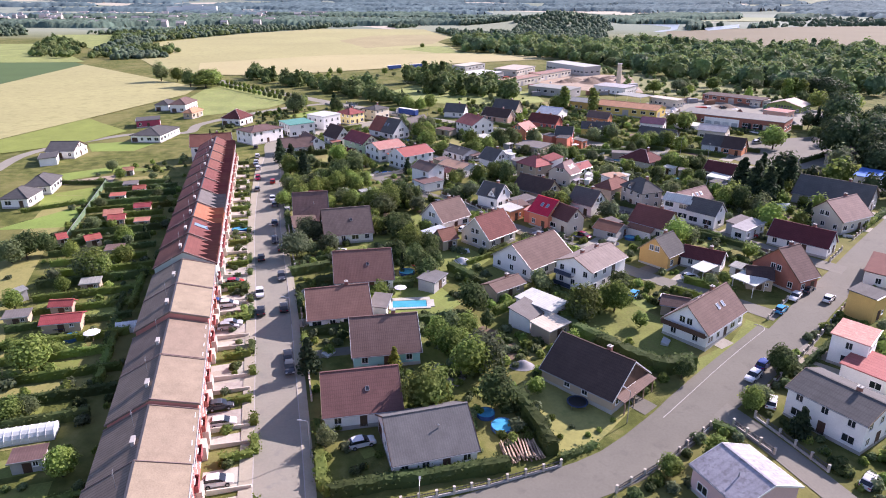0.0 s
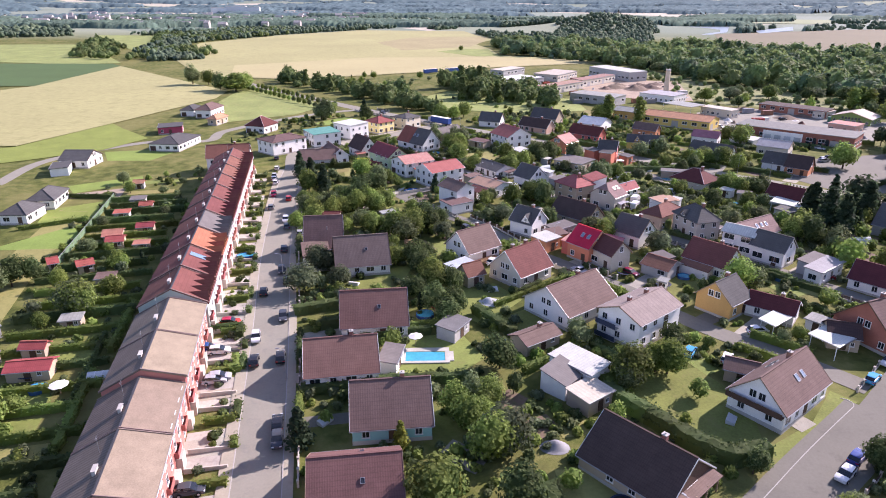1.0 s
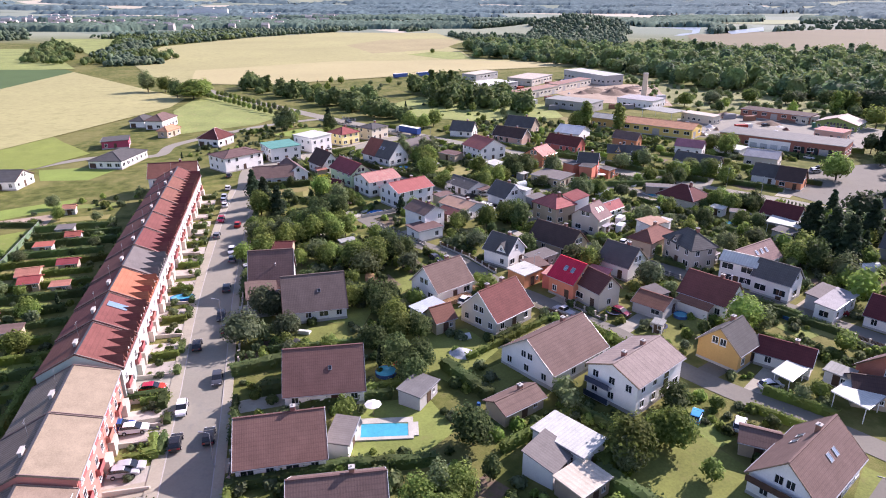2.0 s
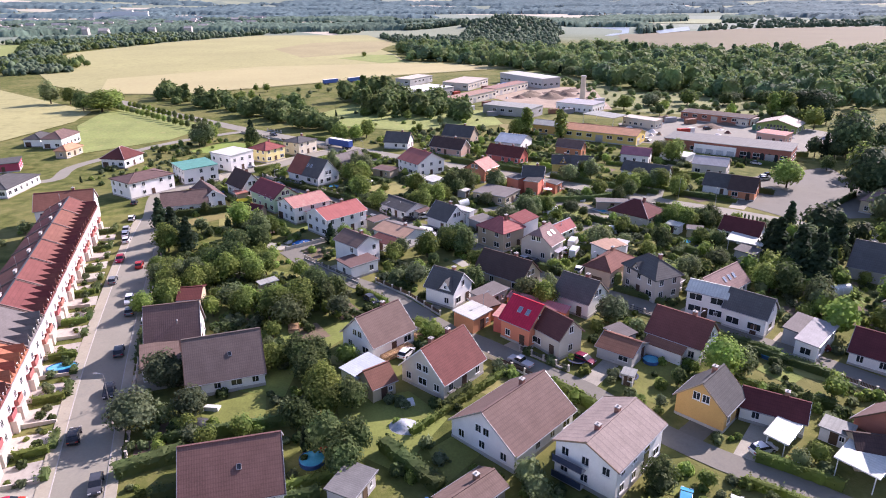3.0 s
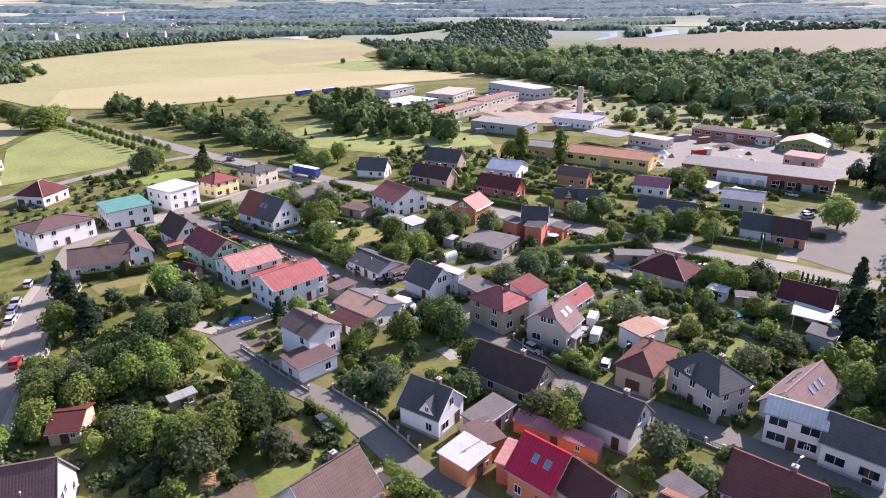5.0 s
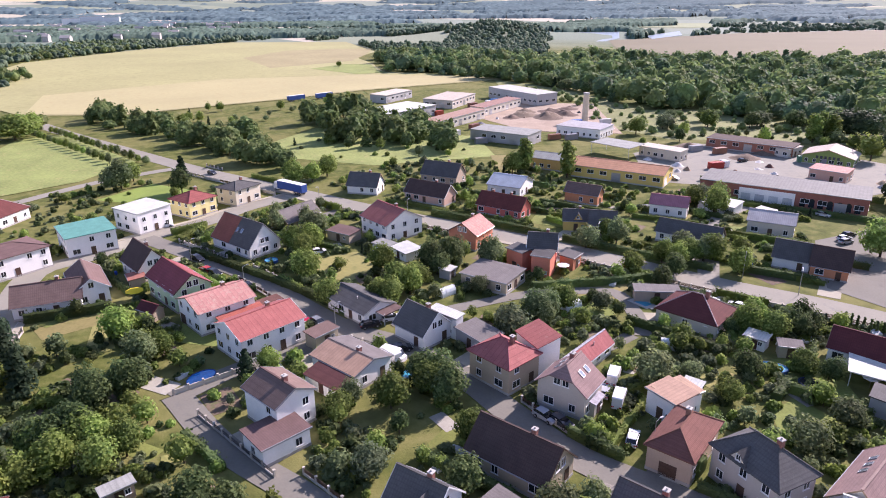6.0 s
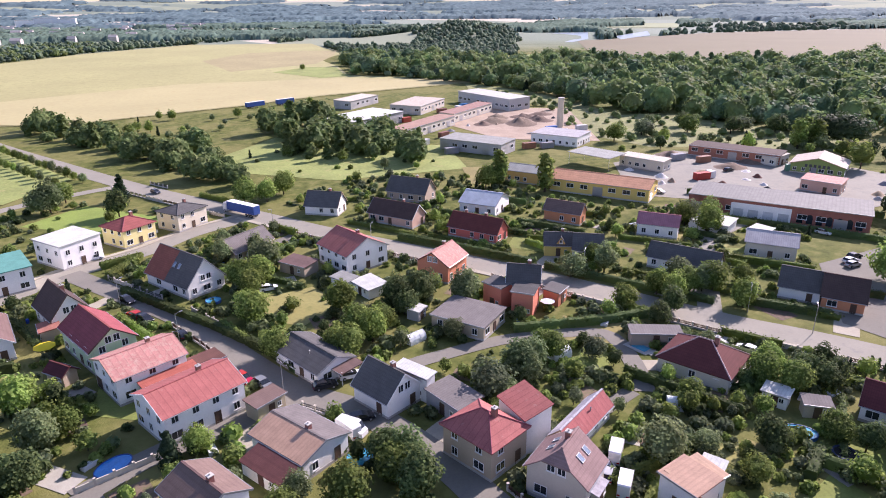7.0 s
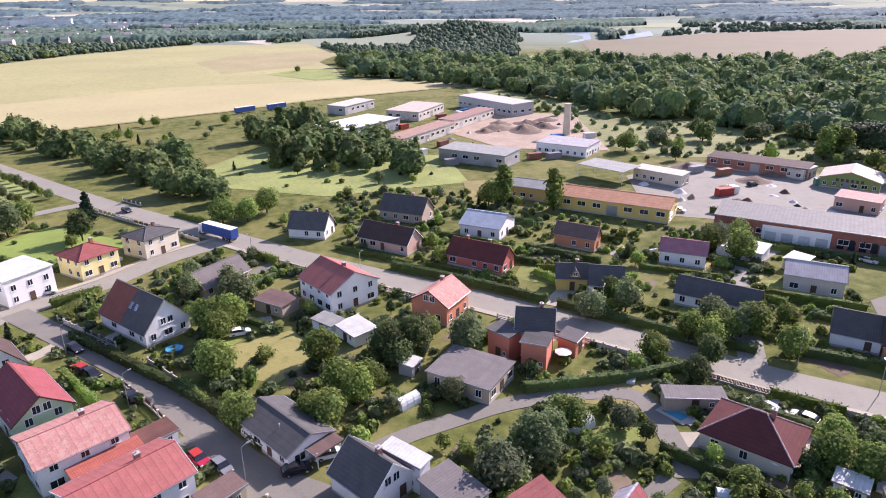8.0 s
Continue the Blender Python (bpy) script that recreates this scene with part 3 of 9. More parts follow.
def drape(name, poly, mat, lift, label, category="field", cell=12.0, kind="structure"):
    """A flat patch over the ground, cut to a polygon."""
    bm = bmesh.new()
    face = bm.faces.new([bm.verts.new((x, y, 0)) for x, y in poly])
    if face.normal.z < 0 or sum((poly[i][0] * poly[(i + 1) % len(poly)][1] - poly[(i + 1) % len(poly)][0] * poly[i][1]) for i in range(len(poly))) < 0:
        face.normal_flip()
    ys = [p[1] for p in poly]
    y = min(ys) + cell
    while y < min(max(ys), 262):
        bmesh.ops.bisect_plane(bm, geom=bm.verts[:] + bm.edges[:] + bm.faces[:], plane_co=(0, y, 0), plane_no=(0, 1, 0))
        y += cell
    for v in bm.verts:
        v.co.z = ground_z(v.co.x, v.co.y) + lift
    bmesh.ops.triangulate(bm, faces=bm.faces[:])
    me = bpy.data.meshes.new(name)
    bm.to_mesh(me)
    bm.free()
    me.materials.append(mat)
    return tagged(new(name, me), label, category, kind=kind)


def smooth_line(pts, step=3.0):
    """Catmull-Rom points along a polyline."""
    out = []
    p = [Vector(q) for q in pts]
    p = [p[0] * 2 - p[1]] + p + [p[-1] * 2 - p[-2]]
    for i in range(1, len(p) - 2):
        n = max(2, int((p[i + 1] - p[i]).length / step))
        for k in range(n):
            t = k / n
            out.append(0.5 * ((2 * p[i]) + (p[i + 1] - p[i - 1]) * t + (2 * p[i - 1] - 5 * p[i] + 4 * p[i + 1] - p[i + 2]) * t * t + (3 * p[i] - p[i - 1] - 3 * p[i + 1] + p[i + 2]) * t ** 3))
    return out + [p[-2]]


ROADS = []


def strip(name, pts, width, mat, lift, label, category, off=0.0, depth=0.0, kind="structure", avoid=True):
    """A band along a line: a road, a pavement or a kerb."""
    line = smooth_line(pts)
    s = Shape()
    v = []
    for i, p in enumerate(line):
        d = (line[min(i + 1, len(line) - 1)] - line[max(i - 1, 0)]).normalized()
        n = Vector((-d.y, d.x))
        a, b = p + n * (off + width / 2), p + n * (off - width / 2)
        za, zb = ground_z(*a) + lift, ground_z(*b) + lift
        v.append(((a.x, a.y, za), (b.x, b.y, zb)))
    vs, fs = [], []
    for a, b in v:
        vs += [a, b, (a[0], a[1], a[2] - depth - 0.03), (b[0], b[1], b[2] - depth - 0.03)]
    for i in range(len(v) - 1):
        k = i * 4
        fs += [(k, k + 1, k + 5, k + 4), (k + 1, k + 3, k + 7, k + 5), (k + 2, k, k + 4, k + 6)]
    if avoid:
        ROADS.append((line, width / 2 + abs(off)))
    return tagged(new(name, mesh_of(name, vs, fs, mat)), label, category, kind=kind)


ASPHALT = surface("asphalt", (0.262, 0.248, 0.198), 0.9, 0.12, 0.12, 2.5, 0.15, object_vary=0, world_space=True, stain=(0.21, 0.202, 0.176), stain_at=0.55)
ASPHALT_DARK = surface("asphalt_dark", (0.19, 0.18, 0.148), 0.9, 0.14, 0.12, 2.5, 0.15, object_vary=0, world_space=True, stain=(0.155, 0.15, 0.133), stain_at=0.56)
PAVING = surface("paving", (0.36, 0.33, 0.25), 0.9, 0.15, 0.3, 3.0, 0.2, object_vary=0, world_space=True, stain=(0.24, 0.22, 0.19))
KERB = surface("kerb_stone", (0.40, 0.38, 0.35), 0.9, 0.12, 0.5, 3.0, 0.2, object_vary=0, world_space=True)
ASPHALT_MID = surface("asphalt_mid", (0.168, 0.16, 0.13), 0.9, 0.14, 0.12, 2.5, 0.15, object_vary=0, world_space=True, stain=(0.132, 0.126, 0.104), stain_at=0.56)
WHEAT = surface("wheat", (0.345, 0.325, 0.142), 0.95, 0.2, 0.008, 0.35, 0.5, object_vary=0, world_space=True, stain=(0.27, 0.265, 0.11), stain_at=0.5)
BARLEY = surface("brown_barley", (0.325, 0.282, 0.138), 0.95, 0.2, 0.02, 0.3, 0.5, object_vary=0, world_space=True, stain=(0.26, 0.235, 0.11), stain_at=0.5)
WHEAT2 = surface("ripe_wheat", (0.395, 0.352, 0.172), 0.95, 0.12, 0.012, 0.35, 0.5, object_vary=0, world_space=True, stain=(0.36, 0.29, 0.13), stain_at=0.57)
STUBBLE = surface("ploughed_soil", (0.168, 0.147, 0.084), 0.95, 0.10, 0.01, 0.3, 0.4, object_vary=0, world_space=True)
MEADOW = surface("meadow", (0.23, 0.27, 0.08), 0.95, 0.4, 0.05, 0.9, 0.4, object_vary=0, world_space=True, stain=(0.33, 0.30, 0.12), stain_at=0.55)
CROP = surface("green_crop", (0.07, 0.12, 0.035), 0.95, 0.15, 0.03, 0.9, 0.4, object_vary=0, world_space=True)
LAWN = surface("lawn", (0.178, 0.208, 0.05), 0.95, 0.34, 0.16, 2.4, 0.4, object_vary=0.15, world_space=True, stain=(0.19, 0.19, 0.06), stain_at=0.55)
DRYGRASS = surface("dry_grass", (0.255, 0.235, 0.08), 0.95, 0.2, 0.1, 1.6, 0.4, object_vary=0.1, world_space=True, stain=(0.16, 0.17, 0.05), stain_at=0.55)
SOIL = surface("bare_soil", (0.36, 0.28, 0.205), 0.95, 0.3, 0.1, 1.2, 0.5, object_vary=0, world_space=True, stain=(0.31, 0.24, 0.17), stain_at=0.52)
YARD = surface("concrete_yard", (0.25, 0.24, 0.195), 0.9, 0.12, 0.08, 1.2, 0.2, object_vary=0, world_space=True, stain=(0.2, 0.195, 0.17), stain_at=0.5)
WATER = surface("lake_water", (0.16, 0.2, 0.22), 0.3, 0.1, 0.01, 0.1, 0.02, object_vary=0, world_space=True, spec=0.35)

SCRUB = surface("scrub_grass", (0.2, 0.215, 0.082), 0.95, 0.4, 0.06, 0.8, 0.4, object_vary=0, world_space=True, stain=(0.29, 0.25, 0.15), stain_at=0.54)
FRESH = surface("fresh_grass", (0.195, 0.26, 0.052), 0.95, 0.25, 0.1, 1.8, 0.4, object_vary=0.08, world_space=True, stain=(0.25, 0.28, 0.08), stain_at=0.58)
FARMEADOW = surface("far_meadow", (0.26, 0.29, 0.16), 0.95, 0.15, 0.01, 0.2, 0.2, object_vary=0, world_space=True)

drape("field", [(-140, 538), (-48, 594), (-1, 631), (120, 688), (98, 721), (19, 772), (10, 860), (-10, 950), (14, 1042), (-35, 1290), (-233, 1320), (-330, 1150), (-390, 950), (-350, 760), (-255, 600), (-200, 545)], WHEAT, 0.3, "pale gold ripe wheat field on the rise", cell=40)
drape("field", [(-200, 548), (-140, 540), (-48, 596), (-1, 634), (118, 690), (92, 718), (10, 745), (-120, 730), (-230, 640)], WHEAT2, 0.45, "lighter band of ripe wheat below the rise", cell=40)
drape("field", [(-147, 969), (-110, 1089), (-40, 1110), (8, 1104), (2, 1000), (-14, 900), (-58, 860), (-94, 830)], BARLEY, 0.36, "browner band of barley on the rise", cell=60)
drape("field", [(-53, 814), (-22, 862), (8, 850), (14, 790), (24, 762), (-5, 752)], MEADOW, 0.42, "grassy corner of the field with a lone tree", cell=60)
drape("field", [(-321, 485), (-334, 629), (-172, 468), (-167, 433), (-184, 354), (-199, 290), (-400, 290)], WHEAT, 0.3, "pale gold ripe wheat field by the new houses", cell=40)
drape("field", [(-250, 250), (-199, 288), (-186, 345), (-174.6, 333), (-150, 310), (-157.7, 284.5), (-175.8, 267), (-190, 255)], FRESH, 0.2, "green grass strip beside the wheat", cell=30)
drape("field", [(-321, 485), (-480, 470), (-600, 640), (-353, 650), (-334, 629)], CROP, 0.35, "dark green crop field", cell=40)
drape("field", [(-403, 645), (-700, 700), (-640, 900), (-529, 909), (-347, 655)], MEADOW, 0.3, "light green meadow", cell=40)
drape("field", [(-640, 1121), (-525, 1121), (-422, 888), (-405, 795), (-500, 930)], MEADOW, 0.3, "pale green meadow between tree belts", cell=40)
drape("field", [(-165, 470), (-147, 477), (-90, 410), (-100, 378), (-129, 352), (-160, 420)], MEADOW, 0.15, "mown meadow beside the tree row", cell=30)
drape("field", [(395, 1223), (724, 1400), (1500, 1500), (1150, 900), (567, 790), (405, 756), (324, 813), (327, 979)], STUBBLE, 0.4, "reddish brown ploughed field", cell=60)
drape("lake", [(363, 1500), (518, 1508), (435, 1278), (381, 1196), (303, 1192)], WATER, 0.6, "still lake reflecting the sky", "water")
drape("field", [(603, 1733), (780, 1820), (1000, 2300), (1200, 2480), (790, 1650)], FARMEADOW, 1.0, "bright meadow beyond the lake", cell=200)
drape("lake", [(502, 1332), (651, 1516), (580, 1347), (480, 1244)], WATER, 0.6, "narrow arm of a still lake", "water")
drape("field", [(184, 948), (272, 976), (240, 847), (185, 880)], MEADOW, 0.4, "bright meadow in the woods")
drape("yard", [(113, 255), (130, 285), (171, 298), (165, 265), (150, 238), (122, 238)], ASPHALT_MID, 0.06, "open grey asphalt yard", "yard")
drape("yard", [(110, 352), (122, 398), (157, 415), (210, 372), (225, 340), (171, 322)], YARD, 0.06, "concrete yard of the works", "yard")
drape("bare_ground", [(60, 520), (90, 560), (150, 540), (133, 441), (88, 455)], SOIL, 0.1, "bare sandy ground with spoil heaps", "soil")
drape("bare_ground", [(60, 402), (96, 398), (92, 372), (58, 376)], DRYGRASS, 0.1, "dry yellow grass plot", "grass")
drape("field", [(126, 470), (150, 424), (180, 418), (238, 394), (246, 420), (214, 480), (200, 512), (170, 510), (166, 560), (150, 620), (112, 690), (104, 600), (150, 545), (140, 480)], SCRUB, 0.06, "rough grass between the works and the woods", cell=60)
drape("field", [(-20, 480), (60, 445), (62, 400), (10, 390), (-50, 420)], MEADOW, 0.08, "rough meadow between tree belts", cell=30)

STREET = [(-20.5, 62), (-22.5, 71), (-27, 89), (-38.3, 133), (-50, 176), (-63, 232), (-68, 258), (-74, 286), (-64, 297), (-56, 309), (-41, 323), (-31, 337), (-16, 350)]
strip("road", STREET, 7.0, ASPHALT, 0.05, "grey asphalt street with parked cars", "road")
strip("pavement", STREET[:7], 1.9, PAVING, 0.13, "light paved footway beside the street", "pavement", off=4.55, depth=0.2)
strip("pavement", STREET[:7], 1.5, PAVING, 0.13, "narrow paved footway beside the street", "pavement", off=-4.35, depth=0.2)
strip("kerb", STREET[:7], 0.14, KERB, 0.14, "concrete kerb", "kerb", off=3.56, depth=0.2)
strip("kerb", STREET[:7], 0.14, KERB, 0.14, "concrete kerb", "kerb", off=-3.56, depth=0.2)
strip("pavement", STREET[8:], 1.6, PAVING, 0.14, "pale footway beside the cross street", "pavement", off=4.4, depth=0.2)
EAST = [(-14, 63.5), (0, 66.7), (9, 70), (18, 73.5), (27, 78), (34, 83.4), (41.5, 90), (54.5, 101.2), (68, 114), (79, 125.5), (95, 141.5), (119, 166), (150, 196)]
strip("road", EAST, 7.5, ASPHALT_MID, 0.056, "wide grey asphalt street", "road")
drape("pavement", [(14, 75.9), (19, 78), (23.8, 80.8), (28.5, 84.7), (34.7, 90.4), (38.3, 94.2), (44, 99.8), (52, 107.3), (60, 114.6), (64.2, 118.6), (66.5, 116.5), (69, 113), (54, 98.5), (36, 82), (26, 76)], ASPHALT_MID, 0.05, "asphalt footway beside the street", "pavement", cell=30)
strip("kerb", [(35.8, 88.9), (43.2, 96.2), (51.2, 104.1), (59.1, 111.5), (64.7, 116.6)], 0.12, KERB, 0.10, "thin white kerb edge", "kerb", depth=0.12, avoid=False)
strip("kerb", [(64.7, 116.6), (65.1, 117.6), (64.6, 118.5), (63.7, 118.9)], 0.12, KERB, 0.10, "white kerb bend", "kerb", depth=0.12, avoid=False)
ROADS.append((smooth_line([(23.8, 80.6), (34.7, 89.5), (44, 98.5), (64, 117)]), 1.6))
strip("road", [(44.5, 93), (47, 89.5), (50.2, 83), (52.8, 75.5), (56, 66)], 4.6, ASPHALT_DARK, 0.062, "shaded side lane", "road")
MAIN = [(-190, 530), (-147, 481), (-106, 438), (-67, 398), (-40, 373), (-17, 353), (5, 333), (28, 314), (47, 299), (64, 284), (79, 270), (92, 258), (106, 247), (130, 225), (170, 190)]
strip("road", MAIN, 8.0, ASPHALT, 0.06, "main road of grey asphalt", "road")
strip("pavement", MAIN[5:], 1.6, PAVING, 0.14, "paved footway along the main road", "pavement", off=-4.9, depth=0.2)
MIDDLE = [(-55, 310), (-44, 300), (-20, 278), (-6, 260), (4, 248), (16, 239), (26, 226), (32, 215), (39, 204), (48, 196), (58, 187), (68, 176), (77, 167), (92, 150), (97, 145)]
strip("road", MIDDLE, 5.6, ASPHALT_DARK, 0.064, "narrow village street of dark asphalt", "road")
strip("road", [(-24, 226), (-20, 230), (-14, 235), (-3, 241), (5, 247)], 4.6, ASPHALT_DARK, 0.068, "short dark asphalt lane", "road")
LOWER = [(-24, 227), (-13, 212), (2, 198), (13, 182), (21, 174), (29, 165), (36, 158), (42, 149), (51, 139), (61, 131), (70, 122)]
strip("road", LOWER, 4.8, ASPHALT_DARK, 0.066, "narrow dark lane between gardens", "road")
strip("road", [(-67, 397), (-81, 387), (-98, 370), (-121, 330), (-121, 307), (-147, 301), (-169, 266), (-165, 230)], 5.0, ASPHALT, 0.07, "pale side road to the new houses", "road")
strip("road", [(14, 247), (23.3, 252.9), (32.5, 256.4), (42.5, 259.5), (52.5, 260.4), (61.2, 259.8), (64.6, 257.4), (65, 251.9), (64.3, 244.9), (62.7, 238)], 3.6, ASPHALT_DARK, 0.072, "curved garden lane", "road")
strip("road", [(88, 262), (100, 285), (112, 305), (135, 320), (165, 318)], 5.0, YARD, 0.075, "track behind the houses", "road", avoid=False)

# ---- trees, shrubs and hedges ----
def leaf_quads(rng, pts, normals, size, loose_by=0.3):
    """Small leaf clumps: bent quads facing roughly outwards."""
    n = len(pts)
    nr = normals + rng.normal(0, loose_by, (n, 3)) + np.array([0, 0, 0.25])
    nr /= np.linalg.norm(nr, axis=1)[:, None]
    ref = rng.normal(0, 1, (n, 3))
    u = np.cross(nr, ref)
    u /= np.linalg.norm(u, axis=1)[:, None]
    w = np.cross(nr, u)
    s = size * rng.uniform(0.6, 1.4, (n, 1))
    a = pts - u * s - w * s * 0.7
    b = pts + u * s - w * s * 0.7 + nr * s * 0.25
    c = pts + u * s * 0.8 + w * s * 0.8
    d = pts - u * s * 0.8 + w * s * 0.8 + nr * s * 0.3
    v = np.stack([a, b, c, d], 1).reshape(-1, 3)
    f = np.arange(4 * n).reshape(-1, 4)
    return v, f


ICO = bmesh.new()
bmesh.ops.create_icosphere(ICO, subdivisions=1, radius=1)
ICO_V = np.array([v.co[:] for v in ICO.verts])
ICO_F = [tuple(v.index for v in f.verts) for f in ICO.faces]
ICO.free()


BALL = bmesh.new()
bmesh.ops.create_icosphere(BALL, subdivisions=2, radius=1)
BALL_V = np.array([v.co[:] for v in BALL.verts])
BALL_F = [tuple(v.index for v in f.verts) for f in BALL.faces]
BALL.free()


def lobed_crown(seed, r, h, z0, lobes, leaves_n, size, core=0.78):
    """A broad crown: a lobed dark core under a loose shell of leaf clumps."""
    rng = np.random.default_rng(seed)
    dirs = sphere_points(rng, lobes)
    dirs[:, 2] = np.abs(dirs[:, 2]) * 1.1 - 0.35
    dirs /= np.linalg.norm(dirs, axis=1)[:, None]
    amp, tight = rng.uniform(0.12, 0.46, lobes), rng.uniform(0.05, 0.16, lobes)
    half = np.array([r * rng.uniform(0.86, 1.0), r * rng.uniform(0.86, 1.0), h * 0.5])
    mid = np.array([rng.normal(0, 0.1 * r), rng.normal(0, 0.1 * r), z0 + h * 0.385])

    def reach(d):
        bump = (amp * np.exp(-(1 - d @ dirs.T) / tight)).max(axis=1)
        return (0.72 + bump) * np.where(d[:, 2] < -0.3, 0.95, 1.0)
    V = [BALL_V * (reach(BALL_V) * core * (1 + rng.normal(0, 0.07, len(BALL_V))))[:, None] * half + mid]
    F = list(BALL_F)
    d = sphere_points(rng, int(leaves_n * 1.25))
    d = d[d[:, 2] > -0.75][:leaves_n]
    n = len(d)
    q = reach(d) * (1.03 - 0.3 * rng.random(n) ** 1.6 + rng.normal(0, 0.05, n))
    pts = d * q[:, None]
    near = dirs[np.argmax(d @ dirs.T, axis=1)] * 0.42
    nrm = pts - near
    nrm /= np.linalg.norm(nrm, axis=1)[:, None] + 1e-6
    lv, lf = leaf_quads(rng, pts * half + mid, nrm, size, 0.34)
    base = len(BALL_V)
    V.append(lv)
    F += [tuple(int(i) + base for i in f) for f in lf]
    return np.concatenate(V), F


def sphere_points(rng, n):
    p = rng.normal(0, 1, (n, 3))
    return p / np.linalg.norm(p, axis=1)[:, None]


def crown_data(seed, r, h, z0, blobs, leaves_n, size, shape="round", core=0.66):
    rng = np.random.default_rng(seed)
    V, F, base = [], [], 0
    cs, rs = [], []
    for i in range(blobs):
        t = (i + 0.5) / blobs
        a = i * 2.4 + rng.uniform(-0.5, 0.5)
        if shape == "cone":
            z, rad = z0 + h * (0.04 + 0.9 * t), r * (1 - t) * 0.9 + 0.12 * r
            q, br = rad * 0.35, rad * 0.75 + 0.1
        elif shape == "column":
            z, rad = z0 + h * (0.08 + 0.86 * t), r
            q, br = r * 0.25, r * (0.85 - 0.45 * abs(t - 0.4))
        else:
            z = z0 + h * (0.22 + 0.6 * t)
            prof = math.sqrt(max(0.05, 1 - (2 * t - 0.85) ** 2 * 0.85))
            q, br = r * prof * rng.uniform(0.25, 0.80), r * rng.uniform(0.24, 0.44) * (1 if blobs > 12 else 1.25)
        cs.append((q * math.cos(a), q * math.sin(a), z))
        rs.append(br)
    cs, rs = np.array(cs), np.array(rs)
    for c, br in zip(cs, rs):
        jit = 1 + rng.normal(0, 0.2, (len(ICO_V), 1))
        v = ICO_V * jit * br * core * np.array([1, 1, 0.9]) + c
        V.append(v)
        F += [tuple(i + base for i in f) for f in ICO_F]
        base += len(v)
    per = max(6, leaves_n // blobs)
    for c, br in zip(cs, rs):
        d = sphere_points(rng, per)
        p = c + d * br * rng.uniform(0.66, 1.14, (per, 1)) * np.array([1, 1, 0.9])
        far = np.ones(per, bool)
        for c2, b2 in zip(cs, rs):
            if not np.allclose(c, c2):
                far &= np.linalg.norm(p - c2, axis=1) > b2 * 0.78
        p, d = p[far], d[far]
        if len(p):
            v, f = leaf_quads(rng, p, d, size)
            V.append(v)
            F += [tuple(int(i) + base for i in q) for q in f]
            base += len(v)
    return np.concatenate(V), F


def trunk_mesh(seed, h, r, spread):
    rng = random.Random(seed)
    s = Shape().rod((0, 0, -0.3), (0, 0, h * 0.55), r, r * 0.7, 8)
    for i in range(4):
        a = i * 1.6 + rng.random()
        s.rod((0, 0, h * (0.38 + 0.05 * i)), (spread * math.cos(a), spread * math.sin(a), h * (0.75 + 0.06 * i)), r * 0.5, r * 0.12, 6)
    return s.mesh("trunk", BARK, True)


PROTO = {}


def tree_proto(kind, seed, lod=1.0):
    """One tree of a kind, about 8 m high, out of sight of nothing: the first of its kind is placed too."""
    mats = {"round": GREENS[seed % 3], "dark": GREENS[3], "fir": NEEDLES, "poplar": GREENS[seed % 2], "silver": SILVER, "gold": YELLOWGREEN, "thuja": GREENS[seed % 2 + 2], "deep": SHADE_LEAVES}
    rng = random.Random(seed * 7 + 1)
    if kind in ("fir", "gold"):
        v, f = crown_data(seed, 2.0, 7.4, 0.5, 12, int(1300 * lod), 0.22 / lod ** 0.4, "cone")
    elif kind in ("poplar", "thuja"):
        v, f = crown_data(seed, 1.5 if kind == "poplar" else 0.8, 7.0, 0.6 if kind == "poplar" else 0.1, 9, int(1100 * lod), 0.21 / lod ** 0.4, "column")
    else:
        v, f = lobed_crown(seed, 3.2 + 0.5 * rng.random(), 7.2 + rng.random(), 0.5, 26 if lod > 0.5 else 14, 1150 if lod > 0.5 else 260, 0.195 if lod > 0.5 else 0.31)
    me = mesh_of("crown", [tuple(p) for p in v.tolist()], f, mats[kind])
    return me, trunk_mesh(seed, 6.5, 0.2, 1.3 if kind in ("round", "dark", "silver", "deep") else 0.3)


TREE_NAMES = {"deep": ("broadleaf_tree", "tall dense tree with its green darkened for shade"), "round": ("broadleaf_tree", "leafy green garden tree with an uneven crown"), "dark": ("broadleaf_tree", "dark green dense tree with an uneven crown"),
              "fir": ("conifer_tree", "dark green conifer with drooping boughs"), "poplar": ("poplar_tree", "tall narrow green poplar"), "silver": ("willow_tree", "silvery grey-green bushy garden tree"),
              "gold": ("conifer_tree", "yellow-green pointed garden conifer"), "thuja": ("thuja_tree", "slim dark evergreen column")}
VARIANTS = {"round": 7, "dark": 3, "fir": 3, "poplar": 2, "silver": 2, "gold": 1, "thuja": 2, "deep": 3}


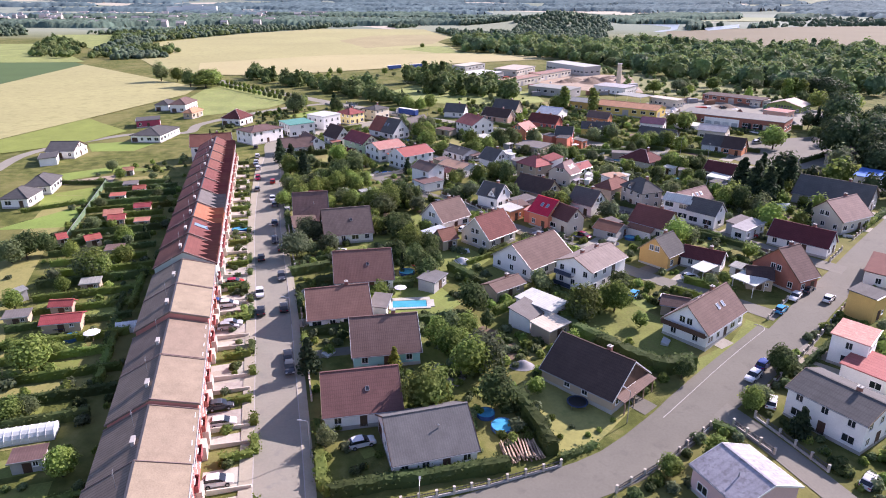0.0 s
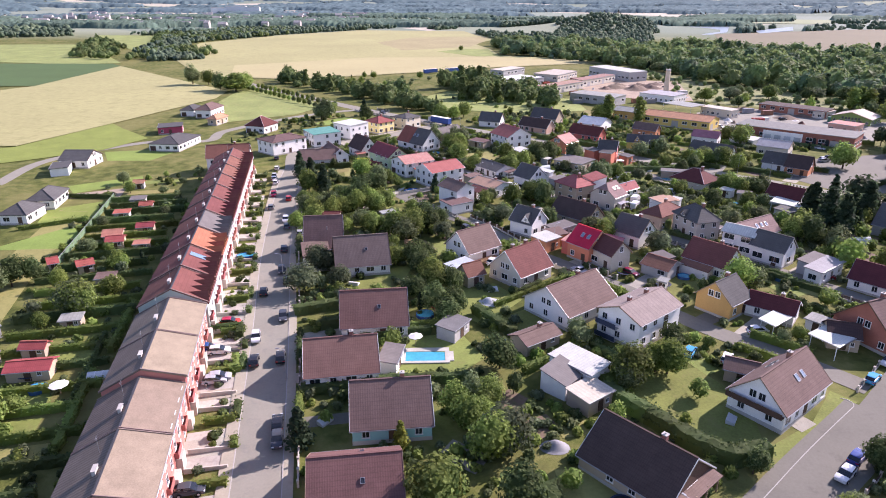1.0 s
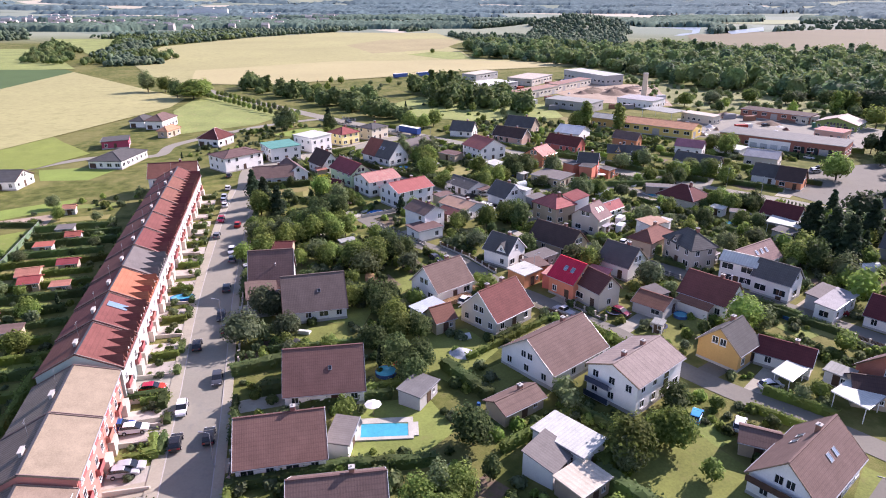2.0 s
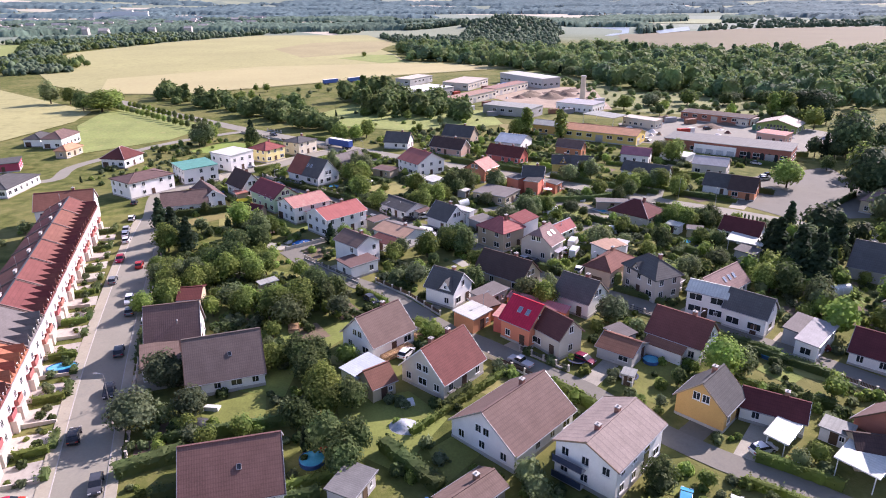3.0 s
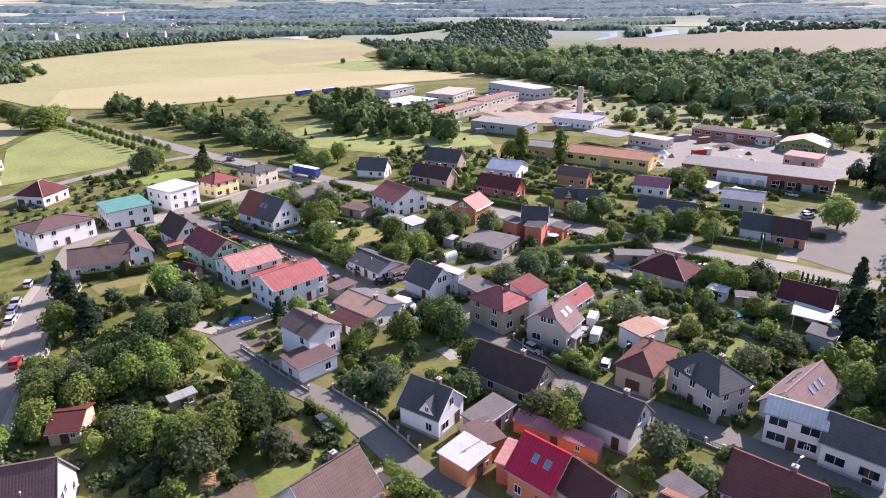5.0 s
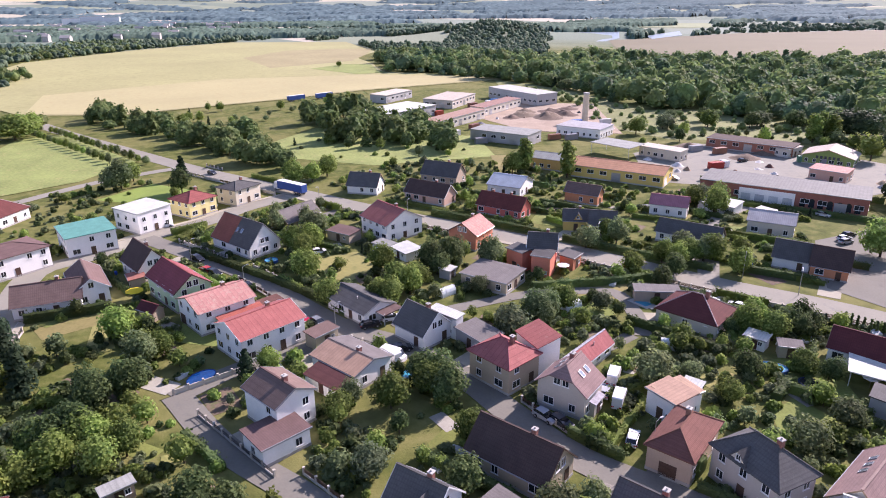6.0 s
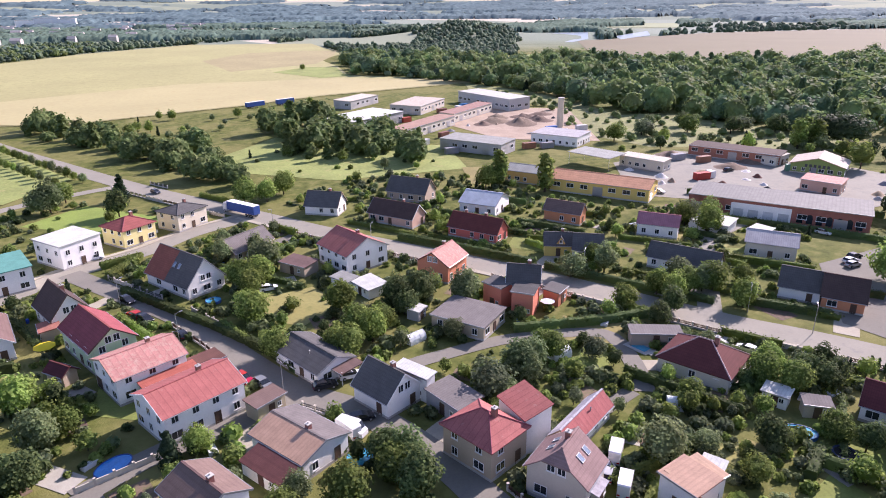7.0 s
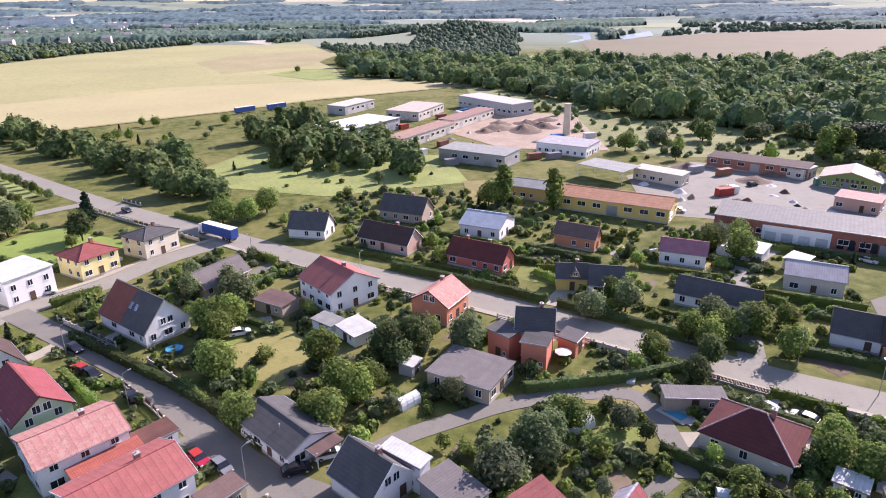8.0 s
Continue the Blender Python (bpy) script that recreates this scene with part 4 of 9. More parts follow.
def tree(x, y, h, kind="round", wide=1.0, pick=None, joined=False):
    n = VARIANTS[kind]
    i = (int(abs(x) * 13 + abs(y) * 7) if pick is None else pick) % n
    key = (kind, i, joined)
    if key not in PROTO:
        PROTO[key] = tree_proto(kind, i + 10 * list(VARIANTS).index(kind), 0.36 if joined else 0.75)
    crown, trunk = PROTO[key]
    name, label = TREE_NAMES[kind]
    k = h / 8.0
    if joined:
        m = pose(x, y, ground_z(x, y), 0, 0, (x * 37 + y * 11) % 360) @ Matrix.Diagonal((k * wide, k * wide, k, 1))
        loose(crown, m)
        loose(trunk, m)
        return None
    e = empty(name, pose(x, y, ground_z(x, y), 0, 0, (x * 37 + y * 11) % 360) @ Matrix.Diagonal((k * wide, k * wide, k, 1)), label, "tree")
    part("trunk", trunk, e)
    part("crown", crown, e)
    return e


SHRUBS = []
LOOSE = {}


def loose(me, m):
    """Keeps a plant for the joined rest of its kind."""
    co = np.empty(len(me.vertices) * 3)
    me.vertices.foreach_get("co", co)
    mm = np.array(m)
    LOOSE.setdefault(me.materials[0].name, []).append((co.reshape(-1, 3) @ mm[:3, :3].T + mm[:3, 3], [tuple(p.vertices) for p in me.polygons] if me.name not in FACES else FACES[me.name]))
    FACES.setdefault(me.name, LOOSE[me.materials[0].name][-1][1])


FACES = {}


def join_loose(name, label):
    for mat, items in LOOSE.items():
        V, F, base = [], [], 0
        for v, f in items:
            V.append(v)
            F += [tuple(i + base for i in q) for q in f]
            base += len(v)
        tagged(new(name, mesh_of(name, np.concatenate(V).tolist(), F, bpy.data.materials[mat])), label, "greenery", kind="stuff")
    LOOSE.clear()




def shrub(x, y, h, joined=False):
    """A rounded garden bush of its own."""
    if not SHRUBS:
        for i in range(5):
            for n, size in ((170, 0.19), (80, 0.25)):
                v, f = lobed_crown(300 + i, 1.15, 1.9, -0.3, 7, n, size * 0.85, 0.8)
                SHRUBS.append(mesh_of("shrub", [tuple(p) for p in v.tolist()], f, GREENS[i % 4] if i < 4 else SILVER))
    k = h / 1.6
    m = pose(x, y, ground_z(x, y), 0, 0, (x * 53) % 360) @ Matrix.Diagonal((k, k, k, 1))
    if joined:
        return loose(SHRUBS[int(abs(x) * 7 + abs(y) * 3) % 5 * 2 + 1], m)
    o = new("shrub", SHRUBS[int(abs(x) * 7 + abs(y) * 3) % 5 * 2])
    o.matrix_world = m
    return tagged(o, "rounded green garden shrub", "shrub", "garden shrubs")


def hedge(pts, h=1.6, w=1.1, mat=None, label="trimmed green hedge along a garden"):
    """A clipped hedge along a line, with leafy sides."""
    rng = np.random.default_rng(int(abs(pts[0][0]) * 10 + h * 3))
    V, F, base = [], [], 0
    line = []
    for a, b in zip(pts[:-1], pts[1:]):
        n = max(1, int(math.hypot(b[0] - a[0], b[1] - a[1]) / 0.9))
        line += [(a[0] + (b[0] - a[0]) * i / n, a[1] + (b[1] - a[1]) * i / n) for i in range(n)]
    line.append(pts[-1])
    rows = []
    for i, p in enumerate(line):
        q0, q1 = line[max(0, i - 1)], line[min(len(line) - 1, i + 1)]
        d = np.array([q1[0] - q0[0], q1[1] - q0[1]])
        d = d / (np.linalg.norm(d) + 1e-9)
        n = np.array([-d[1], d[0]])
        z = ground_z(*p)
        prof = [(-0.5, 0), (-0.5, 0.6), (-0.42, 0.95), (0, 1.0), (0.42, 0.95), (0.5, 0.6), (0.5, 0)]
        rows.append([(p[0] + n[0] * w * a + rng.normal(0, 0.1), p[1] + n[1] * w * a + rng.normal(0, 0.1), z + h * b * (1 + rng.normal(0, 0.04)) - (0.1 if b == 0 else 0)) for a, b in prof])
    m = 7
    V = [q for r in rows for q in r]
    F = [(i * m + j, i * m + j + 1, (i + 1) * m + j + 1, (i + 1) * m + j) for i in range(len(rows) - 1) for j in range(m - 1)] + [tuple(range(m)), tuple(range((len(rows) - 1) * m, len(rows) * m))[::-1]]
    arr = np.array(V)
    cnt = min(2600, len(rows) * 34)
    idx = rng.integers(0, len(arr), cnt)
    pts3 = arr[idx] + rng.normal(0, 0.22, (cnt, 3))
    zc = np.array([ground_z(p[0], p[1]) for p in pts3])
    keep = pts3[:, 2] > zc + 0.15
    pts3 = pts3[keep]
    nrm = np.tile(np.array([[0, 0, 0.6]]), (len(pts3), 1)) + rng.normal(0, 0.5, (len(pts3), 3))
    lv, lf = leaf_quads(rng, pts3, nrm, 0.14)
    base = len(V)
    V += [tuple(p) for p in lv.tolist()]
    F += [tuple(int(i) + base for i in q) for q in lf]
    return tagged(new("hedge", mesh_of("hedge", V, F, mat or GREENS[(0, 3)[int(abs(pts[0][0])) % 2]])), label, "hedge")


def inside(x, y, poly):
    hit, j = False, len(poly) - 1
    for i in range(len(poly)):
        (xi, yi), (xj, yj) = poly[i], poly[j]
        if (yi > y) != (yj > y) and x < (xj - xi) * (y - yi) / (yj - yi) + xi:
            hit = not hit
        j = i
    return hit


def woodland(name, poly, gap, h0, h1, label, mats=(0, 3), detail=1.0, firs=0.15, seed=0):
    """Many trees in one mesh: a wood whose trees nobody could count."""
    rng = random.Random(len(label) * 7 + int(abs(poly[0][0])) + seed)
    protos = []
    for i in range(6):
        protos.append(lobed_crown(700 + i, 3.9, 7.9, 0.1, 16, int(185 * detail ** 0.5), 0.44, 0.86))
    fir = crown_data(720, 2.2, 7.8, 0.3, 8, int(200 * detail), 0.55, "cone")
    xs, ys = [p[0] for p in poly], [p[1] for p in poly]
    V, F, base = [], [], 0
    y = min(ys)
    while y < max(ys):
        x = min(xs)
        while x < max(xs):
            px, py = x + rng.uniform(-0.45, 0.45) * gap, y + rng.uniform(-0.45, 0.45) * gap
            if inside(px, py, poly):
                v, f = fir if rng.random() < firs else rng.choice(protos)
                k = rng.uniform(h0, h1) / 8.0
                wd = k * rng.uniform(0.85, 1.25)
                a = rng.uniform(0, 6.28)
                ca, sa = math.cos(a), math.sin(a)
                p = np.empty_like(v)
                p[:, 0] = (v[:, 0] * ca - v[:, 1] * sa) * wd + px
                p[:, 1] = (v[:, 0] * sa + v[:, 1] * ca) * wd + py
                p[:, 2] = v[:, 2] * k + ground_z(px, py) - 0.4
                V.append(p)
                F.append((base, f))
                base += len(p)
            x += gap
        y += gap
    if not V:
        return None
    verts = np.concatenate(V).tolist()
    faces = [tuple(i + b for i in q) for b, f in F for q in f]
    return tagged(new(name, mesh_of(name, verts, faces, WOODLEAF[mats[0]])), label, "woods", kind="stuff")

# ---- the terrace of row houses ----
VERGE = surface("verge_metal", (0.22, 0.16, 0.14), 0.6)


def row_unit(x, y, turn, L, W, he, hr, roof_front, roof_back, wall, label, dormers=0, gable="", fire=True, back_drop=0.0):
    """One unit of the terrace: front on the -y side of its frame (towards the street)."""
    z = ground_z(x, y)
    e = empty("row_house", pose(x, y, z, 0, 0, turn), label, "house", "terrace of row houses")
    FOOTPRINTS.append((x, y, radians(turn), L / 2 + 0.4, W / 2 + 1.5))
    hx, hy = L / 2, W / 2
    hb = he - back_drop
    ring = [(-hy, -0.6), (hy, -0.6), (hy, hb), (0, hr), (-hy, he)]
    v = [(-hx, a, b) for a, b in ring] + [(hx, a, b) for a, b in ring]
    part("wall", Shape().add(v, [(0, 4, 3, 2, 1), (5, 6, 7, 8, 9)] + [(i, (i + 1) % 5, 5 + (i + 1) % 5, 5 + i) for i in range(5)]).mesh("wall", wall_mat(wall)), e)
    kf, kb = (hr - he) / hy, (hr - hb) / hy
    o = 0.4
    X = hx
    rf = Shape().slab([(-X, -hy - o, he - kf * o + 0.15), (X, -hy - o, he - kf * o + 0.15), (X, 0, hr + 0.15), (-X, 0, hr + 0.15)], 0.2)
    part("front_roof", rf.mesh("front_roof", roof_mat(roof_front)), e, LOOK[roof_front] + " front slope")
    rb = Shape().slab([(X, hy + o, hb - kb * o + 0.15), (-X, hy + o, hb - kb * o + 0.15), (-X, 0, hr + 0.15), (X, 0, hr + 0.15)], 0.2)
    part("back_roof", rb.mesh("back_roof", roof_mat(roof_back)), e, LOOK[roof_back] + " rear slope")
    part("ridge_cap", Shape().box(-X, -0.15, hr + 0.1, X, 0.15, hr + 0.24).mesh("ridge_cap", DARK), e)
    # party wall flashing on both ends
    if fire:
        for sx in (-X + 0.1, X - 0.1):
            fl = Shape().slab([(sx - 0.07, -hy - o, he - kf * o + 0.3), (sx + 0.07, -hy - o, he - kf * o + 0.3), (sx + 0.07, 0, hr + 0.3), (sx - 0.07, 0, hr + 0.3)], 0.2)
            part("verge_flashing", fl.mesh("verge_flashing", VERGE), e)
            fl = Shape().slab([(sx + 0.07, hy + o, hb - kb * o + 0.3), (sx - 0.07, hy + o, hb - kb * o + 0.3), (sx - 0.07, 0.01, hr + 0.3), (sx + 0.07, 0.01, hr + 0.3)], 0.2)
            part("verge_flashing", fl.mesh("verge_flashing", VERGE), e)
    g = Shape().rod((-X, -hy - 0.48, he - kf * o), (X, -hy - 0.48, he - kf * o), 0.09, n=6)
    part("gutter", g.mesh("gutter", GREYMETAL), e)
    # chimney and aerial on the rear slope
    c = part("chimney", Shape().box(-0.7, 0, 0, 0.7, 0.45, 1.3).mesh("chimney", surface("pale_render", (0.5, 0.47, 0.44))), e, "long rendered chimney stack")
    c.matrix_local = pose(-L * 0.12, hy * 0.12, hr - 1.0)
    part("chimney_cap", Shape().box(-0.78, -0.08, 1.3, 0.78, 0.53, 1.38).mesh("chimney_cap", CONCRETE), c)
    a = Shape().rod((0, 0, 0), (0, 0, 2.6), 0.03, n=6).rod((-0.6, 0, 2.4), (0.6, 0, 2.4), 0.02, n=4).rod((-0.4, 0, 2.1), (0.4, 0, 2.1), 0.02, n=4)
    part("aerial", a.mesh("aerial", GREYMETAL), e).matrix_local = pose(L * 0.2, hy * 0.25, hr - 0.5)
    n = max(2, int(L / 3.2))
    red = surface("red_cladding", (0.36, 0.13, 0.11), 0.7, 0.15, 0.6, 5.0, 0.1)
    for i in range(n):
        px = -hx + L * (i + 0.5) / n
        for fl_ in range(3 if he > 6.5 else 2):
            put_window(e, "n", pose(px, -hy, 0.9 + fl_ * 2.5, 0, 0, 180))
            if fl_ == 1:
                put_window(e, "n", pose(px, hy, 0.9 + fl_ * 2.3, 0, 0, 0))
        if i % 2 == 0:
            b = Shape().box(px - 1.3, -hy - 0.6, 2.55, px + 1.3, -hy, 2.7).box(px - 1.3, -hy - 0.6, 2.7, px + 1.3, -hy - 0.54, 3.55).box(px - 1.3, -hy - 0.54, 2.7, px - 1.24, -hy, 3.55).box(px + 1.24, -hy - 0.54, 2.7, px + 1.3, -hy, 3.55)
            part("balcony", b.mesh("balcony", red), e, "red panelled balcony")
    if wall == "rowred":
        p = Shape().box(-hx + 0.2, -hy - 0.06, he - 1.9, hx - 0.2, -hy, he - 0.25)
        part("cladding", p.mesh("cladding", red), e, "red upper cladding")
        for i in range(n):
            px = -hx + L * (i + 0.5) / n
            q = Shape().fan([(px - 0.9, -hy - 0.1, he - 1.8), (px + 0.9, -hy - 0.1, he - 1.8), (px, -hy - 0.1, he - 0.5)], 0.03)
            part("trim", q.mesh("trim", WHITE), e)
    for px in (-hx + 1.8, hx - 1.8):
        part("porch", Shape().box(px - 1.2, -hy - 0.9, -0.4, px + 1.2, -hy, 2.3).mesh("porch", wall_mat("beige")), e)
    for i in range(dormers):
        px = -hx + L * (i + 0.5) / dormers
        d = part("dormer", Shape().add([(px - 0.95, -hy - 0.05, he - 0.2), (px + 0.95, -hy - 0.05, he - 0.2), (px, -hy - 0.05, he + 1.75), (px - 0.95, -hy + 2.9, he - 0.2), (px + 0.95, -hy + 2.9, he - 0.2), (px, -hy + 3.6, he + 1.75)],
                                       [(0, 1, 2), (0, 3, 4, 1), (3, 5, 4), (0, 2, 5, 3), (1, 4, 5, 2)]).mesh("dormer", wall_mat("white")), e, "small pointed dormer")
        dr = Shape().slab([(px - 1.15, -hy - 0.35, he - 0.45), (px, -hy - 0.35, he + 1.9), (px, -hy + 3.6, he + 1.9), (px - 1.15, -hy + 2.6, he - 0.45)][::-1], 0.1)
        dr.slab([(px + 1.15, -hy - 0.35, he - 0.45), (px, -hy - 0.35, he + 1.9), (px, -hy + 3.6, he + 1.9), (px + 1.15, -hy + 2.6, he - 0.45)], 0.1)
        part("dormer_roof", dr.mesh("dormer_roof", roof_mat(roof_front)), d)
        put_window(d, "s", pose(px, -hy - 0.06, he - 0.1, 0, 0, 180))
    return e


# tan-roofed double units, stepping uphill in pairs
PAIRS = [(-0.3, -0.25), (-0.1, 0.3), (-0.1, -0.3), (0.1, 0.3), (0.1, -0.3), (0.35, 0.3), (0.35, -0.2)]
TX, TY, TH = -0.272, 0.962, 105.8
for i, (jog, rise) in enumerate(PAIRS):
    s = -13.4 + i * 13.4
    x, y = -37.0 + TX * (s - 0.3) + TY * jog, 60.2 + TY * (s + 0.3) - TX * jog
    row_unit(x, y, TH, 13.2, 12.4, 7.4 + rise, 9.3 + rise, "rowtan", "rowback_shade", "rowred", "brick-red and white row house with a tan sheet roof", back_drop=1.2)
# red-tiled units beyond
UNITS = [(11.5, "rowred", "rowred"), (12.0, "rowred", "rowred"), (12.0, "roworange", "rowred"), (12.5, "greybrown", "rowred"), (12.0, "rowred", "rowred"), (12.0, "rowred", "rowred"), (12.0, "rowred", "rowred"), (12.0, "rowred", "rowred"), (12.0, "rowred", "rowred"), (12.0, "rowred", "rowred")]
s = 0.0
for ln, a, b in UNITS:
    m = s + ln / 2
    x, y = -56.6 - 0.25 * m, 132.2 + 0.968 * m
    unit = row_unit(x, y, 104.5, ln - 0.05, 12.6, 6.8, 10.0, a, b, "sage" if s == 0 else "pinkwall", f"tall row house with {'an' if LOOK[a][0] in 'aeiou' else 'a'} {LOOK[a]} roof and small dormers", dormers=4)
    if 11 < s < 12:
        panel = Shape().box(-0.9, -1.7, 0, 0.9, 1.7, 0.07)
        sp = part("solar_panel", panel.mesh("solar_panel", surface("solar_glass", (0.16, 0.26, 0.36), 0.12, 0.1, 0.8, 4.0, 0.0, spec=0.6)), unit, "pale blue glass solar panel")
        sp.matrix_local = pose(1.6, -2.3, 10.0 - 0.508 * 2.3 + 0.2, 26.9)
        rim = Shape().box(-0.96, -1.76, 0, -0.9, 1.76, 0.1).box(0.9, -1.76, 0, 0.96, 1.76, 0.1).box(-0.9, -1.76, 0, 0.9, -1.7, 0.1).box(-0.9, 1.7, 0, 0.9, 1.76, 0.1)
        part("panel_frame", rim.mesh("panel_frame", GREYMETAL), sp)
    s += ln
house(-91.5, 256.0, 15, 15.0, 10.0, 6.0, 9.6, "gable", "rowred", "white", chim=1)

# ---- houses, halls and outbuildings: x, y, turn, length, width, eaves, ridge ----
house(-2.6, 82.1, 16, 12.4, 12.0, 2.8, 6.5, "gable", "greycorr", "white", vent=1)
house(-13.7, 92.5, 11, 12.1, 12.2, 2.8, 6.8, "gable", "redbrown", "white", sky=1)
house(-11.2, 109.5, 10, 12.1, 12.1, 2.8, 7.3, "gable", "brown", "teal", chim=1)
house(-21.9, 122.7, 13, 12.4, 12.0, 2.8, 6.7, "gable", "redbrown", "white", chim=1)
house(-18.6, 139.5, 10, 12.8, 12.0, 2.8, 7.7, "gable", "redbrown", "white", sky=1)
house(-37.7, 178.2, 11, 9.2, 11.9, 2.8, 9.2, "gable", "brown", "white", vent=1)
house(-38.1, 170.1, 18, 6.2, 6.0, 2.6, 4.1, "shed", "brown", "white")
house(-26.3, 168.0, 15, 12.5, 11.9, 2.8, 8.0, "gable", "tilebrown", "white", sky=1)
BARN_HOUSE = house(26.6, 98.8, -45, 14.1, 11.6, 2.6, 7.2, "gable", "darkbrown", "tan", chim=1)
house(52.4, 117.2, 42, 15.1, 9.1, 3.6, 7.8, "gable", "brown", "white", chim=1, sky=2, balc=1)
BALCONY_HOUSE = house(34.3, 139.7, 43, 13.5, 9.5, 5.6, 7.6, "gable", "corrbrown", "white", chim=2)
house(21.8, 148.0, 42, 14.8, 12.1, 3.2, 7.4, "gable", "brown", "white", chim=1)
house(20.5, 123.0, -46, 9.1, 5.3, 3.4, 4.0, "flat", "whitemetal", "white")
house(17.2, 119.3, 52, 6.0, 5.0, 2.8, 4.0, "shed", "greybrown", "white")
house(21.2, 114.9, 41, 5.9, 4.7, 2.7, 3.3, "flat", "tanmetal", "tan")
house(13.5, 133.2, 38, 8.4, 4.7, 2.4, 3.4, "gable", "brown", "tan", chim=1)
house(54.0, 149.9, 41, 7.3, 7.8, 3.8, 7.3, "gable", "slate", "yellow", chim=1)
house(63.5, 147.6, -35, 9.1, 5.6, 2.8, 4.6, "gable", "maroon", "white", chim=1)
house(61.5, 141.6, 41, 5.9, 2.9, 2.5, 3.1, "canopy", "whitemetal", "white")
house(68.8, 134.1, 37, 5.5, 5.2, 3.0, 3.6, "canopy", "whitemetal", "white")
house(72.2, 137.0, -17, 5.3, 5.3, 3.0, 4.6, "gable", "darkbrown", "tan")
house(78.8, 138.6, 27, 6.5, 12.1, 3.6, 8.9, "gable", "brown", "brick", chim=1)
house(93.3, 159.2, -46, 14.4, 6.7, 3.0, 6.2, "gable", "maroon", "white", chim=1)
house(112.1, 176.2, 28, 13.1, 10.9, 3.8, 8.2, "gable", "lightbrown", "beige", chim=1)
house(82.4, 171.7, 41, 8.3, 3.4, 3.0, 3.6, "flat", "greybrown", "grey")
house(83.1, 167.7, 41, 11.2, 3.8, 3.2, 3.8, "flat", "lavmetal", "white")
WHITE_PAIR = house(69.1, 182.8, -40, 7.7, 4.3, 5.6, 7.0, "gable", "whitemetal", "white")
SLATE_PAIR = house(74.9, 176.9, -48, 8.2, 6.1, 4.4, 7.3, "gable", "slate", "white")
house(58.0, 169.9, -47, 10.5, 7.8, 3.6, 7.3, "gable", "rust", "white", chim=1, porch=1)
house(45.8, 168.1, -43, 6.8, 6.4, 2.5, 4.0, "gable", "rust", "grey")
house(29.8, 177.0, -49, 6.9, 7.8, 4.4, 7.8, "gable", "brightred", "coral", sky=2)
house(34.3, 172.2, -58, 7.5, 5.9, 4.4, 7.2, "gable", "darkrust", "beige")
house(25.8, 181.0, 60, 5.4, 2.3, 3.2, 3.8, "flat", "pinkmetal", "coral")
house(19.6, 182.2, 44, 5.7, 5.0, 3.2, 3.8, "flat", "whitemetal", "orange")
house(22.5, 186.1, -69, 5.4, 4.4, 3.1, 3.7, "flat", "brown", "orange")
house(43.4, 188.1, -46, 8.2, 7.7, 3.7, 7.2, "gable", "slate", "white", chim=1)
house(30.1, 202.3, -45, 12.9, 7.6, 3.2, 6.8, "gable", "darkbrown", "tan", chim=1)
SLATE_HOUSE = house(15.8, 194.1, -40, 7.3, 6.9, 4.0, 7.2, "gable", "slate", "white", chim=1)
RED_GREY_HOUSE = house(61.3, 194.5, -70, 10.4, 7.1, 5.4, 8.6, "hip", "slate", "beige", chim=1)
house(66.2, 193.5, 43, 4.5, 2.3, 2.6, 3.2, "flat", "greybrown", "beige")
house(75.0, 190.6, 35, 13.6, 6.6, 3.2, 6.3, "gable", "lightbrown", "white", sky=3)
house(97.7, 223.6, -46, 10.0, 5.9, 3.2, 6.0, "gable", "maroon", "white")
house(96.2, 218.1, 53, 9.2, 8.0, 2.7, 3.3, "canopy", "whitemetal", "white")
house(91.5, 209.1, 43, 4.8, 4.6, 3.0, 3.6, "flat", "slate", "grey")
house(-12.0, 243.1, 40, 13.5, 9.8, 5.4, 7.4, "gable", "redmetal", "white", chim=1)
house(-22.8, 255.2, 38, 12.0, 9.9, 5.2, 7.0, "gable", "pinkmetal", "white", chim=1)
house(-33.5, 266.9, -51, 14.4, 8.1, 5.0, 8.0, "gable", "winered", "green")
house(-45.8, 282.5, -52, 11.0, 7.3, 3.8, 8.0, "gable", "darkbrown", "white", chim=1)
house(6.9, 255.5, -52, 13.0, 7.8, 3.0, 4.6, "gable", "slate", "white", vent=1)
house(19.3, 242.5, -51, 8.2, 7.4, 3.4, 6.8, "gable", "slate", "white", chim=1)
house(24.1, 243.8, -47, 6.9, 2.1, 4.6, 5.2, "flat", "whitemetal", "white")
house(5.7, 231.2, -46, 11.2, 8.6, 3.4, 4.7, "gable", "greybrown", "white", chim=1, slope="orangemetal")
house(-0.4, 242.4, 44, 5.5, 3.1, 2.8, 3.4, "flat", "brown", "tan")
house(32.4, 226.3, -53, 9.2, 7.8, 5.2, 7.8, "hip", "redmetal", "tan", chim=1)
house(39.1, 229.3, -70, 7.0, 4.6, 6.0, 7.2, "shed", "redmetal", "white")
house(47.9, 228.7, 43, 12.8, 3.5, 2.8, 4.5, "gable", "greypatch", "white", vent=1, slope="redmetal")
house(41.6, 217.3, 48, 6.6, 8.3, 4.8, 8.0, "gable", "lightbrown", "beige", sky=2, chim=1, cut=0.5)
house(29.8, 238.2, -58, 8.0, 5.0, 3.0, 3.6, "flat", "greybrown", "grey")
house(56.7, 212.4, -64, 5.5, 4.9, 4.4, 5.0, "flat", "orangemetal", "white")
house(57.9, 212.9, 24, 6.1, 4.5, 4.2, 4.8, "flat", "orangemetal", "white")
house(54.2, 202.4, 45, 11.4, 6.3, 4.2, 6.4, "hip", "rust", "tan", chim=1)
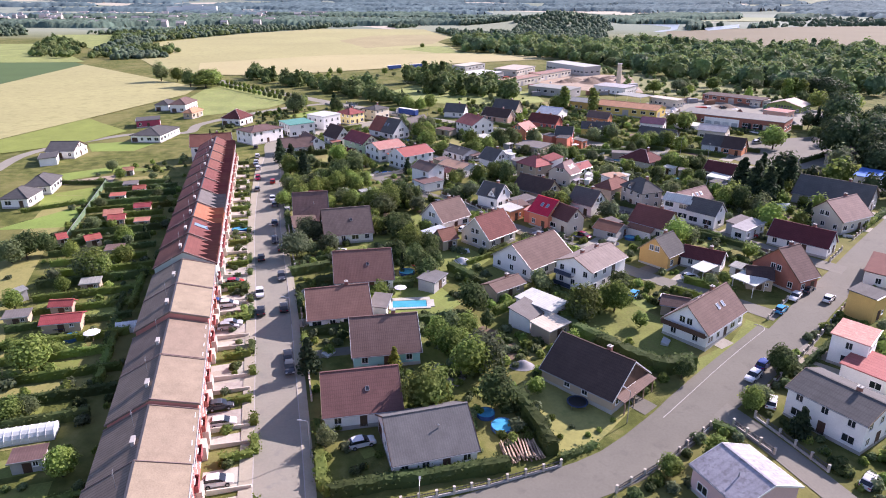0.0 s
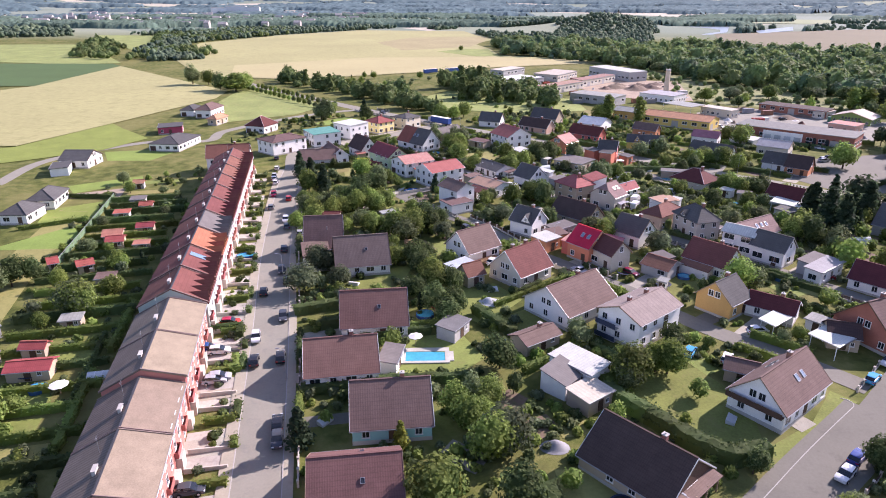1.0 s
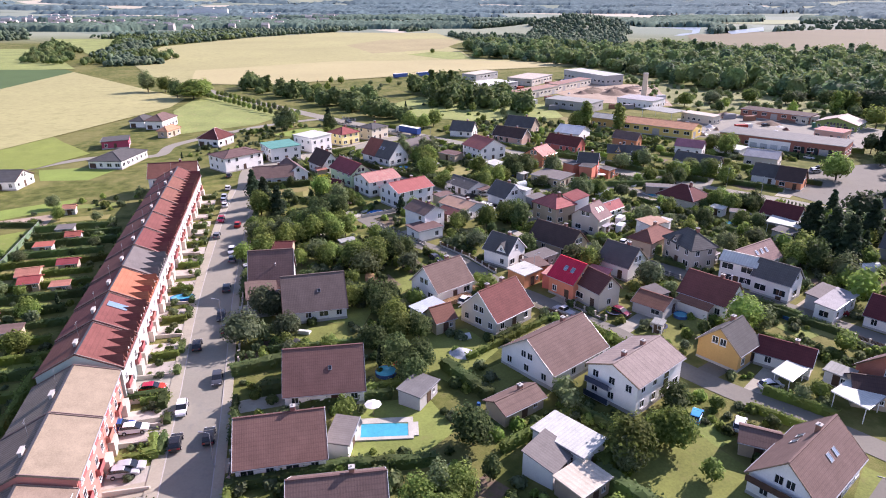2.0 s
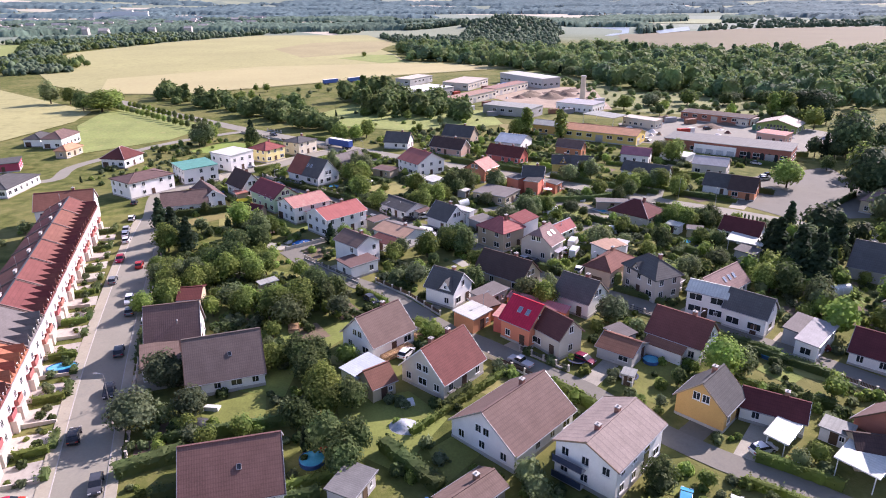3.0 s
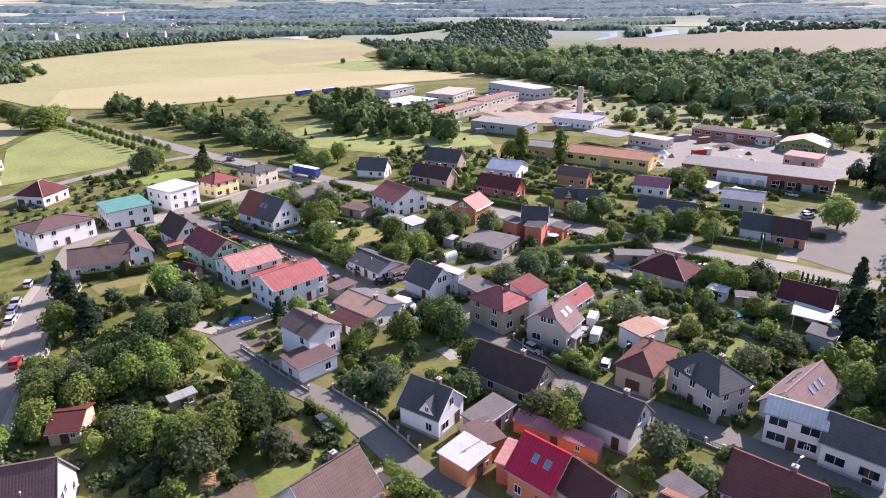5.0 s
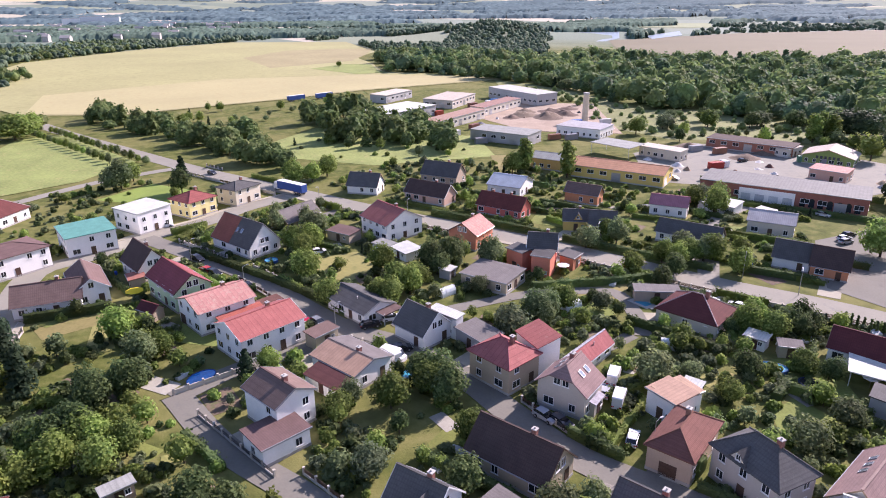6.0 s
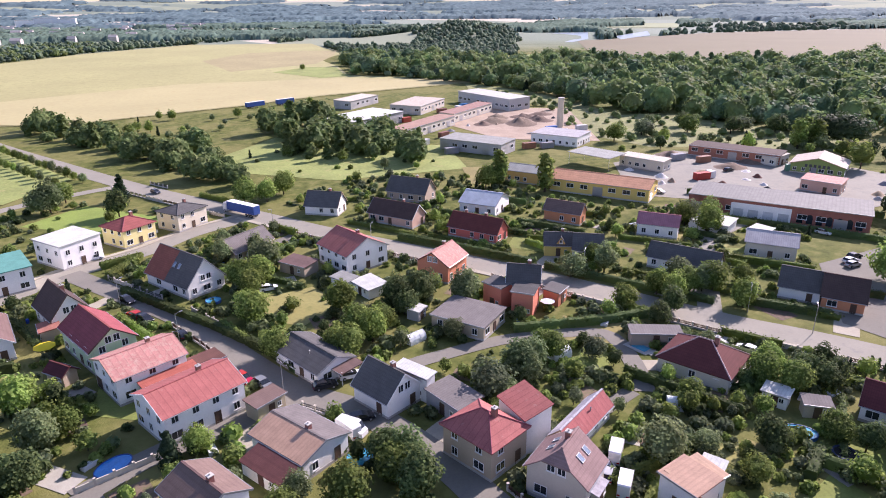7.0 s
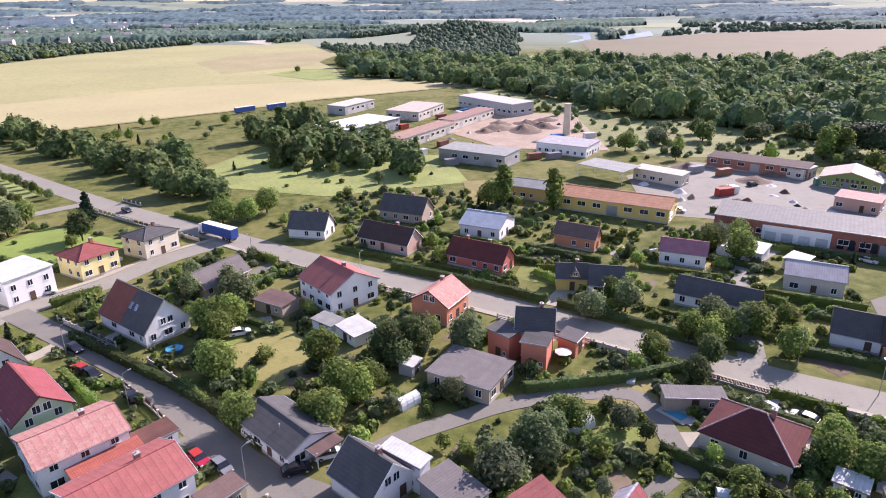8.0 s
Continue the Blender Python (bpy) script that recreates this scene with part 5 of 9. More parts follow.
house(75.4, 242.9, -48, 12.2, 10.0, 3.0, 6.4, "hip", "maroon", "beige", chim=1)
house(71.7, 253.9, -12, 9.4, 2.9, 2.6, 3.2, "flat", "greybrown", "tan")
house(-24.6, 298.5, -45, 16.8, 9.6, 3.2, 8.5, "gable", "slate", "white", sky=2, left="rustmix")
house(14.9, 305.8, -56, 12.7, 12.1, 5.2, 8.4, "gable", "redmetal", "white", chim=1)
house(-13.4, 317.3, 51, 13.3, 7.0, 3.0, 5.8, "gable", "greybrown", "tan")
house(51.7, 276.7, -18, 6.8, 6.3, 5.6, 8.6, "gable", "slate", "coral", chim=1)
house(45.7, 275.6, -54, 5.1, 3.9, 5.2, 5.8, "flat", "slate", "coral")
house(50.4, 270.9, -30, 4.6, 4.3, 5.4, 6.0, "flat", "slate", "coral")
house(58.4, 274.9, 48, 4.4, 3.6, 3.2, 3.8, "flat", "slate", "coral")
house(37.6, 267.1, -39, 11.9, 9.6, 3.0, 3.6, "flat", "greybrown", "tan")
house(36.2, 294.4, 52, 9.4, 8.3, 4.6, 7.2, "gable", "pinkmetal", "coral", chim=1)
house(7.1, 351.0, -21, 10.8, 7.5, 3.2, 6.8, "gable", "slate", "white", chim=1)
house(28.5, 337.0, -39, 15.8, 7.0, 3.2, 6.5, "gable", "darkbrown", "salmon", chim=1)
house(35.4, 361.3, -33, 14.3, 7.9, 3.4, 7.3, "gable", "slate", "tan", chim=1)
house(57.1, 344.4, -35, 12.0, 11.6, 3.6, 6.1, "gable", "bluemetal", "white")
house(50.0, 319.7, -40, 15.3, 6.6, 3.2, 6.4, "gable", "maroon", "coral", chim=2)
house(78.5, 329.0, -40, 11.3, 4.8, 3.8, 6.2, "gable", "brown", "orange")
YELLOW_HOUSE = house(68.1, 303.4, -14, 7.0, 4.8, 3.4, 5.8, "gable", "slate", "yellow", chim=1)
house(74.8, 299.5, -20, 7.3, 6.3, 3.2, 6.3, "gable", "slate", "white")
house(100.7, 313.1, -32, 10.8, 6.2, 3.8, 6.0, "gable", "lavred", "white")
house(95.1, 287.3, -42, 16.4, 5.8, 3.2, 5.9, "gable", "slate", "white")
house(122.1, 293.4, -35, 11.8, 8.8, 4.2, 6.2, "gable", "lavmetal", "beige")
house(112.9, 268.7, -40, 8.1, 6.8, 3.2, 6.5, "gable", "slate", "white")
house(118.6, 262.6, -39, 7.9, 7.6, 3.2, 6.8, "gable", "darkbrown", "orange")
BRICK_HALL = house(143.6, 323.0, -39, 48.8, 15.6, 5.6, 6.2, "flat", "greyhall", "brick")
house(101.5, 357.1, -38, 33.9, 12.6, 4.6, 6.5, "gable", "orangetile", "yellow")
house(81.1, 376.8, -38, 15.4, 9.9, 4.4, 5.9, "gable", "lightgrey", "yellow")
house(113.7, 395.5, -54, 18.9, 11.5, 5.0, 5.6, "canopy", "lightgrey", "white")
house(130.8, 388.0, -52, 18.4, 6.6, 4.2, 4.8, "flat", "tanmetal", "beige")
house(176.2, 345.5, -50, 12.3, 8.8, 4.0, 4.6, "flat", "pinkmetal", "salmon")
house(174.8, 396.6, -47, 35.7, 10.4, 4.2, 4.8, "flat", "darkbrown", "brick")
house(182.5, 388.0, -62, 14.0, 9.8, 3.6, 4.2, "flat", "tanmetal", "beige")
GREEN_HALL = house(194.0, 371.0, 46, 16.0, 18.0, 3.6, 6.2, "gable", "tanmetal", "fieldgreen")
house(72.4, 433.0, -40, 30.7, 13.7, 5.0, 5.6, "flat", "lightgrey", "grey")
house(24.5, 504.0, 47, 40.5, 21.7, 6.0, 6.6, "flat", "whitemetal", "grey")
house(54.2, 481.4, 51, 47.4, 9.4, 5.0, 5.6, "flat", "salmonhall", "beige")
house(84.2, 523.5, 51, 45.9, 9.4, 5.0, 5.6, "flat", "salmonhall", "beige")
house(108.4, 563.7, -63, 51.0, 16.7, 7.0, 7.6, "flat", "whitemetal", "grey")
house(114.0, 442.3, -42, 22.9, 15.7, 4.6, 5.2, "flat", "lavmetal", "white")
house(59.3, 554.6, 59, 36.3, 20.1, 5.0, 5.6, "flat", "tanmetal", "beige")
house(22.3, 580.4, 55, 31.9, 12.9, 5.0, 5.6, "flat", "tanmetal", "grey")
house(-67.9, 304.1, -57, 13.5, 12.1, 5.6, 6.2, "flat", "tealmetal", "white")
house(-58.1, 320.3, -39, 11.8, 10.8, 6.4, 7.0, "flat", "whitemetal", "white")
house(-46.8, 332.9, 51, 10.0, 9.5, 5.2, 7.4, "hip", "winered", "paleyellow", chim=1)
house(-35.1, 344.9, 53, 10.6, 9.0, 5.4, 7.0, "hip", "slate", "cream", chim=1)
house(-81.1, 288.4, 50, 16.2, 11.5, 5.6, 7.2, "hip", "brown", "white")
house(-103.4, 330.0, 74, 11.6, 10.1, 3.6, 7.4, "hip", "maroon", "white")
house(-129.8, 294.2, 87, 19.8, 13.0, 3.2, 5.4, "hip", "slate", "white")
house(-146.5, 325.9, -68, 11.4, 10.7, 3.2, 3.8, "flat", "slate", "redwall")
house(-145.6, 371.5, 87, 16.2, 8.7, 4.4, 7.0, "hip", "brown", "white")
house(-157.0, 374.9, 90, 12.7, 7.3, 3.4, 5.4, "hip", "slate", "white")
house(-132.5, 349.1, 80, 11.1, 4.9, 3.2, 5.0, "hip", "orangetile", "tan")
house(-151.6, 260.0, 3, 10.6, 11.3, 3.2, 5.8, "gable", "slate", "white")
house(-152.1, 247.9, -65, 10.8, 5.9, 2.8, 3.4, "flat", "slate", "white")
house(-131.5, 196.2, -84, 10.1, 7.6, 3.0, 5.4, "hip", "slate", "white")
house(-133.1, 210.7, -76, 12.7, 7.7, 3.0, 5.4, "hip", "slate", "white")
house(63.0, 87.5, -57, 12.0, 9.7, 5.4, 7.0, "gable", "slate", "white", chim=1)
house(75.8, 106.0, 46, 7.7, 6.0, 5.6, 6.2, "flat", "pinkmetal", "white")
house(75.5, 99.3, 41, 8.5, 7.5, 3.2, 3.8, "flat", "redmetal", "white")
house(40.6, 70.7, -68, 8.5, 9.9, 4.2, 6.0, "gable", "greypatch", "pinkwall", vent=1)
house(88.2, 122.7, 35, 5.5, 5.3, 5.4, 6.0, "flat", "slate", "yellow")
house(103.3, 141.0, 51, 14.8, 5.9, 3.2, 3.8, "flat", "maroon", "white")
house(-55.4, 272.2, -61, 14.5, 6.8, 3.7, 6.1, "gable", "brown", "white")
house(-60.5, 265.0, 17, 13.0, 8.4, 3.3, 6.3, "gable", "brown", "white", chim=1)
house(-40.2, 197.7, 5, 4.4, 6.9, 2.4, 3.6, "gable", "maroon", "tan")
house(0.7, 176.1, 42, 10.2, 8.9, 3.4, 7.6, "gable", "brown", "white", chim=1)
house(12.2, 164.0, 45, 10.8, 9.6, 3.3, 7.9, "gable", "rust", "beige", chim=2)
house(-1.8, 164.1, 46, 6.4, 4.2, 2.8, 3.4, "flat", "bluemetal", "white")
house(0.6, 160.2, 34, 4.5, 4.6, 3.0, 5.0, "gable", "rust", "tan")
house(-80.2, 124.2, 7, 4.3, 2.4, 2.2, 2.9, "gable", "redtile", "tan")
house(-76.7, 117.8, 13, 7.1, 4.1, 2.2, 3.0, "gable", "redtile", "tan")
house(-5.1, 218.3, -48, 8.7, 7.0, 5.8, 7.5, "gable", "brown", "white", chim=1)
house(-4.8, 211.0, 38, 7.8, 5.9, 3.2, 3.8, "flat", "brown", "white")
house(121.6, 195.0, -44, 20.6, 12.1, 3.2, 7.8, "gable", "slate", "grey", chim=1)
house(146.7, 217.8, 50, 13.7, 7.8, 3.5, 4.1, "flat", "blueroof", "white")
house(153.2, 245.2, 38, 15.0, 7.3, 4.0, 6.6, "hip", "lightbrown", "tan")
house(82.3, 231.6, -48, 3.8, 2.8, 2.3, 2.9, "flat", "whitemetal", "white")
house(86.4, 227.6, -23, 3.9, 2.5, 2.4, 3.0, "flat", "greybrown", "tan")
house(18.2, 287.0, -58, 7.0, 5.2, 2.3, 2.9, "flat", "whitemetal", "white")
house(1.5, 302.4, -39, 8.0, 5.1, 2.6, 3.2, "flat", "brown", "tan")
house(12.6, 291.1, -47, 5.6, 3.4, 2.3, 2.9, "flat", "lightgrey", "white")
house(-37.1, 257.8, -34, 4.5, 2.7, 2.4, 3.4, "gable", "maroon", "tan")
house(47.2, 173.0, -66, 4.6, 3.4, 2.4, 3.0, "flat", "greybrown", "grey")
house(44.0, 159.1, -35, 1.8, 1.6, 2.2, 2.8, "flat", "lightgrey", "grey")
house(61.3, 214.7, -45, 2.7, 1.8, 4.0, 4.6, "flat", "whitemetal", "white")
house(118.4, 315.3, -48, 11.0, 7.9, 2.6, 3.2, "flat", "whitemetal", "white")
house(126.8, 305.3, 35, 6.8, 4.5, 2.4, 3.0, "flat", "whitemetal", "grey")
house(-2.4, 136.2, 62, 5.8, 4.1, 2.6, 3.2, "flat", "greycorr", "grey")
house(-13.1, 124.3, 85, 6.4, 3.2, 2.6, 3.2, "flat", "greybrown", "white")
house(70.3, 141.9, -48, 3.9, 2.9, 2.4, 3.0, "flat", "lightgrey", "white")
house(49.0, 124.2, -24, 5.2, 4.5, 2.5, 3.6, "gable", "brown", "tan")
house(27.4, 272.2, 54, 3.1, 2.8, 2.2, 2.8, "flat", "whitemetal", "grey")
house(-45.8, 275.2, -63, 4.4, 3.4, 2.6, 3.2, "flat", "orangetile", "tan")
house(-92.7, 130.2, -40, 2.6, 1.8, 2.2, 2.8, "flat", "lightgrey", "grey")
house(-24.6, 202.0, 37, 4.0, 1.5, 2.4, 3.0, "flat", "lightgrey", "tan")
house(-101.1, 162.5, 38, 2.0, 4.4, 2.1, 2.8, "gable", "redtile", "tan")
house(-93.0, 177.0, 18, 4.0, 4.2, 2.2, 3.0, "gable", "redtile", "tan")
house(-96.2, 181.7, 20, 4.5, 5.2, 2.1, 2.9, "gable", "orangetile", "tan")
house(-92.4, 161.6, 37, 3.4, 3.4, 2.1, 2.8, "gable", "redtile", "tan")

house(24.4, 191.7, 42, 7.6, 4.0, 2.9, 3.5, "flat", "greybrown", "grey")
house(33.9, 186.4, -40, 13.6, 1.9, 2.2, 2.8, "shed", "lavred", "orange")
house(44.3, 215.3, 48, 3.2, 3.4, 2.4, 3.2, "shed", "greypatch", "beige")
house(2.0, 225.8, -46, 8.4, 3.6, 2.3, 3.2, "shed", "darkrust", "white")
house(11.9, 251.4, -52, 5.4, 4.4, 2.5, 3.1, "canopy", "brown", "white")


house(-17.1, 251.3, 40, 9.5, 2.6, 2.6, 3.3, "shed", "redtile", "white")
house(-12.5, 257.2, 40, 5.6, 3.6, 2.4, 3.0, "flat", "darkrust", "white")


def gablet(parent, x, side, w, up, depth, he, hy, roof, wall):
    """A small cross gable with a window, standing in the front of a roof."""
    y0, y1 = side * (hy + 0.1), side * (hy - depth)
    z0 = he - 0.2
    d = part("dormer", Shape().add([(x - w, y0, z0), (x + w, y0, z0), (x, y0, he + up), (x - w, y1, z0), (x + w, y1, z0), (x, y1, he + up)],
                                   [(0, 1, 2), (0, 3, 4, 1), (3, 5, 4), (0, 2, 5, 3), (1, 4, 5, 2)]).mesh("dormer", wall_mat(wall)), parent, "small gabled dormer")
    r = Shape()
    for sg in (-1, 1):
        q = [(x + sg * (w + 0.3), y0 + side * 0.3, z0 - 0.1), (x, y0 + side * 0.3, he + up + 0.15), (x, y1, he + up + 0.15), (x + sg * (w + 0.3), y1, z0 - 0.1)]
        r.slab(q, 0.12)
    part("dormer_roof", r.mesh("dormer_roof", roof_mat(roof)), d)
    put_window(d, "s", pose(x, y0 + side * 0.02, he + 0.3, 0, 0, 180 if side < 0 else 0))


gablet(SLATE_HOUSE, 1.6, -1, 1.7, 2.3, 3.0, 4.0, 3.45, "slate", "white")
gablet(YELLOW_HOUSE, 0.6, -1, 1.3, 1.9, 2.2, 3.4, 2.4, "slate", "yellow")
gablet(RED_GREY_HOUSE, -1.0, -1, 1.6, 1.8, 3.0, 5.4, 3.55, "slate", "beige")

# timber gable and open porch of the barn house
part("gable_cladding", Shape().add([(7.12, -5.3, 2.75), (7.12, 5.3, 2.75), (7.12, 0, 6.9), (7.05, -5.3, 2.75), (7.05, 5.3, 2.75), (7.05, 0, 6.9)], [(0, 1, 2), (0, 3, 4, 1), (1, 4, 5, 2), (2, 5, 3, 0)]).mesh("gable_cladding", DARKWOOD), BARN_HOUSE, "dark stained timber gable")
for py in (-4.4, -1.4, 1.6, 4.6):
    part("porch_post", Shape().box(8.5, py - 0.09, -0.3, 8.68, py + 0.09, 2.6).mesh("porch_post", WOOD), BARN_HOUSE)
part("porch_roof", Shape().slab([(7.1, -5.2, 2.85), (8.9, -5.2, 2.5), (8.9, 5.2, 2.5), (7.1, 5.2, 2.85)], 0.12).mesh("porch_roof", roof_mat("brown")), BARN_HOUSE, "narrow brown porch roof")
# balconies and the tall stair window of the white two-storey house
NAVY = surface("navy_panel", (0.035, 0.05, 0.08), 0.6)
for z in (0.35, 3.0):
    part("balcony_floor", Shape().box(-7.95, -0.2, z - 0.15, -6.75, 4.5, z).mesh("balcony_floor", CONCRETE), BALCONY_HOUSE)
    part("balcony_panel", Shape().box(-7.97, -0.2, z, -7.9, 4.5, z + 1.0).mesh("balcony_panel", NAVY), BALCONY_HOUSE, "dark blue balcony panel")
part("stair_window", Shape().box(1.2, -4.82, 0.6, 2.6, -4.74, 5.0).mesh("stair_window", GLASS), BALCONY_HOUSE, "tall dark stair window")

# wide windows of the joined white and grey houses
for e_, hy_, zs in ((WHITE_PAIR, 2.15, (0.9, 3.5)), (SLATE_PAIR, 3.05, (1.1,))):
    for z in zs:
        for x in (-2.1, 2.1):
            put_window(e_, "h", pose(x, -hy_ - 0.03, z, 0, 0, 180))

# gates and tall arched windows of the brick hall
ARCH = Shape()
arch = [(-0.8, 0)] + [(0.8 * math.cos(math.pi * (1 - k / 8)), 2.0 + 0.8 * math.sin(math.pi * (1 - k / 8))) for k in range(9)] + [(0.8, 0)]
ARCH.add([(x, 0.04, z) for x, z in arch] + [(x, -0.1, z) for x, z in arch], [tuple(range(len(arch)))] + [(i, i + 1, len(arch) + i + 1, len(arch) + i) for i in range(len(arch) - 1)])
ARCH = ARCH.mesh("arched_window", GLASS)
part("wall_panel", Shape().box(-12, -7.9, 0.4, 4.5, -7.8, 4.6).mesh("wall_panel", wall_mat("white")), BRICK_HALL, "white rendered stretch of wall")
WHITE_GATE = ribbed_gate(2.8, 2.8, 4).mesh("gate", surface("pale_gate", (0.55, 0.56, 0.55), 0.6))
for k in range(4):
    part("gate", WHITE_GATE, BRICK_HALL).matrix_local = pose(-9.8 + k * 4.1, -7.92, 0.1, 0, 0, 180)
for k in range(7):
    part("arched_window", ARCH, BRICK_HALL).matrix_local = pose(6.8 + k * 2.5, -7.8, 0.9, 0, 0, 180)
# unreadable lettering on the green gable, as plain bars
for k in range(6):
    part("letter_bar", Shape().box(-8.06, -4.2 + k * 1.5, 2.6, -8.0, -3.3 + k * 1.5, 3.7).mesh("letter_bar", DARK), GREEN_HALL, "dark painted letter bar")

# ---- gardens: lawns, hedges, fences ----
def clear(x, y, gap=0.5, roads=True):
    """True where no building or road stands within the gap."""
    for fx, fy, a, hx, hy in FOOTPRINTS:
        dx, dy = x - fx, y - fy
        if abs(dx) + abs(dy) > 40:
            continue
        u, w = dx * math.cos(a) + dy * math.sin(a), -dx * math.sin(a) + dy * math.cos(a)
        if abs(u) < hx + gap and abs(w) < hy + gap:
            return False
    if roads:
        for line, half in ROADS:
            for p in line:
                if abs(p.x - x) < half + gap + 3 and abs(p.y - y) < half + gap + 3 and math.hypot(p.x - x, p.y - y) < half + gap + 0.6:
                    return False
    return True


FENCE_POST = Shape().box(-0.15, -0.15, -0.3, 0.15, 0.15, 1.25).box(-0.18, -0.18, 1.25, 0.18, 0.18, 1.32).mesh("post", surface("pale_post", (0.52, 0.47, 0.40)))


def fence(x0, y0, x1, y1, kind):
    """A garden fence of one run: posts, a low wall, and boards or mesh between."""
    ln = math.hypot(x1 - x0, y1 - y0)
    turn = math.degrees(math.atan2(y1 - y0, x1 - x0))
    zx = (ground_z(x1, y1) - ground_z(x0, y0)) / ln
    label = {"board": "weathered brown board fence on a low wall", "wall": "pale rendered garden wall with posts", "mesh": "dark steel rail fence on a low wall"}[kind]
    e = empty("fence", pose(x0, y0, ground_z(x0, y0), 0, 0, turn), label, "fence", "garden fences")
    n = max(2, round(ln / 2.6) + 1)
    for i in range(n):
        d = ln * i / (n - 1)
        part("post", FENCE_POST, e).matrix_local = pose(d, 0, zx * d)
    w = Shape().slab([(0, -0.1, 0.35), (ln, -0.1, 0.35 + zx * ln), (ln, 0.1, 0.35 + zx * ln), (0, 0.1, 0.35)], 0.65)
    part("low_wall", w.mesh("low_wall", CONCRETE), e)
    top = Shape()
    if kind == "wall":
        top.slab([(0, -0.07, 1.0), (ln, -0.07, 1.0 + zx * ln), (ln, 0.07, 1.0 + zx * ln), (0, 0.07, 1.0)], 0.64)
        part("wall_panel", top.mesh("wall_panel", wall_mat("beige")), e)
    else:
        k = int(ln / 0.22)
        for i in range(k):
            d = ln * (i + 0.5) / k
            wd = 0.07 if kind == "board" else 0.02
            top.box(d - wd, -0.02, 0.42 + zx * d, d + wd, 0.02, 1.15 + zx * d)
        for z in (0.55, 1.0):
            top.slab([(0, -0.04, z), (ln, -0.04, z + zx * ln), (ln, 0.04, z + zx * ln), (0, 0.04, z)], 0.07)
        part("boarding" if kind == "board" else "railing", top.mesh("boarding", DARKWOOD if kind == "board" else DARK), e)
    return e


rng = random.Random(5)
LAWNS = []


def lawn(poly, mat=None, label="mown green lawn"):
    LAWNS.append(poly)
    return drape("lawn", poly, mat or LAWN, 0.012 + 0.0005 * len(LAWNS), label, "lawn", cell=6.0)


lawn([(27, 117), (33, 124), (42, 127), (48, 117), (46, 104), (38, 102), (30, 109)], LAWN, "sunlit garden lawn")
lawn([(14, 99), (24, 100), (32, 92), (24, 83), (18, 80), (16, 86)], DRYGRASS, "half-dry lawn beside the barn house")
lawn([(56, 112), (63, 121), (66, 118), (46, 101), (43, 103)])
lawn([(-13, 134), (-1, 137), (4, 128), (-2, 121), (-12, 122)], LAWN)
lawn([(-20, 186), (-15, 186), (-13, 175), (-15, 160), (-25, 163), (-19, 172)], LAWN, "bright lawn between garden trees")
lawn([(-15, 178), (-3, 190), (0, 186), (-12, 172)], LAWN)
lawn([(-6, 157), (6, 160), (12, 152), (4, 140), (-4, 146)], LAWN)
lawn([(20, 150), (30, 158), (33, 152), (24, 143)], LAWN)
lawn([(40, 158), (48, 170), (56, 164), (48, 152)], LAWN)
lawn([(-7, 287), (5, 292), (12, 282), (4, 272), (-6, 277)], DRYGRASS, "yellowing garden lawn")
lawn([(-14, 291), (-4, 300), (0, 294), (-9, 284)], LAWN)
lawn([(-72, 372), (-40, 352), (-52, 338), (-84, 352)], FRESH, "bright green grass corner by the road")
lawn([(58, 268), (70, 262), (66, 254), (54, 258)], DRYGRASS, "garden lawn behind the orange house")
lawn([(53, 249), (59, 256), (62, 251), (58, 244)], LAWN)
lawn([(-50, 262), (-42, 262), (-38, 250), (-46, 246)], DRYGRASS, "dry garden lawn")
lawn([(-30, 254), (-21, 250), (-20, 243), (-29, 246)], LAWN)
lawn([(85.5, 221), (91, 218.5), (89, 209), (82.8, 215.3)], LAWN)
lawn([(73.2, 211), (79.4, 214.6), (82.8, 207.9), (77.4, 205.6), (71.6, 206.2)], LAWN)
lawn([(-28.5, 158.3), (-18.5, 162.4), (-17, 153.6), (-26.6, 153.2)], LAWN, "bright lawn behind the bungalows")
lawn([(8.4, 144.6), (13.5, 148.4), (16.5, 143.5), (10.9, 137.6)], LAWN)
lawn([(-60.1, 255.1), (-47.5, 260.7), (-46.6, 256.1), (-55.8, 249.7)], DRYGRASS, "dry lawn beside a dark hedge")
lawn([(80, 226), (90, 228), (92, 220), (82, 216)], LAWN)
lawn([(60, 318), (72, 312), (66, 304), (56, 310)], LAWN)
lawn([(112, 300), (124, 296), (118, 286), (108, 290)], LAWN)
lawn([(96, 318), (108, 312), (102, 302), (92, 308)], DRYGRASS, "dry garden grass")

# strips of garden behind the terrace, each with its hedge
RX, RY = -0.272, 0.962
BX, BY = -0.962, -0.272


def behind(s, d):
    return (-37 + RX * s + BX * d, 60.2 + RY * s + BY * d)


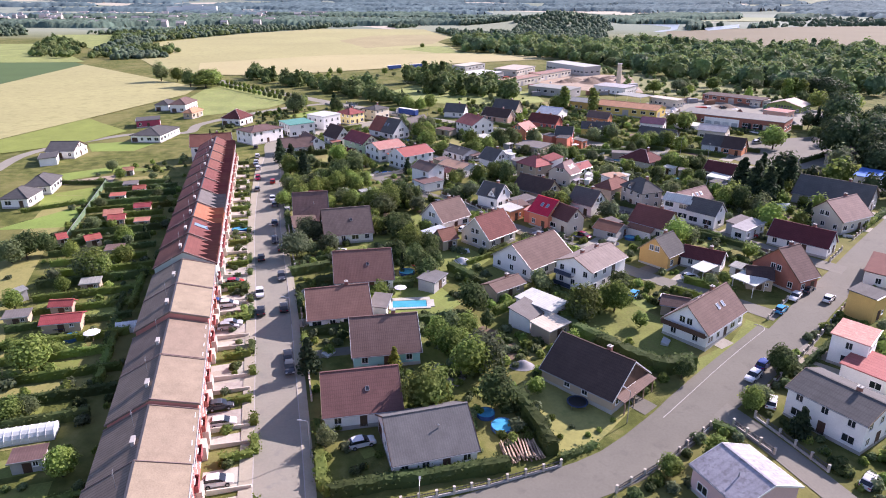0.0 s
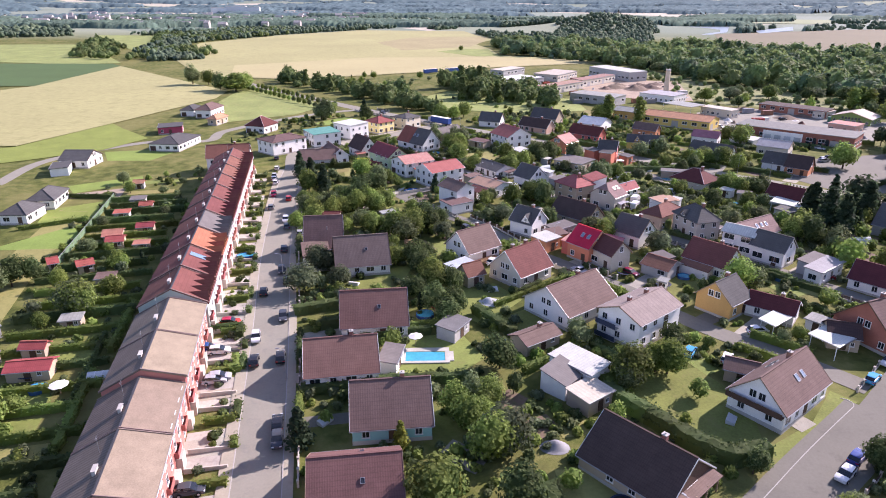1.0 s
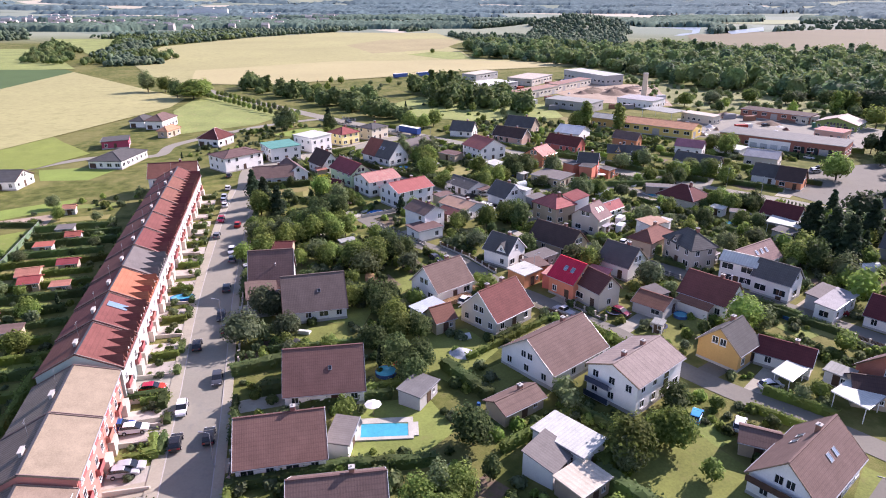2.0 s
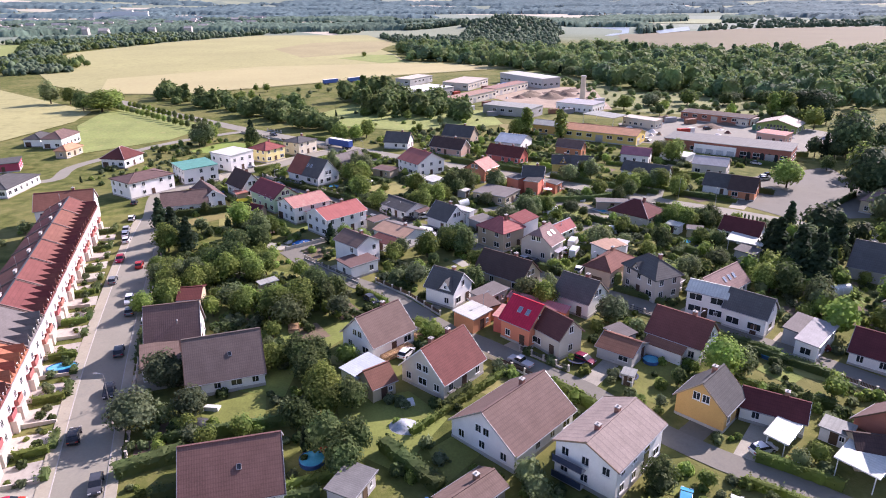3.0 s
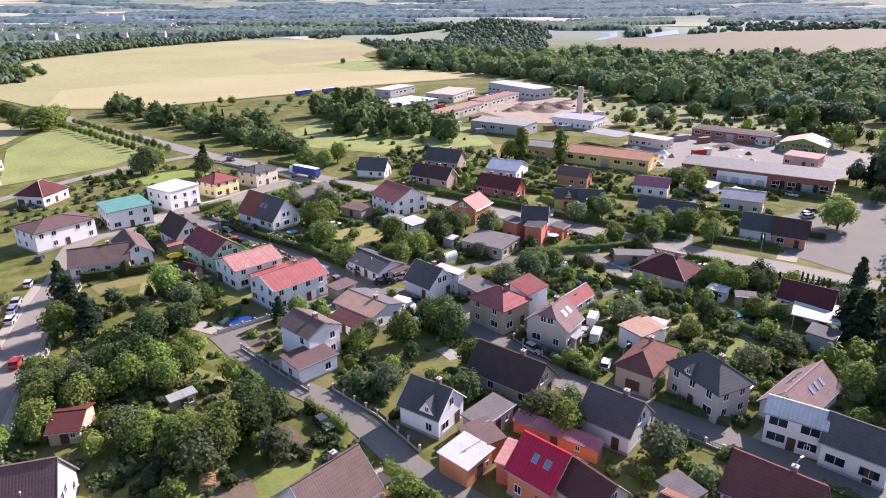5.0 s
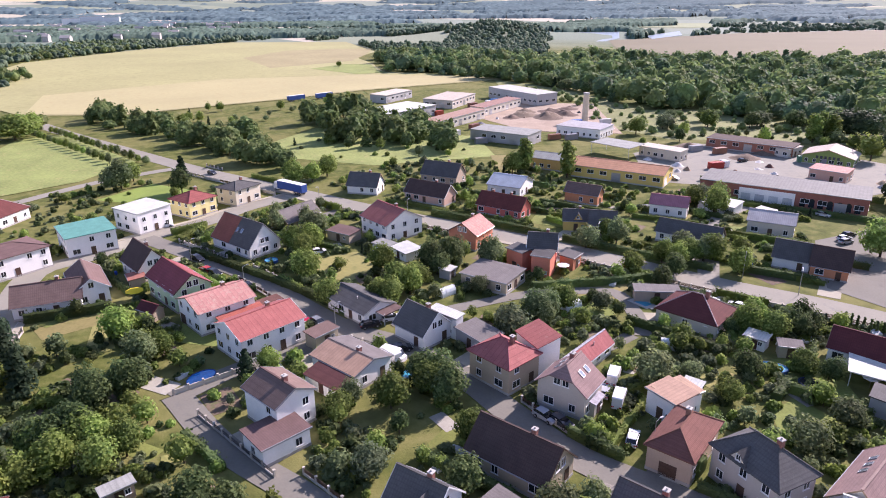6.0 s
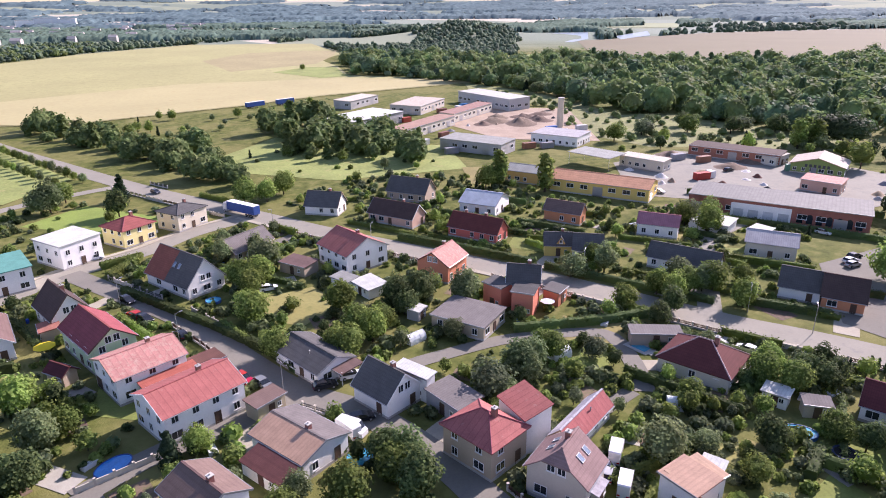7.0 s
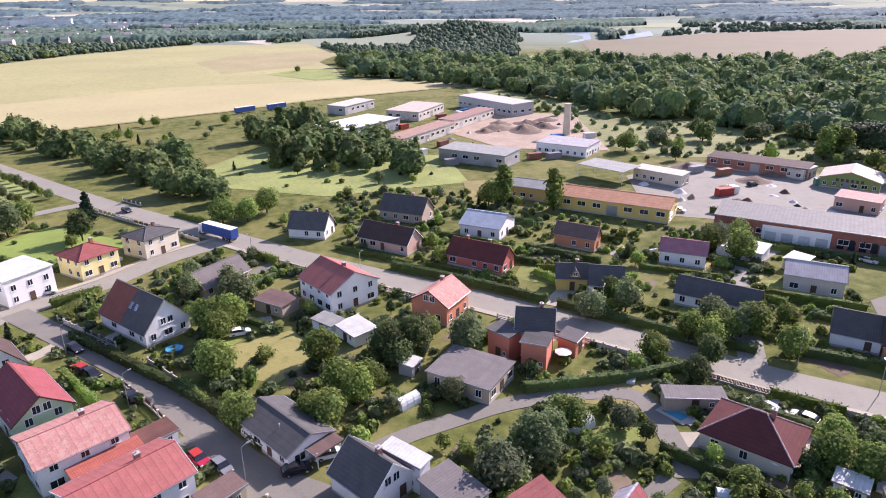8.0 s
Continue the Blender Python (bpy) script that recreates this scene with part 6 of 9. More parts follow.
for i in range(-2, 29):
    s = i * 6.7 + rng.uniform(-0.6, 0.6)
    d0, d1 = rng.uniform(8, 12), rng.uniform(31, 37)
    if rng.random() < 0.78:
        hedge([behind(s, d0), behind(s, d1)], rng.uniform(1.3, 2.0), 1.0)
    if rng.random() < 0.75:
        a, b = d0 + rng.uniform(2, 8), d1 - rng.uniform(1, 6)
        lawn([behind(s + 1.2, a), behind(s + 5.6, a), behind(s + 5.6, b), behind(s + 1.2, b)], LAWN if rng.random() < 0.7 else DRYGRASS, "narrow strip of garden lawn behind the terrace")
    for k in range(rng.randint(3, 7)):
        x, y = behind(s + rng.uniform(1, 5.8), rng.uniform(8, 36))
        if clear(x, y, 0.3):
            shrub(x, y, rng.uniform(0.9, 2.2), i > 4)
    if rng.random() < 0.4:
        x, y = behind(s + 3.3, rng.uniform(12, 35))
        if clear(x, y, 1.0):
            tree(x, y, rng.uniform(3.5, 6.0), "round")
    if rng.random() < 0.45:
        x, y = behind(s + 3.0, rng.uniform(14, 34))
        if clear(x, y, 2.2):
            house(round(x, 1), round(y, 1), 15.8, rng.uniform(3.0, 4.4), rng.uniform(2.4, 3.2), 2.1, 2.8, rng.choice(["gable", "flat"]), rng.choice(["redtile", "greybrown", "brown", "lightgrey", "orangetile"]), rng.choice(["tan", "grey"]))
lawn([(-76, 96), (-100, 98), (-112, 150), (-126, 205), (-118, 208), (-104, 160), (-90, 120)], DRYGRASS, "worn grass path behind the gardens")
lawn([(-60, 62), (-100, 70), (-102, 96), (-78, 94)], LAWN, "rough grass behind the gardens")
# plots of the new bungalows
for poly in ([(-129.8, 204.9), (-115.2, 216), (-112.4, 199), (-124.4, 190)], [(-126, 172), (-112, 193.6), (-104.6, 175)], [(-139.2, 230.3), (-120.1, 244.9), (-115.8, 237.5), (-132.1, 222)],
             [(-155, 282), (-124.3, 291), (-128.7, 268), (-145.5, 267)], [(-150, 180), (-128, 172), (-112, 150), (-150, 145)]):
    lawn(poly, FRESH, "fresh lawn of a new bungalow")
lawn([(-113.8, 217.4), (-109.8, 221.9), (-98.5, 174.8), (-103, 174.6)], DRYGRASS, "worn grass strip beside the long fence")
drape("bare_ground", [(-132.1, 221.3), (-117.8, 229.5), (-114.5, 218.6), (-130.2, 216.6)], SOIL, 0.03, "bare sandy soil of an unfinished plot", "soil", cell=6.0)
hedge([(-132, 217.5), (-116, 217.8)], 1.3, 0.9, GREENS[3])
hedge([(-112.6, 196.5), (-127, 187)], 1.2, 0.9)
SCREEN = surface("green_screen", (0.13, 0.22, 0.12), 0.8, 0.2, 0.4, 3.0, 0.1)


def screen_fence(x0, y0, x1, y1, h):
    """A long fence of green netting on slim posts."""
    ln, turn = math.hypot(x1 - x0, y1 - y0), math.degrees(math.atan2(y1 - y0, x1 - x0))
    z0, zx = ground_z(x0, y0), (ground_z(x1, y1) - ground_z(x0, y0)) / ln
    e = empty("screen_fence", pose(x0, y0, z0, 0, 0, turn), "long green netting fence on slim steel posts", "fence")
    n = int(ln / 3.0) + 1
    post = Shape().rod((0, 0, -0.3), (0, 0, h + 0.15), 0.05, n=6).mesh("post", GREYMETAL)
    for i in range(n):
        part("post", post, e).matrix_local = pose(ln * i / (n - 1), 0, zx * ln * i / (n - 1))
    part("netting", Shape().slab([(0, -0.02, h), (ln, -0.02, h + zx * ln), (ln, 0.02, h + zx * ln), (0, 0.02, h)], h - 0.1).mesh("netting", SCREEN), e)
    part("rail", Shape().slab([(0, -0.04, h + 0.06), (ln, -0.04, h + 0.06 + zx * ln), (ln, 0.04, h + 0.06 + zx * ln), (0, 0.04, h + 0.06)], 0.06).mesh("rail", GREYMETAL), e)
    return e


screen_fence(-115.5, 217.3, -103.3, 173.1, 1.8)
screen_fence(-103.3, 173.1, -100.6, 163.0, 1.8)

# front gardens between terrace and street
PALE_CONCRETE = surface("pale_drive", (0.43, 0.40, 0.34), 0.9, 0.14, 0.3, 3.0, 0.2, object_vary=0.1, world_space=True, stain=(0.33, 0.30, 0.26), stain_at=0.52)
for i in range(0, 27):
    s = i * 7.2 + 2
    f0, f1 = -9.0, -13.6
    for k in range(5):
        x, y = behind(s + rng.uniform(0, 6.5), rng.uniform(f1 + 0.5, f0))
        if clear(x, y, 0.1):
            shrub(x, y, rng.uniform(0.7, 1.7), i > 9)
    if i % 3 != 1:
        hedge([behind(s + 0.2, f1 - 0.3), behind(s + (2.2 if i % 2 else 4.2), f1 - 0.3)], 1.1, 1.0)
    if i % 2 == 0:
        hedge([behind(s, f0), behind(s, f1)], 1.2, 0.9)
    w0, w1 = (0.6, 5.4) if i % 2 or i > 9 else (3.6, 6.4)
    q = [behind(s + w0, -6.6), behind(s + w1, -6.6), behind(s + w1, -14.4), behind(s + w0, -14.4)]
    drape("driveway", q, PALE_CONCRETE, 0.03, "pale concrete driveway in front of the terrace", "driveway", cell=6.0)
    a, b = behind(s + w0 - 0.2, -7.4), behind(s + w0 - 0.2, -13.4)
    za, zb = ground_z(*a), ground_z(*b)
    low = Shape().slab([(a[0] - 0.03, a[1] - 0.12, za + 0.85), (b[0] - 0.03, b[1] - 0.12, zb + 0.55), (b[0] + 0.03, b[1] + 0.12, zb + 0.55), (a[0] + 0.03, a[1] + 0.12, za + 0.85)], 1.1)
    tagged(new("garden_wall", low.mesh("garden_wall", wall_mat("beige"))), "low pale garden wall beside a drive", "wall", "low walls beside the drives")
drape("paved_terrace", [(79.5, 255.0), (87.1, 254.7), (86.0, 248.8), (81.5, 249.5)], PALE_CONCRETE, 0.05, "pale paved terrace behind the hipped house", "terrace", cell=6.0)
drape("paved_terrace", [(86.1, 244.4), (86.8, 243.1), (78.7, 236.5), (78.3, 237.8)], PALE_CONCRETE, 0.06, "pale paved strip beside the hipped house", "terrace", cell=6.0)
# hedges that stand out
hedge([(-36.2, 142.8), (-27.6, 146.5)], 1.9, 2.2, GREENS[3], "broad clipped hedge between bungalow gardens")
hedge([(-21.8, 133.4), (-14.1, 134.8), (-6.9, 136.5)], 1.7, 1.4, None, "long clipped hedge beside the pool garden")
hedge([(-27.6, 114.4), (-19.4, 117.0), (-12.2, 119.0), (-1.8, 120.0), (0.9, 120.8)], 1.7, 1.5, None, "long clipped hedge between bungalow gardens")
hedge([(1.9, 145.7), (5.6, 140.9), (9.7, 136.0)], 2.0, 2.0, None, "broad rounded hedge across the gardens")
hedge([(-51.5, 134.2), (-45.2, 136.0), (-44.2, 132.4)], 1.5, 1.4, None, "clipped hedge of a front garden")
hedge([(-42.4, 120.9), (-41.0, 121.6), (-42.2, 124.9)], 1.4, 1.2, None, "clipped hedge of a front garden")
hedge([(24.2, 118.7), (26.9, 120.4), (30.1, 123.4), (33.5, 126.4), (36.3, 129.0)], 2.6, 2.8, GREENS[1], "tall loose hedge beside the lawn")
hedge([(11.7, 154.6), (16.6, 159.8)], 1.4, 1.1)
hedge([(-63.0, 258.2), (-55.7, 260.0), (-47.3, 262.7)], 2.0, 1.6, GREENS[3], "dark clipped hedge beside a dry lawn")
hedge([(79.4, 216.8), (83.3, 212.5), (87.9, 207.8)], 1.7, 1.5, GREENS[3], "dark clipped hedge beside the play lawn")
hedge([(75.6, 213.9), (80.8, 218.4)], 1.7, 1.5, GREENS[3])
hedge([(50.8, 203.4), (53.0, 200.8), (55.2, 198.2)], 3.0, 2.6, GREENS[3], "tall dark hedge in front of a house")
fence(-24.3, 226.9, -13.4, 233.8, "wall")
fence(-18.6, 220.4, -12.0, 212.9, "mesh")
fence(-12.0, 212.9, -4.4, 204.4, "mesh")
hedge([(-18.3, 79), (-17, 73.6), (-15.4, 71.4)], 1.7, 1.5)
hedge([(-15.4, 71.4), (-8, 73.2), (1.6, 75.2), (9.6, 77.2)], 1.9, 1.7)
hedge([(-18.4, 79.5), (-19, 83), (-20.2, 87)], 1.5, 1.1)
hedge([(12.6, 94), (13.6, 89.5), (15.2, 85.4), (16.3, 79.8)], 2.6, 2.0, GREENS[3], "tall dense hedge between two gardens")
hedge([(17.6, 79), (20.2, 80.2), (23.2, 82)], 0.9, 0.8)
fence(-10.5, 68.6, -3.3, 70.4, "mesh")
fence(-3.3, 70.4, 6.4, 73.2, "mesh")
fence(6.4, 73.2, 17.2, 77.4, "mesh")
hedge([(30, 111), (36, 104.5), (40, 102), (45.5, 103.5)], 2.6, 2.6, GREENS[3], "tall loose dark green hedge")
hedge([(24, 118), (30, 111)], 2.6, 2.4, GREENS[3], "tall loose dark green hedge")
hedge([(-17, 108), (-9, 111)], 1.4, 1.0)
hedge([(-29, 137), (-22, 139)], 2.2, 1.6, GREENS[3])
hedge([(-20, 121), (-14, 122.5)], 1.5, 1.0)
hedge([(-14, 137.5), (-4, 140)], 1.4, 1.0)
hedge([(-25, 119), (-20, 120.5)], 1.3, 1.0)
hedge([(46, 262.6), (59.3, 263), (66.8, 263.4), (76, 264.8)], 1.8, 1.4, GREENS[3], "long dark clipped hedge along the garden")
hedge([(-38, 296), (-14, 274), (-2, 262), (4, 254)], 1.6, 1.5, GREENS[3], "long dark hedge along the village street")
hedge([(28, 322), (46, 308), (60, 296)], 1.8, 1.5, GREENS[3], "dark hedge along the main road")
hedge([(62, 294), (78, 280), (92, 268)], 1.6, 1.4, GREENS[3])
hedge([(98, 268), (112, 258)], 1.7, 1.4, GREENS[3])
hedge([(-48, 312), (-40, 318), (-44, 305)], 1.8, 1.6)
hedge([(70, 300), (62, 312)], 1.5, 1.2)
hedge([(60, 178), (72, 166), (80, 158)], 1.5, 1.2, GREENS[3])

# fences and hedges along the village streets
def along(line, off, start, end):
    pts = smooth_line(line, 2.0)
    out = []
    for i in range(1, len(pts) - 1):
        d = (pts[i + 1] - pts[i - 1]).normalized()
        out.append((pts[i].x - d.y * off, pts[i].y + d.x * off))
    return out[start:end]


def edge_run(line, off, kinds, start=0, end=None):
    pts = along(line, off, start, end)
    i = 0
    while i + 5 < len(pts):
        a, b = pts[i], pts[i + 5]
        k = rng.choice(kinds)
        i += 5
        mid = ((a[0] + b[0]) / 2, (a[1] + b[1]) / 2)
        if k == "gap" or not (clear(*a, 0.0, False) and clear(*b, 0.0, False) and clear(*mid, 0.0, False)):
            continue
        if any(math.hypot(p.x - q[0], p.y - q[1]) < half + 0.2 for ln2, half in ROADS for p in ln2 for q in (a, b, mid)):
            continue
        if k == "hedge":
            hedge([a, b], rng.uniform(1.2, 1.9), rng.uniform(0.9, 1.3))
        else:
            fence(*a, *b, k)


edge_run(MIDDLE, 3.4, ["board", "hedge", "wall", "mesh", "gap"])
edge_run(MIDDLE, -3.4, ["board", "hedge", "wall", "mesh", "gap"], 22)
edge_run(LOWER, 3.0, ["board", "hedge", "mesh", "gap"])
edge_run(LOWER, -3.0, ["board", "hedge", "wall", "gap"])
edge_run(EAST, 5.2, ["mesh", "hedge", "board", "gap"], 46)
edge_run(EAST, -4.7, ["mesh", "wall", "mesh", "board"], 34)
edge_run(STREET[:7], -5.8, ["mesh", "hedge", "hedge", "wall", "gap"], 4)
edge_run(STREET[8:], 5.8, ["wall", "wall", "mesh"])
edge_run(MAIN, -6.4, ["hedge", "mesh", "board", "wall"], 88)
edge_run(MAIN, 5.6, ["hedge", "mesh", "board", "gap"], 80)

# hedges between the plots
hr_ = random.Random(41)
plots = [f for f in FOOTPRINTS if f[3] > 3.6 and 90 < f[1] < 345 and f[0] > -60]
for fx, fy, fa, fhx, fhy in plots:
    for side in (-1, 1):
        if hr_.random() < 0.35:
            continue
        d = fhy + hr_.uniform(3.0, 6.5)
        c, s_ = math.cos(fa), math.sin(fa)
        q = [(fx + u * c - side * d * s_, fy + u * s_ + side * d * c) for u in (-fhx - 3.5, -fhx / 2, 0, fhx / 2, fhx + 3.5)]
        if all(clear(x, y, 0.3) for x, y in q):
            hedge([q[0], q[-1]], hr_.uniform(1.0, 1.9), hr_.uniform(0.8, 1.3))

# drives from the houses to their street
dr_ = random.Random(8)
GRAVEL = surface("pale_gravel", (0.33, 0.31, 0.255), 0.95, 0.2, 0.4, 5.0, 0.4, object_vary=0.25, world_space=True, stain=(0.22, 0.205, 0.165))
for n, (fx, fy, fa, fhx, fhy) in enumerate(plots):
    best = min(((math.hypot(p.x - fx, p.y - fy) - half, p, half) for line, half in ROADS for p in line), key=lambda q: q[0])
    d, p, half = best
    if d > 19 or dr_.random() < 0.2:
        continue
    ux, uy = (p.x - fx) / (d + half), (p.y - fy) / (d + half)
    w, o = dr_.uniform(1.3, 2.4), dr_.uniform(-2.2, 2.2)
    nx, ny = -uy, ux
    q = [(fx + ux * a + nx * (o + b), fy + uy * a + ny * (o + b)) for a, b in ((0, -w), (d + 0.4, -w), (d + 0.4, w), (0, w))]
    if inside(p.x, p.y, q):
        continue
    LAWNS.append(q)
    drape("driveway", q, (GRAVEL, PAVING, ASPHALT_MID)[n % 3], 0.03 + 0.0004 * n, ("pale gravel drive beside a house", "paved drive beside a house", "grey asphalt drive beside a house")[n % 3], "driveway", cell=6.0)

# ---- named trees ----
tree(-74.5, 102.2, 8.3, "round", 1.07)
tree(-69.8, 87.8, 5.4, "round", 1.07)
tree(-54.3, 75.3, 5.5, "round", 1.07)
tree(-100.8, 155.2, 7.2, "dark", 0.90)
tree(-106.2, 154.9, 7.4, "dark", 0.96)
tree(-104.2, 151.8, 8.0, "dark", 1.08)
tree(-106.6, 149.4, 7.6, "round", 1.07)
tree(-81.9, 140.3, 8.7, "round", 1.07)
tree(-37.0, 154.0, 7.8, "silver", 1.18)
tree(-29.4, 155.8, 6.2, "silver", 1.18)
tree(-15.3, 188.5, 7.5, "round", 0.96)
tree(-21.0, 188.1, 8.2, "round", 0.99)
tree(-17.3, 185.2, 7.9, "round", 1.03)
tree(-9.6, 169.0, 6.4, "dark", 0.97)
tree(-13.0, 169.3, 7.1, "dark", 0.96)
tree(-11.5, 164.8, 7.2, "dark", 1.02)
tree(-26.7, 211.4, 6.8, "round", 0.94)
tree(-30.7, 212.2, 6.9, "round", 1.03)
tree(-28.8, 207.4, 7.2, "round", 0.99)
tree(-34.5, 215.0, 8.2, "dark", 1.06)
tree(-40.0, 214.1, 7.3, "dark", 1.08)
tree(-37.2, 210.8, 8.0, "dark", 0.96)
tree(-45.4, 206.5, 5.9, "round", 1.04)
tree(-49.4, 207.7, 6.5, "round", 0.94)
tree(-47.0, 203.7, 6.4, "round", 1.05)
tree(-54.9, 229.3, 8.3, "round", 1.07)
tree(-7.8, 154.4, 7.2, "round", 1.07)
tree(-10.8, 151.1, 6.6, "dark", 1.02)
tree(-1.8, 145.3, 6.9, "dark", 0.91)
tree(-5.7, 145.1, 7.3, "dark", 1.06)
tree(-4.1, 141.3, 6.8, "dark", 1.10)
tree(4.7, 113.2, 6.4, "round", 0.93)
tree(1.9, 113.3, 6.5, "round", 0.96)
tree(3.5, 109.1, 5.3, "round", 0.99)
tree(7.0, 102.5, 8.7, "silver", 1.18)
tree(6.6, 124.7, 8.1, "dark", 1.02)
tree(-24.0, 101.6, 7.7, "fir", 1.18)
tree(-8.7, 102.2, 5.3, "gold", 1.05)
tree(39.5, 134.3, 5.7, "dark", 1.02)
tree(28.6, 120.8, 8.8, "round", 1.07)
tree(34.4, 125.3, 6.1, "round", 1.07)
tree(63.6, 160.2, 6.8, "round", 1.07)
tree(-80.8, 139.9, 8.3, "round", 1.07)
tree(-78.6, 149.0, 5.6, "round", 1.07)
tree(-69.7, 149.8, 4.0, "dark", 1.02)
tree(-2.7, 90.9, 9.3, "round", 1.07)
tree(-17.8, 81.7, 4.1, "round", 1.07)
tree(3.7, 111.6, 5.8, "round", 1.08)
tree(-0.7, 110.9, 6.6, "round", 1.06)
tree(1.7, 107.5, 7.2, "round", 1.05)
tree(5.4, 101.6, 8.6, "round", 1.07)
tree(9.7, 90.9, 8.0, "dark", 1.02)
tree(50.8, 90.8, 4.7, "round", 1.07)
tree(60.7, 101.9, 6.5, "dark", 1.02)
tree(40.4, 79.0, 4.6, "round", 1.07)
tree(32.7, 75.7, 3.9, "round", 1.07)
tree(55.4, 84.1, 5.9, "fir", 1.18)
tree(36.4, 124.6, 7.8, "round", 1.07)
tree(28.3, 119.2, 6.3, "round", 1.07)
tree(42.3, 99.8, 4.6, "dark", 1.02)
tree(-36.2, 165.7, 7.6, "silver", 1.18)
tree(-33.6, 164.8, 6.6, "silver", 1.18)
tree(-18.5, 169.2, 6.0, "round", 1.07)
tree(-9.7, 169.7, 6.4, "dark", 0.98)
tree(-13.4, 170.2, 6.3, "dark", 1.08)
tree(-11.6, 166.5, 5.9, "dark", 1.02)
tree(-15.4, 192.3, 8.1, "round", 1.07)
tree(-21.1, 192.0, 6.9, "round", 0.97)
tree(-19.3, 188.3, 7.4, "round", 1.02)
tree(-27.8, 194.5, 5.4, "round", 1.04)
tree(-30.7, 194.3, 6.5, "round", 1.07)
tree(-28.2, 190.6, 6.4, "round", 1.02)
tree(-9.3, 196.8, 6.9, "dark", 0.95)
tree(-13.1, 197.3, 7.7, "dark", 1.04)
tree(-10.9, 192.8, 7.7, "dark", 0.98)
tree(-7.5, 188.1, 5.6, "silver", 1.18)
tree(-49.3, 192.6, 5.7, "round", 1.07)
tree(-45.3, 197.3, 7.1, "round", 1.07)
tree(-48.6, 211.8, 5.7, "round", 1.06)
tree(-52.2, 212.6, 6.4, "round", 0.97)
tree(-50.1, 208.3, 6.6, "round", 0.98)
tree(-38.3, 205.5, 6.8, "round", 1.08)
tree(-42.0, 205.8, 7.4, "round", 1.08)
tree(-41.2, 202.7, 7.0, "round", 1.09)
tree(-33.1, 212.2, 8.1, "round", 0.96)
tree(-39.0, 212.5, 7.2, "round", 1.07)
tree(-35.4, 208.9, 7.9, "round", 1.09)
tree(-32.6, 227.8, 8.1, "dark", 1.00)
tree(-38.1, 227.4, 6.8, "dark", 0.94)
tree(-36.0, 224.6, 7.5, "dark", 1.07)
tree(-62.7, 248.0, 9.7, "fir", 1.18)
tree(-56.2, 238.1, 10.1, "fir", 1.18)
tree(-49.9, 229.9, 9.7, "fir", 1.18)
tree(-19.6, 173.4, 4.2, "round", 1.07)
tree(-8.5, 158.4, 7.6, "round", 1.07)
tree(-3.4, 156.0, 6.8, "dark", 1.02)
tree(-6.7, 295.7, 7.8, "round", 1.10)
tree(-11.5, 294.6, 7.9, "round", 1.01)
tree(-8.8, 291.1, 7.3, "round", 1.02)
tree(-9.8, 313.6, 7.2, "round", 0.92)
tree(-19.0, 318.5, 7.1, "round", 0.96)
tree(-18.0, 310.4, 7.1, "round", 0.95)
tree(-6.1, 276.2, 8.6, "round", 1.07)
tree(13.2, 257.6, 7.5, "round", 1.08)
tree(10.7, 259.6, 7, "round", 0.94)
tree(28.3, 280.4, 8.0, "dark", 1.07)
tree(23.7, 279.3, 8.9, "dark", 0.91)
tree(25.8, 275.2, 7.3, "dark", 0.94)
tree(38.7, 276.9, 8.4, "round", 1.07)
tree(-0.3, 259.4, 6.9, "round", 1.07)
tree(46.0, 247.4, 6.9, "round", 0.91)
tree(41.9, 246.4, 6.3, "round", 0.97)
tree(43.8, 243.4, 5.8, "round", 1.00)
tree(35.9, 241.3, 7.6, "silver", 1.18)
tree(95.8, 235.3, 5.8, "dark", 0.94)
tree(91.4, 236.3, 6.9, "dark", 1.06)
tree(93.2, 232.9, 5.6, "dark", 1.06)
tree(86.6, 233.3, 6.9, "round", 1.07)
tree(82.8, 236.5, 7.0, "round", 1.07)
tree(80.3, 265.4, 6.6, "dark", 1.02)
tree(95.5, 274.6, 8.2, "round", 1.07)
tree(97.3, 265.3, 7.5, "round", 1.07)
tree(90.5, 280.3, 7.2, "round", 1.07)
tree(111.7, 318.8, 7.5, "round", 1.07)
tree(114.8, 311.0, 9.6, "round", 1.07)
tree(138.8, 271.7, 11.7, "round", 1.07)
tree(167.1, 292.9, 6.8, "dark", 1.02)
tree(157.0, 254.0, 20.0, "deep", 1.02)
tree(167.0, 250.0, 20.0, "deep", 1.0)
tree(160.0, 238.0, 17.0, "deep", 1.05)
tree(174.0, 262.0, 19.0, "deep", 1.0)
tree(156.0, 228.0, 14.0, "deep", 1.05)
tree(170.0, 240.0, 17.0, "deep", 1.0)
tree(188.0, 312.1, 21.0, "deep", 1.07)
tree(117.0, 233.3, 7.9, "fir", 1.18)
tree(99.5, 200.9, 13.1, "fir", 1.18)
tree(98.7, 208.7, 12.2, "fir", 1.18)
tree(101.0, 195.8, 12.7, "fir", 1.18)
tree(99.8, 213.6, 10.0, "fir", 1.18)
tree(113.9, 208.8, 12.7, "fir", 1.18)
tree(72.8, 201.2, 6.5, "round", 1.07)
tree(68.3, 214.7, 5, "round", 1.07)
tree(64.4, 221.7, 4.5, "round", 1.07)
tree(74.6, 220.8, 6.7, "dark", 1.02)
tree(85.0, 220.7, 5.3, "round", 1.07)
tree(82.6, 205.9, 6, "round", 1.07)
tree(86.7, 193.1, 7.3, "round", 1.07)
tree(90.7, 188.9, 8.7, "dark", 1.02)
tree(93.5, 183.2, 7.5, "round", 1.07)
tree(37.6, 191.9, 6.7, "round", 0.90)
